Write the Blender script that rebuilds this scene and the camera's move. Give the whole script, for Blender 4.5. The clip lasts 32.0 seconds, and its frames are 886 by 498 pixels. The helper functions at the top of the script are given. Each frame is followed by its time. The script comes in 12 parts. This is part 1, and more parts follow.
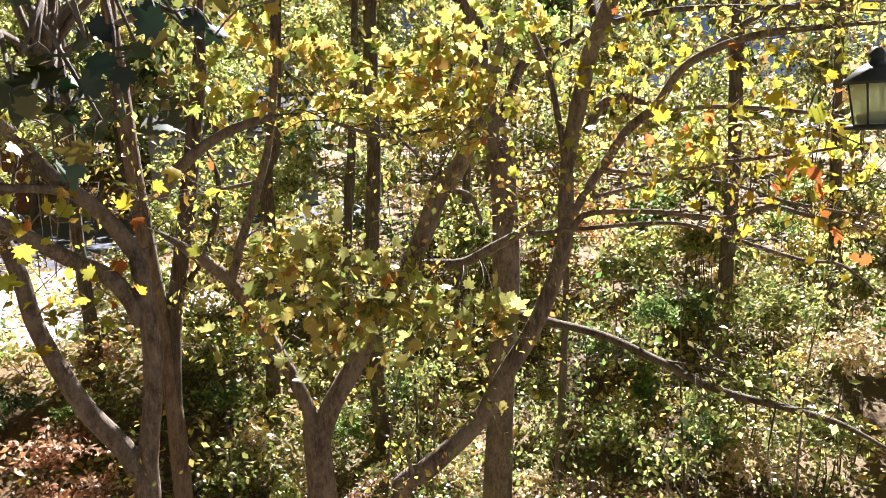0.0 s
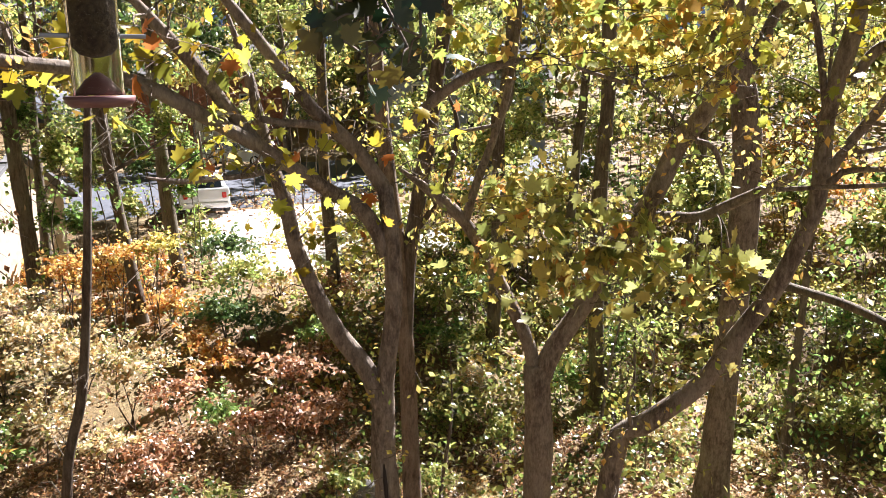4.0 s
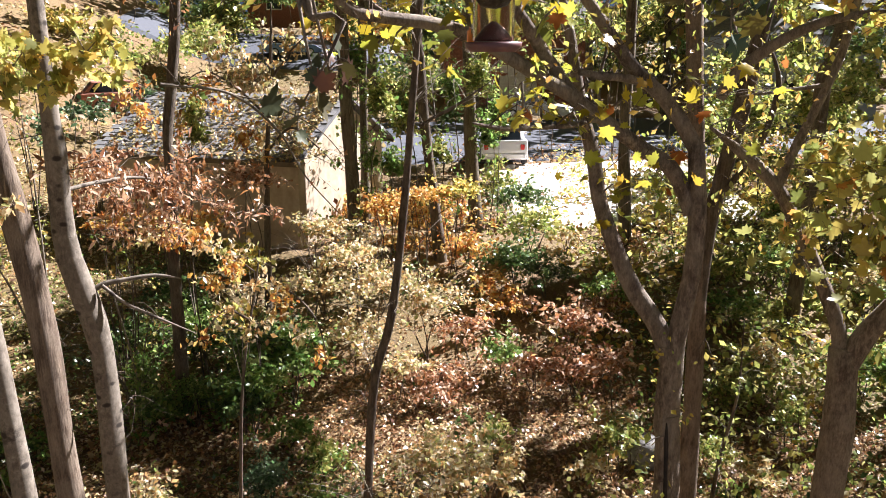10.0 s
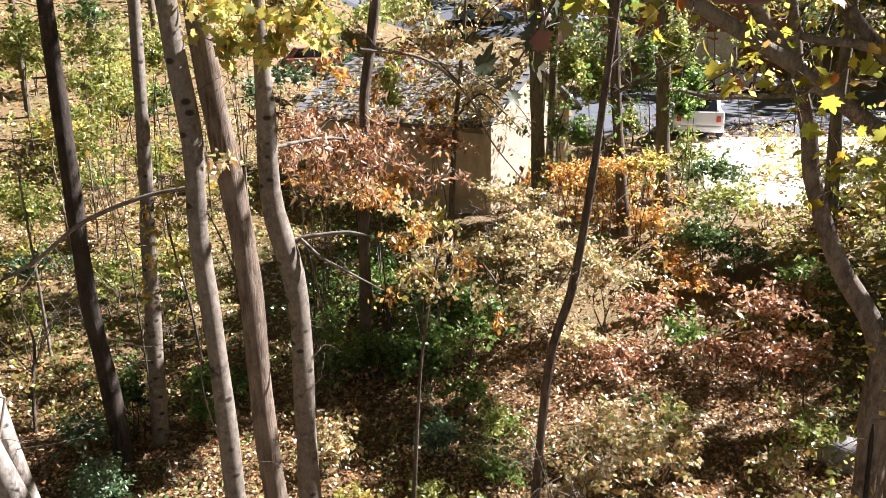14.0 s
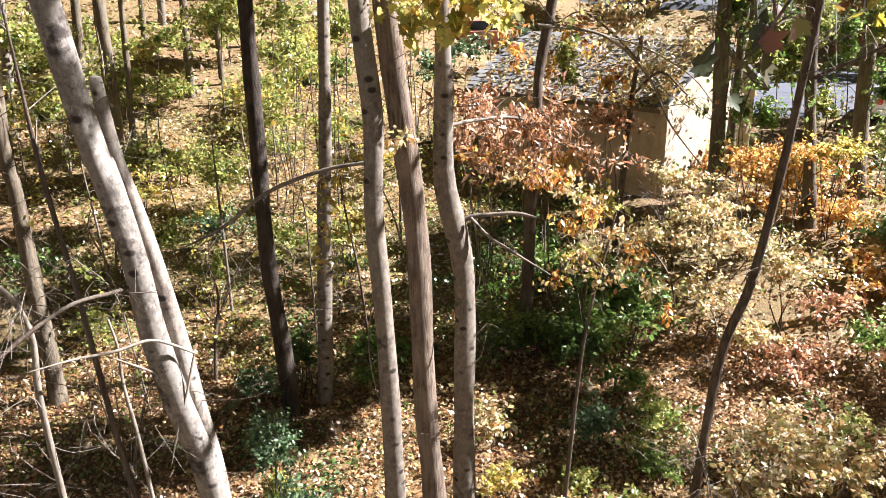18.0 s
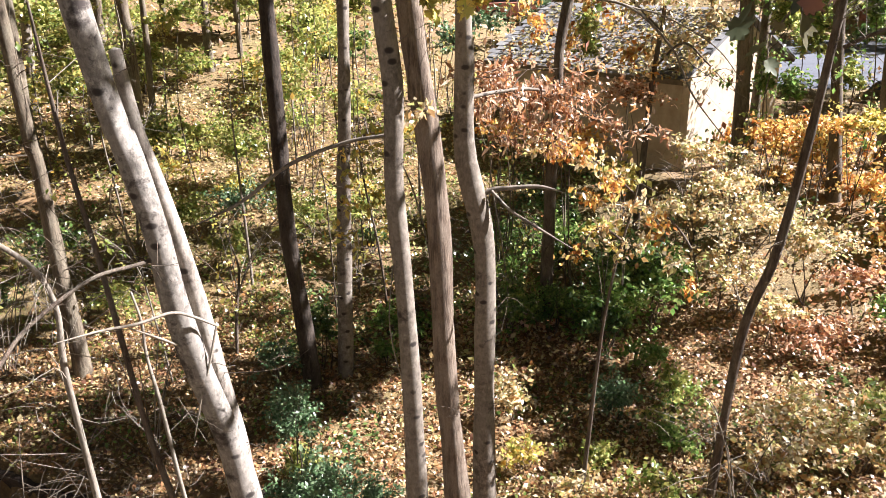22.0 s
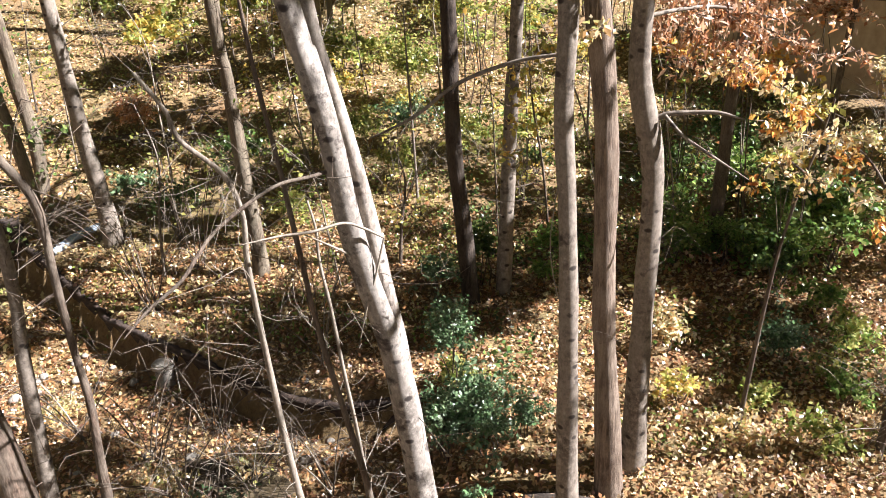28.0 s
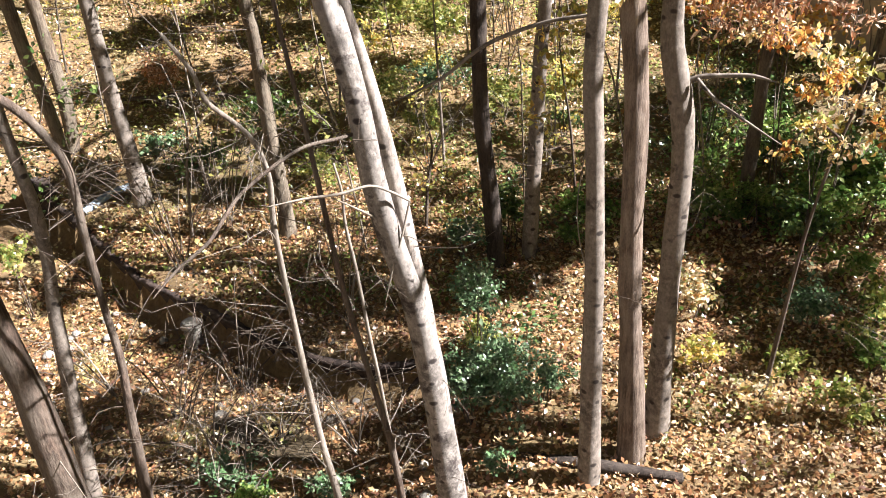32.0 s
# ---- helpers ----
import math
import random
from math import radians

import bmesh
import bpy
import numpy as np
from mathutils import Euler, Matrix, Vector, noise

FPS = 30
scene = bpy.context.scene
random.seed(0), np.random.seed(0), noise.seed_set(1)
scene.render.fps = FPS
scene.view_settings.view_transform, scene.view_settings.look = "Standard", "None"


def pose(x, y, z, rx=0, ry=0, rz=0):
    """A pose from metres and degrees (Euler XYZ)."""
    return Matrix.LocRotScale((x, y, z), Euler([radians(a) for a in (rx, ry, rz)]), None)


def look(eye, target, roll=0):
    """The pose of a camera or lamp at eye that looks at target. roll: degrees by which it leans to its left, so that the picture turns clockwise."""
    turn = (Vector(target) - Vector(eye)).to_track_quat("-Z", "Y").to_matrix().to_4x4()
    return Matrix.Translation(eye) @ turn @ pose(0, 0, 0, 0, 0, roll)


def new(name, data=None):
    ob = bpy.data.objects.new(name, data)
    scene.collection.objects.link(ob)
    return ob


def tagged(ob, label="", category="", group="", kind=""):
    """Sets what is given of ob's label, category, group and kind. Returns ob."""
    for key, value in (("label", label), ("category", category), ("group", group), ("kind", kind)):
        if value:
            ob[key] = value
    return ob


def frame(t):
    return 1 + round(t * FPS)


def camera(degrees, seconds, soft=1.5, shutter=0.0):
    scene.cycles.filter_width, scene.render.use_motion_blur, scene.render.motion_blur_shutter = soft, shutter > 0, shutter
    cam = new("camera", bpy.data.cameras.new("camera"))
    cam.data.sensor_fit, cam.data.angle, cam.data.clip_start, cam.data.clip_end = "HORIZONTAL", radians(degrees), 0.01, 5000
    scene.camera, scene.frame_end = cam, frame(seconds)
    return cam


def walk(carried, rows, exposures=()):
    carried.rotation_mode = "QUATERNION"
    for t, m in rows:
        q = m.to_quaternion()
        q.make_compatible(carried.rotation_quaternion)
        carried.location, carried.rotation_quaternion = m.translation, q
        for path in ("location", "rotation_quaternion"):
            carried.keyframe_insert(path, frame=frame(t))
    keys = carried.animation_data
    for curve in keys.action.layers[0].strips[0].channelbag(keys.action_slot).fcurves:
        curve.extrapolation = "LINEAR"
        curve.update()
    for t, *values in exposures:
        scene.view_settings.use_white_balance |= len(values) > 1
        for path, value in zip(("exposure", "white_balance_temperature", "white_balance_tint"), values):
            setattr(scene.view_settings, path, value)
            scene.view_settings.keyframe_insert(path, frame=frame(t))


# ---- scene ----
def view(x, y, z, turn, tilt, roll):
    """A camera pose from its place, the turn to the left, the tilt upwards and the roll, in degrees."""
    return pose(x, y, z, 90 + tilt, 0, turn) @ pose(0, 0, 0, 0, 0, roll)


cam = camera(57.83, 32.0, soft=0.5)
rows = [
    (0.0, view(0.330, 0.030, 6.526, -44.32, -8.27, -1.69)),
    (0.5, view(0.310, 0.020, 6.523, -42.75, -8.73, -1.52)),
    (1.0, view(0.302, 0.035, 6.517, -40.57, -9.44, -1.31)),
    (1.5, view(0.281, 0.048, 6.509, -37.81, -9.88, -1.38)),
    (2.0, view(0.265, 0.053, 6.505, -35.74, -10.14, -1.33)),
    (2.5, view(0.252, 0.068, 6.497, -34.29, -10.08, -1.30)),
    (3.0, view(0.235, 0.055, 6.495, -32.30, -10.64, -1.07)),
    (3.5, view(0.229, 0.050, 6.493, -30.35, -11.08, -0.96)),
    (5.5, view(0.167, -0.000, 6.499, -23.01, -12.43, -0.43)),
    (6.0, view(0.161, -0.007, 6.499, -21.44, -12.57, -0.50)),
    (6.5, view(0.152, -0.006, 6.499, -19.31, -12.75, -0.56)),
    (7.0, view(0.140, -0.033, 6.500, -17.76, -12.78, -0.61)),
    (7.5, view(0.126, -0.080, 6.503, -16.03, -13.01, -0.61)),
    (8.0, view(0.113, -0.074, 6.504, -14.42, -13.25, -0.65)),
    (8.5, view(0.096, -0.092, 6.502, -12.81, -13.32, -0.71)),
    (9.0, view(0.103, -0.071, 6.492, -11.26, -13.39, -0.46)),
    (9.5, view(0.086, -0.071, 6.487, -9.71, -14.01, -0.29)),
    (10.0, view(0.068, -0.066, 6.483, -7.64, -14.31, -0.27)),
    (10.5, view(0.054, -0.061, 6.479, -6.13, -14.44, -0.52)),
    (11.0, view(0.052, -0.049, 6.471, -4.52, -14.57, -0.59)),
    (11.5, view(0.046, -0.048, 6.469, -3.02, -14.70, -0.59)),
    (12.0, view(0.037, -0.052, 6.470, -1.61, -14.90, -0.60)),
    (12.5, view(0.034, -0.046, 6.464, 0.22, -15.41, -0.31)),
    (13.0, view(0.032, -0.041, 6.456, 1.96, -15.52, -0.30)),
    (13.5, view(0.007, -0.038, 6.457, 4.13, -16.01, -0.43)),
    (14.0, view(-0.001, -0.024, 6.461, 5.49, -16.43, -0.51)),
    (14.5, view(-0.005, -0.016, 6.471, 6.58, -16.76, -0.61)),
    (15.0, view(-0.026, -0.017, 6.473, 8.71, -17.02, -0.54)),
    (15.5, view(-0.036, 0.001, 6.501, 10.82, -17.48, -0.75)),
    (17.5, view(-0.082, 0.057, 6.512, 16.15, -18.08, -0.44)),
    (18.0, view(-0.102, 0.067, 6.516, 17.44, -18.20, -0.63)),
    (18.5, view(-0.112, 0.079, 6.509, 18.19, -18.47, -0.82)),
    (19.0, view(-0.118, 0.076, 6.503, 18.84, -18.45, -1.16)),
    (19.5, view(-0.118, 0.073, 6.499, 18.81, -18.58, -1.12)),
    (20.0, view(-0.129, 0.084, 6.497, 18.92, -19.05, -0.88)),
    (20.5, view(-0.124, 0.086, 6.498, 18.71, -19.57, -0.76)),
    (21.0, view(-0.139, 0.097, 6.495, 18.84, -19.97, -0.87)),
    (21.5, view(-0.130, 0.094, 6.499, 19.00, -20.02, -1.09)),
    (22.0, view(-0.128, 0.088, 6.495, 18.87, -20.00, -1.08)),
    (22.5, view(-0.131, 0.086, 6.497, 19.00, -19.94, -1.09)),
    (23.0, view(-0.130, 0.078, 6.506, 19.69, -20.14, -1.16)),
    (23.5, view(-0.134, 0.081, 6.506, 21.03, -20.50, -1.25)),
    (24.0, view(-0.129, 0.076, 6.515, 22.55, -20.70, -1.55)),
    (24.5, view(-0.122, 0.064, 6.523, 23.84, -21.35, -1.61)),
    (25.0, view(-0.121, 0.065, 6.533, 25.35, -22.64, -1.53)),
    (25.5, view(-0.132, 0.067, 6.533, 25.70, -23.77, -1.54)),
    (27.5, view(-0.135, 0.064, 6.538, 30.18, -25.21, -2.49)),
    (28.0, view(-0.140, 0.067, 6.531, 31.45, -25.47, -2.68)),
    (28.5, view(-0.133, 0.070, 6.537, 32.75, -25.70, -2.94)),
    (29.0, view(-0.138, 0.070, 6.534, 33.18, -25.94, -2.92)),
    (29.5, view(-0.143, 0.076, 6.533, 33.46, -26.31, -2.85)),
    (30.0, view(-0.137, 0.081, 6.532, 33.31, -26.62, -3.16)),
    (30.5, view(-0.142, 0.077, 6.529, 33.32, -26.93, -3.11)),
    (31.0, view(-0.155, 0.086, 6.535, 33.76, -27.20, -3.21)),
    (31.5, view(-0.149, 0.090, 6.534, 33.85, -27.47, -2.98)),
    (32.0, view(-0.148, 0.084, 6.530, 33.66, -28.03, -3.08)),
]
EXPOSURE = 2.24
walk(cam, rows, exposures=[(0.0, EXPOSURE + 0.10), (3.0, EXPOSURE + 0.16), (7.0, EXPOSURE + 0.10), (9.5, EXPOSURE - 0.16), (14.0, EXPOSURE - 0.10), (18.0, EXPOSURE + 0.12), (32.0, EXPOSURE + 0.14)])

# ---- daylight ----
SUN_TURN, SUN_HEIGHT = 62.0, 42.0      # degrees to the right of +y, degrees above the horizon
world = bpy.data.worlds.new("sky")
scene.world = world
world.use_nodes = True
sky = world.node_tree.nodes.new("ShaderNodeTexSky")
sky.sky_type, sky.sun_disc = "NISHITA", False
sky.air_density, sky.dust_density, sky.ozone_density = 0.22, 0.2, 1.0
sky.sun_elevation, sky.sun_rotation = radians(SUN_HEIGHT), radians(SUN_TURN)
world.node_tree.nodes["Background"].inputs["Strength"].default_value = 0.007
world.node_tree.links.new(sky.outputs[0], world.node_tree.nodes["Background"].inputs["Color"])
sun_data = bpy.data.lights.new("sun", "SUN")
sun_data.energy, sun_data.angle, sun_data.color = 5.0, radians(0.5), (1.0, 0.955, 0.99)
sun = new("sun", sun_data)
sun.matrix_world = look((30 * math.sin(radians(SUN_TURN)), 30 * math.cos(radians(SUN_TURN)), 25), (0, 0, 25 - 30 * math.tan(radians(SUN_HEIGHT))))

# ---- the shape of the land ----
def smooth(a, b, v):
    t = min(1.0, max(0.0, (v - a) / (b - a)))
    return t * t * (3 - 2 * t)


def creek_line(x):
    """The creek's middle line: y for an x left of the birches."""
    return 5.3 + 0.35 * math.sin(x * 0.9 + 0.6) - 0.10 * (x + 6)


BANK_X = (-16.0, -14.4, -13.0, -11.1, -9.8, -8.8, -8.0, -6.9, -6.2, -5.6, -4.5)
BANK_Y = (8.20, 7.92, 7.60, 7.19, 7.06, 7.00, 6.86, 6.86, 7.02, 7.40, 7.90)


def bank_line(x):
    """The top edge of the far, undercut bank."""
    return float(np.interp(x, BANK_X, BANK_Y))


def height(x, y):
    """Height of the ground: a valley floor with a creek, a leafy hill behind it and a flat street."""
    r, az = math.hypot(x, y), math.degrees(math.atan2(x, max(y, 0.01)))
    hill = 0.155 * max(0.0, r - 13.5) + 0.0012 * max(0.0, r - 13.5) ** 2 * (r < 80)
    left = smooth(-6, -22, az)
    right = smooth(24, 42, az)
    mid = 1.45 * smooth(13.5, 20, r) + 0.35 * smooth(22, 30, r) + 4.3 * smooth(52, 78, r) + 1.9 * smooth(48, 64, r) * smooth(9, 1, az)
    far_right = 0.085 * max(0.0, r - 15)
    z = hill * left + far_right * right + mid * (1 - left) * (1 - right)
    z = min(z, 16.0)
    if -16 < x < 0.5 and y > 0:
        inside = smooth(-3.4, -5.4, x) * smooth(-17, -14.5, x)
        bed = -0.62 * smooth(bank_line(x) + 0.04, bank_line(x) - 0.16, y) * smooth(2.0, 4.2, y)
        z += inside * bed
    z += 1.9 * smooth(3.0, -6.0, y) * smooth(30, 10, abs(x))
    return z

# ---- materials ----
def nodes_of(name):
    m = bpy.data.materials.new(name)
    m.use_nodes = True
    t = m.node_tree
    return m, t, t.nodes["Principled BSDF"], t.nodes["Material Output"]


def add(t, kind, **inputs):
    n = t.nodes.new(kind)
    for key, value in inputs.items():
        n.inputs[key.replace("_", " ")].default_value = value
    return n


def ramp(t, source, colours, constant=False):
    """A colour ramp with evenly spaced colours over 0..1."""
    n = t.nodes.new("ShaderNodeValToRGB")
    n.color_ramp.interpolation = "CONSTANT" if constant else "LINEAR"
    els = n.color_ramp.elements
    while len(els) < len(colours):
        els.new(0.5)
    for i, c in enumerate(colours):
        els[i].position = i / len(colours) if constant else i / (len(colours) - 1)
        els[i].color = (*c, 1)
    t.links.new(source, n.inputs[0])
    return n.outputs[0]


def mixed(t, fac, a, b, mode="MIX"):
    n = t.nodes.new("ShaderNodeMix")
    n.data_type, n.blend_type = "RGBA", mode
    for value, k in ((fac, 0), (a, 6), (b, 7)):
        if hasattr(value, "is_linked"):
            t.links.new(value, n.inputs[k])
        else:
            n.inputs[k].default_value = value if k == 0 else (*value, 1)
    return n.outputs[2]


def grain(t, scale, stretch=(1, 1, 1), detail=4.0, rough=0.6, coords="Object"):
    tc = t.nodes.new("ShaderNodeTexCoord")
    mp = t.nodes.new("ShaderNodeMapping")
    mp.inputs["Scale"].default_value = stretch
    nz = add(t, "ShaderNodeTexNoise", Scale=scale, Detail=detail, Roughness=rough)
    t.links.new(tc.outputs[coords], mp.inputs[0])
    t.links.new(mp.outputs[0], nz.inputs["Vector"])
    return nz.outputs["Fac"]


def bump(t, bsdf, source, strength, distance=0.02):
    b = add(t, "ShaderNodeBump", Strength=strength, Distance=distance)
    t.links.new(source, b.inputs["Height"])
    t.links.new(b.outputs[0], bsdf.inputs["Normal"])


def foliage(name, colours, through_light=0.45, rough=0.30, single=False):
    """Leaves, coloured leaf by leaf, that let light through."""
    m, t, b, out = nodes_of(name)
    if single:
        pick = t.nodes.new("ShaderNodeObjectInfo").outputs["Random"]
    else:
        pick = t.nodes.new("ShaderNodeNewGeometry").outputs["Random Per Island"]
    base = ramp(t, pick, colours, True)
    spread = t.nodes.new("ShaderNodeMath")
    spread.operation = "MULTIPLY"
    spread.inputs[1].default_value = 37.7
    t.links.new(pick, spread.inputs[0])
    wrap = t.nodes.new("ShaderNodeMath")
    wrap.operation = "FRACT"
    t.links.new(spread.outputs[0], wrap.inputs[0])
    base = mixed(t, 1.0, base, ramp(t, wrap.outputs[0], [(0.45, 0.43, 0.40), (0.80, 0.79, 0.77), (1.0, 1.0, 1.0), (1.2, 1.2, 1.2)]), "MULTIPLY")
    spots = grain(t, 38.0, detail=2.0)
    colour = mixed(t, 0.35, base, ramp(t, spots, [(0.25, 0.2, 0.12), (1, 1, 1), (1.0, 1.0, 1.0)]), "MULTIPLY")
    t.links.new(colour, b.inputs["Base Color"])
    b.inputs["Roughness"].default_value = rough
    b.inputs["Specular IOR Level"].default_value = 0.6
    lit = t.nodes.new("ShaderNodeBsdfTranslucent")
    glow = add(t, "ShaderNodeGamma", Gamma=0.95)
    t.links.new(colour, glow.inputs[0])
    t.links.new(glow.outputs[0], lit.inputs[0])
    mix = add(t, "ShaderNodeMixShader", Fac=through_light)
    t.links.new(b.outputs[0], mix.inputs[1])
    t.links.new(lit.outputs[0], mix.inputs[2])
    t.links.new(mix.outputs[0], out.inputs["Surface"])
    return m


def bark(name, colours, ridge=0.5, scale=9.0, bands=0.0, band_colour=(0.03, 0.025, 0.02), rough=0.85, stretch=0.25, clean=11):
    """Bark: upright ridges and cracks, blotches of lichen and, on birch and beech, dark eyes, scars and crosswise marks."""
    m, t, b, out = nodes_of(name)
    ridges = grain(t, scale * 3, (1, 1, stretch), 7.0, 0.75)
    fine = grain(t, scale * 9, (1, 1, 0.45), 4.0, 0.7)
    blotch = grain(t, scale * 0.45, (1, 1, 0.6), 5.0, 0.65)
    dark = tuple(c * 0.38 for c in colours[0])
    pale = tuple(min(1, c * 1.35) for c in colours[1])
    wood = ramp(t, ridges, [dark, dark, dark, colours[0], colours[1], pale, pale])
    lichen = ramp(t, ridges, [colours[0], colours[0], colours[2], colours[2], tuple(min(1, c * 1.5) for c in colours[2])])
    colour = mixed(t, ramp(t, blotch, [(0, 0, 0), (0, 0, 0), (0.1, 0.1, 0.1), (0.9, 0.9, 0.9), (1, 1, 1), (1, 1, 1)]), wood, lichen)
    colour = mixed(t, 0.7, colour, ramp(t, fine, [(0.35, 0.34, 0.33), (0.6, 0.6, 0.6), (1.1, 1.1, 1.1), (1.3, 1.3, 1.3)]), "MULTIPLY")
    if bands:
        marks = grain(t, 4.2, (1, 1, 1.1), 6.0, 0.7)
        cut = ramp(t, marks, [(0, 0, 0)] * clean + [(0.7 * bands,) * 3] + [(bands,) * 3] * (17 - clean))
        colour = mixed(t, cut, colour, band_colour)
        lines = grain(t, 22.0, (0.6, 0.6, 3.0), 2.0, 0.5)
        cut = ramp(t, lines, [(0, 0, 0)] * 13 + [(0.7, 0.7, 0.7)] * 6)
        colour = mixed(t, cut, colour, tuple(c * 2.2 for c in band_colour))
        eyes = t.nodes.new("ShaderNodeTexVoronoi")
        eyes.inputs["Scale"].default_value = 4.5
        tc, mp = t.nodes.new("ShaderNodeTexCoord"), t.nodes.new("ShaderNodeMapping")
        mp.inputs["Scale"].default_value = (1, 1, 1.5)
        t.links.new(tc.outputs["Object"], mp.inputs[0])
        t.links.new(mp.outputs[0], eyes.inputs["Vector"])
        cut = ramp(t, eyes.outputs["Distance"], [(1, 1, 1)] * 2 + [(0.9, 0.9, 0.9)] + [(0, 0, 0)] * 12)
        colour = mixed(t, cut, colour, tuple(c * 0.7 for c in band_colour))
    t.links.new(colour, b.inputs["Base Color"])
    b.inputs["Roughness"].default_value = rough
    b.inputs["Specular IOR Level"].default_value = 0.25
    bump(t, b, ridges, ridge, 0.010 if bands else 0.022)
    return m


def plain(name, colours, scale=4.0, rough=0.7, metal=0.0, ridge=0.1, stretch=(1, 1, 1), distance=0.01):
    m, t, b, out = nodes_of(name)
    g = grain(t, scale, stretch, 6.0)
    t.links.new(ramp(t, g, [colours[0]] * 2 + [colours[1]] * 2 if len(colours) == 2 else colours), b.inputs["Base Color"])
    b.inputs["Roughness"].default_value, b.inputs["Metallic"].default_value = rough, metal
    if ridge:
        bump(t, b, g, ridge, distance)
    return m


bark_maple = bark("maple bark", [(0.13, 0.095, 0.075), (0.36, 0.285, 0.225), (0.28, 0.235, 0.185)], 0.9, 8, stretch=0.4)
bark_brown = bark("brown bark", [(0.075, 0.052, 0.038), (0.19, 0.135, 0.10), (0.16, 0.135, 0.105)], 1.0, 8, stretch=0.18)
bark_oak = bark("oak bark", [(0.10, 0.074, 0.052), (0.25, 0.19, 0.135), (0.19, 0.165, 0.12)], 1.0, 8, stretch=0.15)
bark_black = bark("dark brown bark", [(0.028, 0.021, 0.016), (0.085, 0.062, 0.048), (0.075, 0.06, 0.048)], 1.0, 8)
bark_beech = bark("beech bark", [(0.15, 0.125, 0.10), (0.345, 0.305, 0.255), (0.22, 0.19, 0.155)], 0.35, 5, 0.9, (0.045, 0.036, 0.03), stretch=0.8, clean=11)
bark_ridged = bark("ridged bark", [(0.12, 0.085, 0.062), (0.31, 0.24, 0.18), (0.25, 0.20, 0.155)], 1.0, 10, stretch=0.10)
bark_birch = bark("birch bark", [(0.19, 0.17, 0.148), (0.50, 0.465, 0.405), (0.25, 0.225, 0.195)], 0.35, 5, 1.0, (0.045, 0.036, 0.032), stretch=0.8, clean=10)
bark_poplar = bark("pinkish brown bark", [(0.13, 0.09, 0.066), (0.31, 0.225, 0.17), (0.25, 0.195, 0.15)], 0.9, 8, stretch=0.2)
bark_stem = bark("brown mottled birch bark", [(0.13, 0.105, 0.085), (0.34, 0.285, 0.235), (0.42, 0.38, 0.33)], 0.5, 6, 0.8, (0.045, 0.036, 0.03), stretch=0.5, clean=11)
bark_dead = bark("dead wood", [(0.17, 0.14, 0.11), (0.34, 0.30, 0.24), (0.26, 0.23, 0.185)], 0.3, 10)

leaf_maple = foliage("maple leaves", [(0.56, 0.49, 0.10), (0.66, 0.57, 0.13), (0.40, 0.44, 0.09), (0.26, 0.34, 0.07), (0.64, 0.50, 0.12), (0.60, 0.36, 0.10)], 0.6)
leaf_maple_one = foliage("near maple leaves", [(0.44, 0.38, 0.03), (0.56, 0.46, 0.04), (0.36, 0.38, 0.05), (0.42, 0.42, 0.06), (0.50, 0.38, 0.03), (0.60, 0.48, 0.05), (0.34, 0.36, 0.04), (0.52, 0.42, 0.04), (0.54, 0.34, 0.04), (0.38, 0.36, 0.05), (0.36, 0.30, 0.04), (0.28, 0.32, 0.05), (0.46, 0.15, 0.04)], 0.6, single=True)
leaf_olive_one = foliage("pale green maple leaves", [(0.43, 0.44, 0.12), (0.33, 0.39, 0.10), (0.53, 0.47, 0.14), (0.58, 0.47, 0.11), (0.38, 0.43, 0.11), (0.45, 0.47, 0.15), (0.55, 0.45, 0.12), (0.38, 0.38, 0.12)], 0.42, single=True)
leaf_olive = foliage("olive maple leaves", [(0.38, 0.38, 0.11), (0.28, 0.33, 0.09), (0.47, 0.43, 0.12), (0.53, 0.43, 0.11), (0.33, 0.36, 0.10), (0.43, 0.44, 0.14), (0.50, 0.38, 0.11), (0.60, 0.28, 0.07)], 0.42)
leaf_yellow = foliage("yellow leaves", [(0.60, 0.51, 0.13), (0.70, 0.59, 0.19), (0.50, 0.48, 0.13), (0.62, 0.41, 0.10), (0.40, 0.43, 0.12)], 0.62)
leaf_lime = foliage("yellow-green leaves", [(0.35, 0.39, 0.10), (0.46, 0.45, 0.14), (0.23, 0.31, 0.07), (0.55, 0.50, 0.18), (0.15, 0.22, 0.05), (0.40, 0.41, 0.14)], 0.6)
leaf_orange = foliage("orange leaves", [(0.70, 0.42, 0.10), (0.60, 0.26, 0.06), (0.74, 0.55, 0.17), (0.50, 0.18, 0.05), (0.76, 0.60, 0.32), (0.72, 0.47, 0.14)], 0.6)
leaf_cream = foliage("pale cream leaves", [(0.78, 0.68, 0.46), (0.72, 0.56, 0.32), (0.52, 0.48, 0.20), (0.80, 0.74, 0.55), (0.62, 0.38, 0.16), (0.38, 0.40, 0.14), (0.72, 0.50, 0.24), (0.80, 0.70, 0.47)], 0.55)
leaf_green = foliage("green leaves", [(0.05, 0.10, 0.025), (0.08, 0.15, 0.035), (0.12, 0.18, 0.05), (0.06, 0.12, 0.035), (0.18, 0.23, 0.07)], 0.35)
leaf_bright = foliage("bright green leaves", [(0.17, 0.30, 0.07), (0.26, 0.38, 0.10), (0.12, 0.23, 0.05), (0.36, 0.43, 0.14)], 0.6)
leaf_holly = foliage("blue-green glossy leaves", [(0.08, 0.155, 0.07), (0.14, 0.22, 0.11), (0.20, 0.28, 0.155), (0.085, 0.17, 0.065)], 0.2, 0.28)
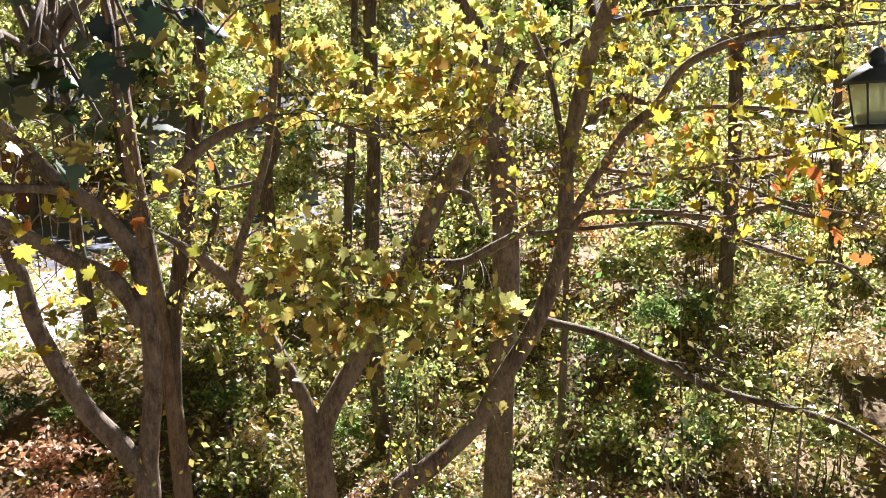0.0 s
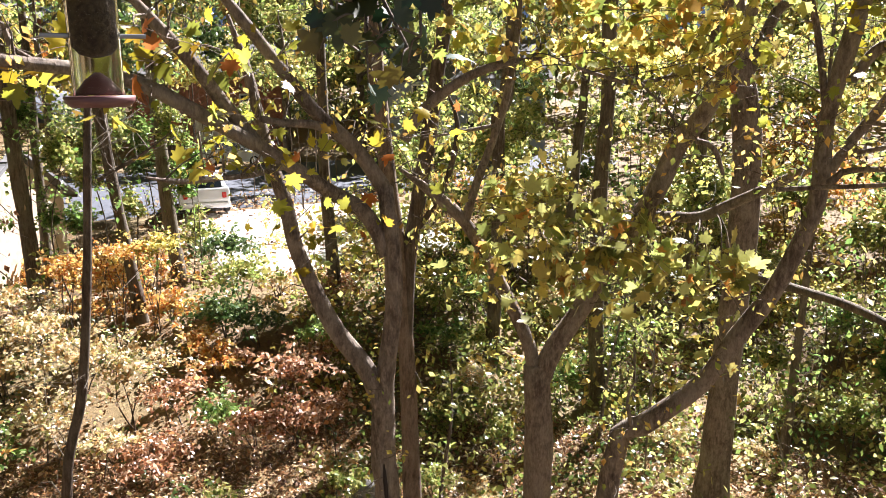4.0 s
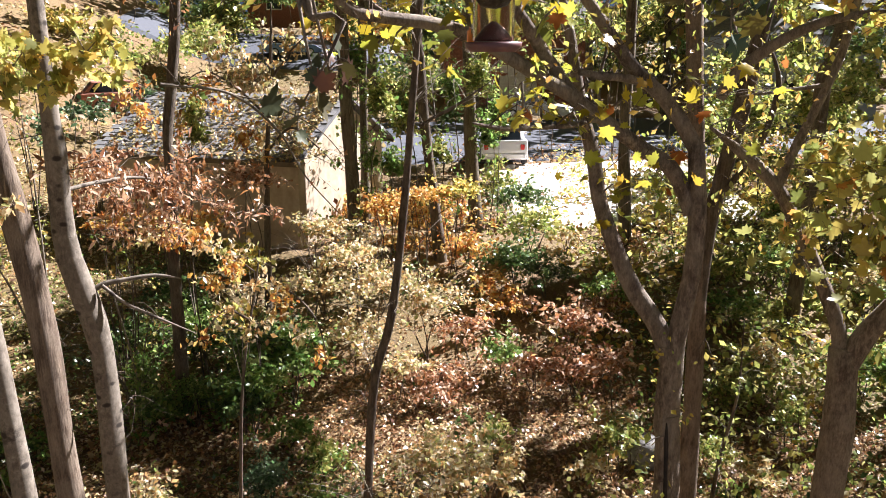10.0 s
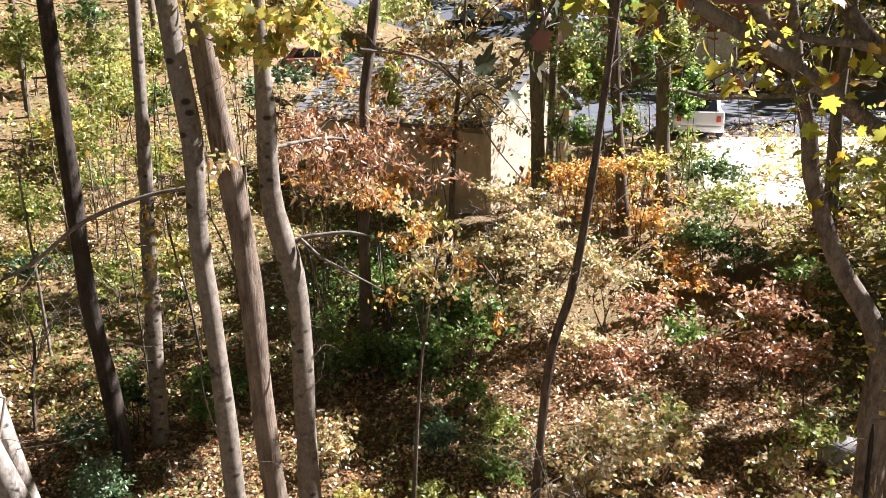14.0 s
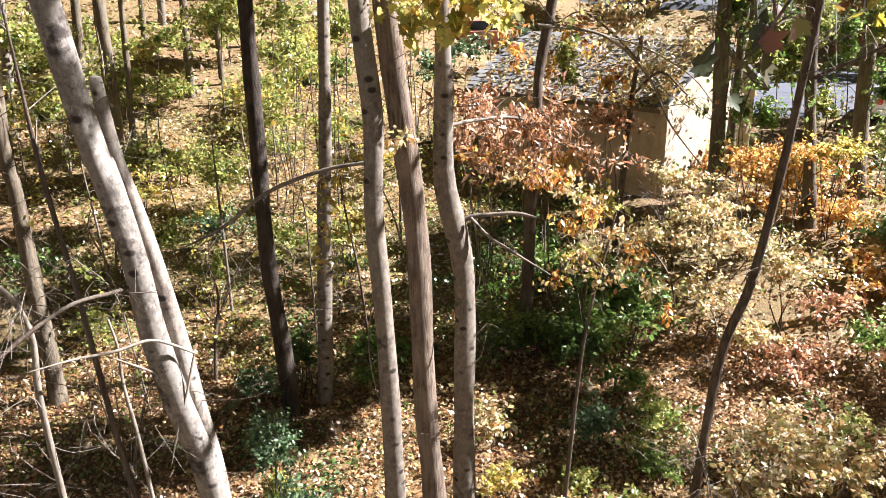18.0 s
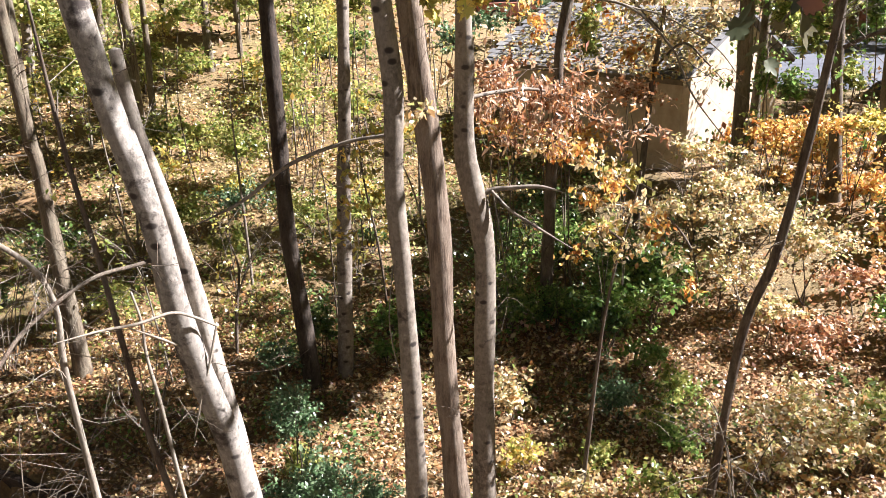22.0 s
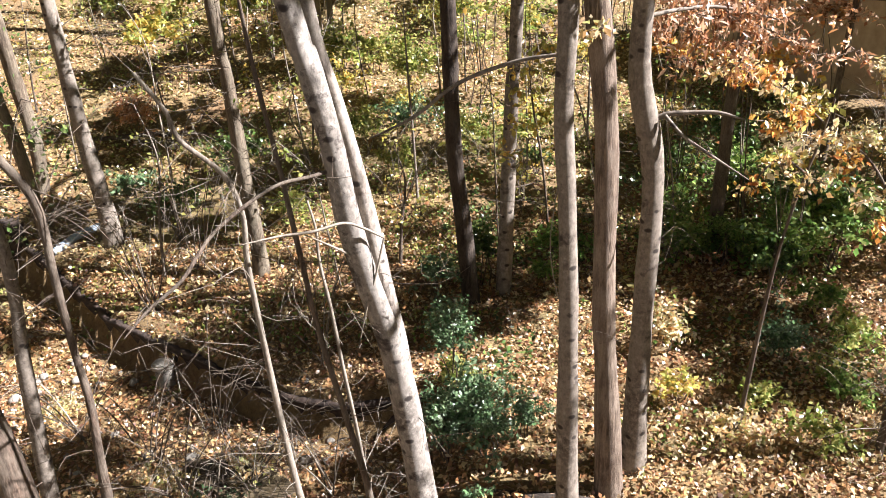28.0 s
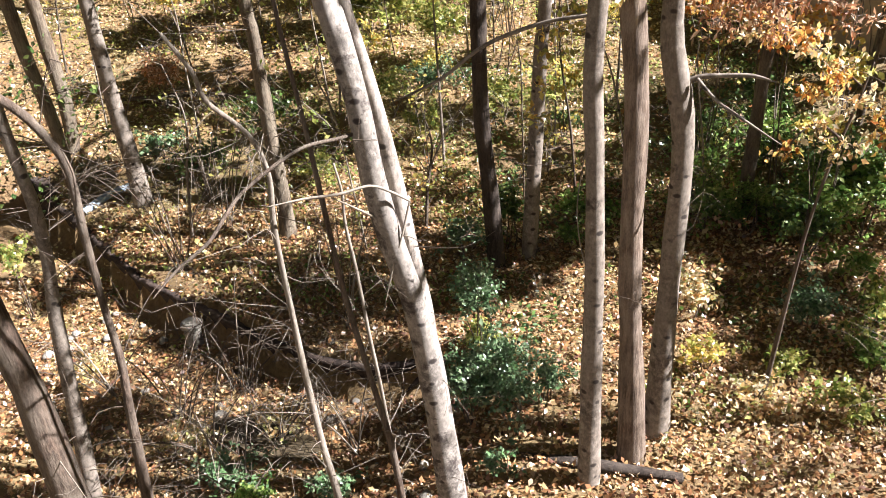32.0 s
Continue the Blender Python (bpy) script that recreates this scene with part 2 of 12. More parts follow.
leaf_dry = foliage("dry brown leaves", [(0.42, 0.21, 0.11), (0.54, 0.32, 0.19), (0.68, 0.47, 0.33), (0.28, 0.12, 0.065), (0.74, 0.56, 0.42), (0.56, 0.27, 0.11)], 0.5)
leaf_litter = foliage("fallen leaves", [(0.370, 0.200, 0.089), (0.220, 0.106, 0.055), (0.520, 0.330, 0.158), (0.130, 0.062, 0.040), (0.640, 0.501, 0.326), (0.410, 0.216, 0.093), (0.600, 0.450, 0.227), (0.260, 0.126, 0.059), (0.330, 0.176, 0.084)], 0.22)


leaf_far = foliage("far autumn woods", [(0.22, 0.25, 0.06), (0.32, 0.32, 0.09), (0.14, 0.18, 0.05), (0.42, 0.36, 0.11), (0.10, 0.14, 0.04), (0.40, 0.26, 0.09)], 0.4)
leaf_hill = foliage("pale tan and cream fallen leaves", [(0.44, 0.31, 0.14), (0.58, 0.46, 0.23), (0.30, 0.25, 0.09), (0.64, 0.54, 0.31), (0.42, 0.21, 0.08), (0.25, 0.14, 0.06), (0.48, 0.42, 0.18), (0.68, 0.58, 0.37), (0.40, 0.36, 0.14)], 0.25)


# ---- makers ----
def part(name, bm, material, parent, label=""):
    """Links a bmesh, or a mesh, as one part of a thing."""
    if isinstance(bm, bmesh.types.BMesh):
        me = bpy.data.meshes.new(name)
        bm.to_mesh(me)
        bm.free()
    else:
        me = bm
    if material and not me.materials:
        me.materials.append(material)
    ob = new(name, me)
    ob.parent = parent
    return tagged(ob, label)


def thing(name, place, label, category, group="", kind=""):
    ob = new(name)
    ob.location = place
    ob.empty_display_size = 0.2
    return tagged(ob, label, category, group, kind)


def mesh_of(name, verts, faces, smooth_faces=False):
    """A mesh from numpy arrays: n x 3 corners and m x k corner numbers."""
    me = bpy.data.meshes.new(name)
    k = faces.shape[1]
    me.vertices.add(len(verts))
    me.vertices.foreach_set("co", np.ascontiguousarray(verts, dtype=np.float32).ravel())
    me.loops.add(faces.size)
    me.loops.foreach_set("vertex_index", np.ascontiguousarray(faces, dtype=np.int32).ravel())
    me.polygons.add(len(faces))
    me.polygons.foreach_set("loop_start", np.arange(0, faces.size, k, dtype=np.int32))
    me.update(calc_edges=True)
    if smooth_faces:
        me.polygons.foreach_set("use_smooth", np.ones(len(faces), dtype=bool))
    return me


def curve_through(points, step):
    """A smooth line (Catmull-Rom) through points of any number of columns."""
    p = np.array(points, float)
    if len(p) == 2:
        p = np.array([p[0], (p[0] + p[1]) / 2, p[1]])
    p = np.vstack([2 * p[0] - p[1], p, 2 * p[-1] - p[-2]])
    p[:, 3] = np.maximum(p[:, 3], 0.002)
    out = []
    for a, b, c, d in zip(p, p[1:], p[2:], p[3:]):
        n = max(2, int(np.linalg.norm((c - b)[:3]) / step))
        for s in np.arange(n) / n:
            out.append(0.5 * (2 * b + (c - a) * s + (2 * a - 5 * b + 4 * c - d) * s * s + (3 * b - a - 3 * c + d) * s**3))
    out.append(p[-2])
    return np.array(out)


def tube(points, sides=8, step=0.12, lumps=0.10, seed=0):
    """Corners and four-sided faces of a tapering round limb; the points carry a radius as fourth number."""
    line = curve_through(points, step)
    c, r = line[:, :3], np.maximum(line[:, 3], 0.0015)
    rng = np.random.default_rng(seed)
    along = np.gradient(c, axis=0)
    along /= np.linalg.norm(along, axis=1)[:, None] + 1e-9
    side = np.cross(along[0], (0.3, 0.9, 0.1))
    rings = []
    ang = np.arange(sides) / sides * 2 * np.pi
    wob, amp = rng.uniform(0, 6.28, 3), lumps
    for i in range(len(c)):
        side = side - along[i] * (side @ along[i])
        side /= np.linalg.norm(side) + 1e-9
        other = np.cross(along[i], side)
        rr = r[i] * (1 + amp * (0.6 * np.sin(2 * ang + wob[0] + i * step * 1.3) + 0.4 * np.sin(3 * ang + wob[1] - i * step * 2.1) + 0.5 * np.sin(wob[2] + i * step * 5.0)))
        rings.append(c[i] + rr[:, None] * (np.cos(ang)[:, None] * side + np.sin(ang)[:, None] * other))
    verts = np.concatenate(rings + [c[-1:] + along[-1:] * r[-1] * 0.4])
    n = len(c)
    i, j = np.meshgrid(np.arange(n - 1), np.arange(sides), indexing="ij")
    a, b = i * sides + j, i * sides + (j + 1) % sides
    faces = np.stack([a, b, b + sides, a + sides], -1).reshape(-1, 4)
    j = np.arange(sides)
    tip = n * sides
    cap = np.stack([(n - 1) * sides + j, (n - 1) * sides + (j + 1) % sides, np.full(sides, tip), np.full(sides, tip)], -1)
    return verts, faces, cap


def joined(name, tubes, smooth_faces=True):
    vs, fs, n = [], [], 0
    for v, f, cap in tubes:
        tri = np.concatenate([f[:, [0, 1, 2]], f[:, [0, 2, 3]], cap[:, :3]])
        vs.append(v)
        fs.append(tri + n)
        n += len(v)
    return mesh_of(name, np.concatenate(vs), np.concatenate(fs), smooth_faces)


limb_count = 0
limb_points = {}


def tree(name, xy, label):
    return thing(name, (xy[0], xy[1], height(*xy)), label, "tree", "forest trees")


def limb(owner, name, material, points, sides=9):
    """A trunk or limb through places in the world, as a part of a tree."""
    global limb_count
    limb_count += 1
    base = np.array(owner.location)
    limb_points.setdefault(owner.name, []).extend(curve_through(points, 0.15)[:, :3].tolist())
    local = [(p[0] - base[0], p[1] - base[1], p[2] - base[2], p[3]) for p in points]
    biggest = max(p[3] for p in points)
    return part(name, joined(name, [tube(local, sides, max(0.05, biggest * 1.2), 0.07, limb_count)]), material, owner)


OVAL = (np.array([(0, 0, 0), (-0.30, 0.45, 0.07), (0, 0.5, 0), (0.30, 0.45, 0.07), (0, 1, -0.05)]),
        np.array([(0, 2, 1), (0, 3, 2), (1, 2, 4), (2, 3, 4)]))
SLIM = (np.array([(0, 0, 0), (-0.15, 0.45, 0.04), (0, 0.5, 0), (0.15, 0.45, 0.04), (0, 1, -0.10)]),
        np.array([(0, 2, 1), (0, 3, 2), (1, 2, 4), (2, 3, 4)]))


KITE = (np.array([(0, 0, 0), (-0.30, 0.5, 0.08), (0.30, 0.5, 0.08), (0, 1, 0)]), np.array([(0, 2, 1), (1, 2, 3)]))


def lobed():
    """A five-lobed maple leaf, one long."""
    half = [(0.0, 0.0), (0.12, -0.02), (0.30, -0.04), (0.27, 0.09), (0.50, 0.16), (0.36, 0.28), (0.60, 0.52), (0.40, 0.50), (0.36, 0.64), (0.17, 0.58), (0.15, 0.78), (0.0, 1.0)]
    outline = half + [(-x, y) for x, y in half[-2:0:-1]]
    pts = [(x, y, 0.10 * abs(x) - 0.08 * y * y) for x, y in outline] + [(0, 0.36, 0.0)]
    n = len(outline)
    return np.array(pts), np.array([(i, (i + 1) % n, n) for i in range(n)])


LOBED = lobed()


def turns(n, rng, lean=0.6):
    """n turns: a random heading, and a tilt that leaves most leaves lying more or less flat."""
    heading, tilt, roll = rng.uniform(0, 2 * np.pi, n), rng.normal(-0.15, 1.3 * lean, n), rng.normal(0, 1.3 * lean, n)
    ch, sh, ct, st, cr, sr = np.cos(heading), np.sin(heading), np.cos(tilt), np.sin(tilt), np.cos(roll), np.sin(roll)
    z, o = np.zeros(n), np.ones(n)
    rz = np.stack([ch, -sh, z, sh, ch, z, z, z, o], -1).reshape(n, 3, 3)
    rx = np.stack([o, z, z, z, ct, -st, z, st, ct], -1).reshape(n, 3, 3)
    ry = np.stack([cr, z, sr, z, o, z, -sr, z, cr], -1).reshape(n, 3, 3)
    return rz @ rx @ ry


def leaves(name, places, size, rng, shape=OVAL, lean=0.6, spread=0.3):
    """One mesh of many separate leaves."""
    n = len(places)
    sizes = size * np.clip(rng.normal(1, spread, n), 0.4, 1.8)
    v, f = shape
    verts = np.einsum("nij,kj->nki", turns(n, rng, lean), v) * sizes[:, None, None] + places[:, None, :]
    faces = f[None] + (np.arange(n) * len(v))[:, None, None]
    return mesh_of(name, verts.reshape(-1, 3), faces.reshape(-1, 3))


def sprays(count, per, radii, rng, low=-0.2, reach=(0.35, 1.0), droop=0.15):
    """Twigs that fan out from the middle of a bush, and places for leaves along them."""
    d = rng.normal(size=(count, 3))
    d /= np.linalg.norm(d, axis=1)[:, None]
    d[:, 2] = np.where(d[:, 2] < low, -d[:, 2], d[:, 2])
    lump = 0.80 + 0.38 * np.sin(d[:, 0] * 5.1 + rng.uniform(0, 6)) * np.sin(d[:, 1] * 4.3 + rng.uniform(0, 6)) + rng.normal(0, 0.1, count)
    ends = d * np.array(radii) * lump[:, None] * rng.uniform(0.45, 1.25, count)[:, None]
    starts = ends * rng.uniform(0.05, 0.35, count)[:, None]
    s = rng.uniform(reach[0], reach[1], (count, per)) ** 0.8
    pos = starts[:, None] + (ends - starts)[:, None] * s[..., None]
    pos[..., 2] -= droop * s**2 * np.linalg.norm(ends[:, :2], axis=1)[:, None]
    length = np.linalg.norm(ends, axis=1)
    pos += rng.normal(size=pos.shape) * (0.022 + 0.04 * length[:, None, None]) * (1.0, 1.0, 0.55)
    return starts, ends, pos.reshape(-1, 3)


def twig_lines(starts, ends, up, count, thick, droop):
    """Thin twigs from the middle of a bush to its rim."""
    out = []
    for k in range(min(count, len(ends))):
        a, b = starts[k] * 0.4 + up, ends[k] + up
        b[2] -= droop * np.linalg.norm(ends[k][:2])
        out.append(tube([(*a, thick), (*((a + b) / 2 + (0, 0, 0.06 * np.linalg.norm(b - a))), thick * 0.6), (*b, thick * 0.25)], 3, 0.4, 0.0, k))
    return out


def bush(name, x, y, radii, material, label, category="shrub", count=90, per=14, leaf=0.09, shape=OVAL, up=0.5, stems=3, seed=1, twig=None, lean=0.5, group="undergrowth", droop=0.15):
    """A shrub or small tree: one or more stems out of the ground, thin twigs, and leaves on many sprays."""
    rng = np.random.default_rng(seed)
    owner = thing(name, (x, y, height(x, y)), label, category, group)
    fine = 0.84 if math.hypot(x, y) < 22 else 1.0
    starts, ends, pos = sprays(count, int(per / fine ** 2), radii, rng, droop=droop)
    leaf *= fine
    mid = np.array([0, 0, up])
    thick = 0.007 + 0.008 * max(radii)
    for k in range(stems):
        e = ends[k] * 0.5 + mid
        foot = np.array([rng.normal(0, 0.08 * radii[0]), rng.normal(0, 0.08 * radii[0]), -0.08])
        way = (foot + e) / 2 + rng.normal(0, 0.06 + 0.03 * max(up, 0), 3) * (1, 1, 0)
        part("stem", joined("stem", [tube([(*foot, thick), (*way, thick * 0.8), (*e, thick * 0.4)], 5, 0.3, 0.05, k)]), twig or bark_brown, owner)
    tagged(part("twig", joined("twig", twig_lines(starts, ends, mid, max(6, count // 5), thick * 0.45, droop)), twig or bark_brown, owner), "fine twigs", kind="stuff")
    part("foliage", leaves("foliage", np.maximum(pos + mid, (-1e9, -1e9, 0.02)), leaf, rng, shape, lean), material, owner)
    return owner


def crown(owner, x, y, z, radii, material, count, per, leaf, seed):
    """A loose crown of leaves on twigs round a place over a tree's trunk."""
    rng = np.random.default_rng(seed)
    base = np.array(owner.location)
    starts, ends, pos = sprays(count, per, radii, rng, low=-1.0, droop=0.1)
    mid = np.array([x, y, z]) - base
    branch = part("branch", joined("branch", twig_lines(starts * 0.2, ends, mid, 14, 0.05, 0.1)), bark_brown, owner)
    part("crown", leaves("crown", pos + mid, leaf, rng, KITE, 0.7), material, owner)


leaf_shapes = []
for bend in range(4):
    v = LOBED[0].copy()
    v[:, 2] += (0.25 * (bend - 1.5)) * v[:, 1] ** 2 + (0.22 if bend % 2 else -0.12) * np.abs(v[:, 0]) - 0.1 * v[:, 0] * (bend - 1)
    leaf_shapes.append(v)


def leafy(owner, material, size, spots, each, spread, seed):
    """Single large leaves, each a part of its tree, in loose bunches at places in the world, on thin twigs."""
    rng = np.random.default_rng(seed)
    base = np.array(owner.location)
    meshes = []
    for v in leaf_shapes:
        me = mesh_of("leaf", v * size, LOBED[1])
        me.materials.append(material)
        meshes.append(me)
    lines = []
    known = np.array(limb_points[owner.name])
    for k, (x, y, z) in enumerate(spots):
        mid = np.array([x, y, z])
        gap = known - mid
        near = known[np.argmin((gap**2).sum(1) + 0.4 * np.abs(gap[:, 2]))]
        if np.linalg.norm(near - mid) < 2.5:
            knee = (near + mid) / 2 + (0, 0, 0.12) + rng.normal(0, 0.05, 3)
            lines.append(tube([(*(near - base), 0.009), (*(knee - base), 0.006), (*(mid - base), 0.003)], 4, 0.12, 0.05, k))
        for n in range(each):
            off = rng.normal(0, spread, 3) * (1, 1, 0.75)
            m = turns(1, rng, 0.75)[0]
            ob = new("leaf", meshes[int(rng.integers(4))])
            ob.parent = owner
            grow = float(np.clip(rng.normal(1, 0.25), 0.5, 1.5))
            ob.matrix_basis = Matrix.Translation(Vector(mid + off - base)) @ Matrix([list(r) for r in m]).to_4x4() @ Matrix.Scale(grow, 4)
            if n % 2 == 0:
                lines.append(tube([(*(mid - base), 0.003), (*(mid + off * 0.6 - base + (0, 0, 0.02)), 0.002), (*(mid + off - base), 0.0015)], 3, 0.3, 0.0, n))
    tagged(part("twig", joined("twig", lines), bark_maple, owner), "fine leaf twigs", kind="stuff")


def leaf_cloud(owner, place, radii, material, count, size, seed, shape=LOBED):
    """The smaller or farther leaves of a tree, joined."""
    rng = np.random.default_rng(seed)
    base = np.array(owner.location)
    mid = np.array(place) - base
    starts, ends, pos = sprays(max(6, count // 8), 8, radii, rng, low=-1.0, droop=0.1)
    tagged(part("twig", joined("twig", twig_lines(starts, ends, mid, max(6, count // 12), 0.006, 0.1)), bark_maple, owner), "fine twigs", kind="stuff")
    part("foliage", leaves("foliage", pos + mid, size, rng, shape, 0.8), material, owner)


def side_twigs(owner, count, reach, thick, seed, leaf=None, size=0.09, per=9, low=-9.0, material=None):
    """Fine side twigs that spring from a tree's trunk and limbs, bare or with a few leaves each."""
    rng = np.random.default_rng(seed)
    known = np.array(limb_points[owner.name])
    known = known[(known[:, 2] > low) & (np.linalg.norm(known - (0, 0, 6.5), axis=1) > 4.0)]
    base = np.array(owner.location)
    tubes, pos = [], []
    for k in range(count):
        p = known[int(rng.integers(len(known)))] - base
        a, long = rng.uniform(0, 6.28), reach * rng.uniform(0.35, 1.3)
        way = np.array([math.cos(a), math.sin(a), rng.uniform(-0.1, 0.8)])
        side = rng.normal(0, 0.16, 3) * long
        mid, end = p + way * long * 0.5 + side + (0, 0, 0.05 * long), p + way * long + (0, 0, -0.18 * long)
        tubes.append(tube([(*p, thick), (*mid, thick * 0.65), (*end, thick * 0.25)], 4, 0.18, 0.12, k))
        for _ in range(4):
            s = rng.uniform(0.35, 0.95)
            q = (p * (1 - s) + end * s) * 0.4 + 0.6 * (p * (1 - s) ** 2 + 2 * mid * s * (1 - s) + end * s * s)
            e = q + rng.normal(0, 0.22, 3) * long + way * long * 0.2
            tubes.append(tube([(*q, thick * 0.45), (*((q + e) / 2 + rng.normal(0, 0.03, 3) * long), thick * 0.3), (*e, thick * 0.16)], 3, 0.3, 0.0, k))
            if leaf:
                u = rng.uniform(0.2, 1.1, (per, 1))
                pos.append(q + (e - q) * u + rng.normal(0, 0.07, (per, 3)))
    tagged(part("twig", joined("twig", tubes), material or bark_brown, owner), "fine side twigs", kind="stuff")
    if leaf:
        part("foliage", leaves("foliage", np.concatenate(pos), size, rng, OVAL, 0.7), leaf, owner)

# ---- the ground ----
def ground_material():
    m, t, b, out = nodes_of("forest floor")
    big, fine = grain(t, 0.35, detail=3), grain(t, 18.0, detail=8, rough=0.75)
    leafy = ramp(t, fine, [(0.030, 0.017, 0.010), (0.095, 0.050, 0.024), (0.23, 0.130, 0.060), (0.40, 0.26, 0.13)])
    mossy = ramp(t, fine, [(0.024, 0.02, 0.01), (0.085, 0.066, 0.026), (0.22, 0.165, 0.065), (0.40, 0.31, 0.15)])
    t.links.new(mixed(t, ramp(t, big, [(0, 0, 0), (0.2, 0.2, 0.2), (0.9, 0.9, 0.9), (1, 1, 1)]), leafy, mossy), b.inputs["Base Color"])
    b.inputs["Roughness"].default_value = 0.9
    bump(t, b, fine, 0.8, 0.05)
    return m


def ground_sheet():
    """One sheet from under the camera to the horizon, finer ahead than behind."""
    az = np.radians(np.concatenate([np.arange(-80, 80, 0.8), np.arange(80, 280, 5.0)]))
    rad = [0.0]
    r = 0.6
    while r < 900:
        rad.append(r)
        r *= 1.018 if 5 < r < 16 else 1.03
    rad = np.array(rad[1:])
    verts = [(0.0, 0.0, height(0, 0))]
    for q in rad:
        for a in az:
            x, y = q * math.sin(a), q * math.cos(a)
            z = height(x, y)
            if q < 60 and not (-16 < x < -4.5 and bank_line(x) - 0.5 < y < bank_line(x) + 0.4):
                z += 0.05 * noise.noise((x * 1.7, y * 1.7, 0)) + 0.10 * noise.noise((x * 0.5, y * 0.5, 3))
            verts.append((x, y, z))
    n = len(az)
    i, j = np.meshgrid(np.arange(len(rad) - 1), np.arange(n), indexing="ij")
    a, b = 1 + i * n + j, 1 + i * n + (j + 1) % n
    faces = np.stack([a, a + n, b + n, b], -1).reshape(-1, 4)
    quad = np.concatenate([faces[:, [0, 1, 2]], faces[:, [0, 2, 3]], np.stack([np.zeros(n, int), 1 + np.arange(n), 1 + (np.arange(n) + 1) % n], -1)])
    return mesh_of("ground", np.array(verts), quad, True)


ground = part("ground", ground_sheet(), ground_material(), None)
tagged(ground, "valley floor and hillside covered with brown and orange fallen leaves", "ground", kind="structure")


def litter(name, count, r0, r1, a0, a1, size, seed, keep=lambda x, y: True, lift=0.02, material=leaf_litter):
    rng = np.random.default_rng(seed)
    a, q = np.radians(rng.uniform(a0, a1, count)), np.sqrt(rng.uniform(r0**2, r1**2, count))
    xs, ys = q * np.sin(a), q * np.cos(a)
    pts = np.array([(x, y, height(x, y) + lift + 0.05 * rng.random() + 0.05 * noise.noise((x * 1.7, y * 1.7, 0)) + 0.10 * noise.noise((x * 0.5, y * 0.5, 3))) for x, y in zip(xs, ys) if keep(x, y)])
    ob = part(name, leaves(name, pts, size, rng, KITE, 0.45), material, None)
    return tagged(ob, "thick layer of brown and orange fallen leaves", "leaf litter", kind="stuff")


litter("leaf_litter", 130000, 5.0, 15.0, -70, 70, 0.068, 5, lambda x, y: not (-15.2 < x < -5.2 and bank_line(x) - 0.22 < y < bank_line(x) + 0.03) and not (-7.6 < x < -6.0 and abs(y - creek_line(x)) < 0.22))
litter("leaf_litter", 9000, 0.4, 5.0, -88, 88, 0.07, 10)
litter("leaf_litter", 16000, 13.0, 30.0, -65, 70, 0.11, 6)
litter("leaf_litter", 50000, 11.5, 30.0, -65, -8, 0.092, 9, lambda x, y: noise.noise((x * 0.35, y * 0.35, 8)) > -0.25, material=leaf_hill)
litter("leaf_litter", 22000, 30.0, 60.0, -65, 5, 0.24, 7, material=leaf_hill)

litter("leaf_litter", 2600, 20.0, 37.0, 8, 26, 0.15, 8, lift=0.17)


def cover(name, material, count, r0, r1, a0, a1, size, seed, label, high=0.35, patch=0.0):
    """Low leafy plants that hide the soil, in patches."""
    rng = np.random.default_rng(seed)
    a, q = np.radians(rng.uniform(a0, a1, count)), np.sqrt(rng.uniform(r0**2, r1**2, count))
    xs, ys, u = q * np.sin(a), q * np.cos(a), rng.random(count)
    pts = [(x, y, height(x, y) + 0.03 + high * k * (0.6 + noise.noise((x * 0.9, y * 0.9, seed)))) for x, y, k in zip(xs, ys, u) if noise.noise((x * 0.55, y * 0.55, seed * 3.1)) > patch]
    ob = part(name, leaves(name, np.array(pts), size, rng, KITE, 0.5), material, None)
    return tagged(ob, label, "ground cover", kind="stuff")


cover("ivy", leaf_green, 16000, 7.5, 24.0, 20, 72, 0.10, 11, "low dark ivy over the slope", 0.4, 0.0)
cover("ivy", leaf_lime, 22000, 7.5, 26.0, 18, 72, 0.12, 12, "low yellow-green ground cover over the slope", 0.7, -0.1)
cover("ivy", leaf_yellow, 18000, 15.0, 32.0, 16, 75, 0.17, 16, "yellow weeds and seedlings under the trees", 1.3, -0.1)
cover("ivy", leaf_cream, 7000, 7.0, 18.0, 8, 60, 0.10, 13, "low pale sunlit leaves over the slope", 0.4, 0.2)
cover("ivy", leaf_lime, 16000, 11.0, 26.0, -60, -8, 0.075, 14, "low yellow-green ground cover on the hill", 0.3, 0.15)
cover("ivy", leaf_green, 9000, 9.0, 20.0, -32, 12, 0.09, 15, "low dark green ground cover by the hollow", 0.35, 0.05)
cover("ivy", leaf_cream, 5200, 7.2, 11.0, -24, 10, 0.06, 18, "small pale leaves of low plants among the fallen leaves", 0.22, -0.05)
cover("ivy", leaf_bright, 1500, 7.6, 11.5, -20, 14, 0.06, 19, "small green plants among the fallen leaves", 0.22, 0.1)
cover("ivy", leaf_bright, 9000, 10.5, 21.0, -50, -12, 0.07, 20, "small green plants and seedlings on the leafy hill", 0.35, 0.08)


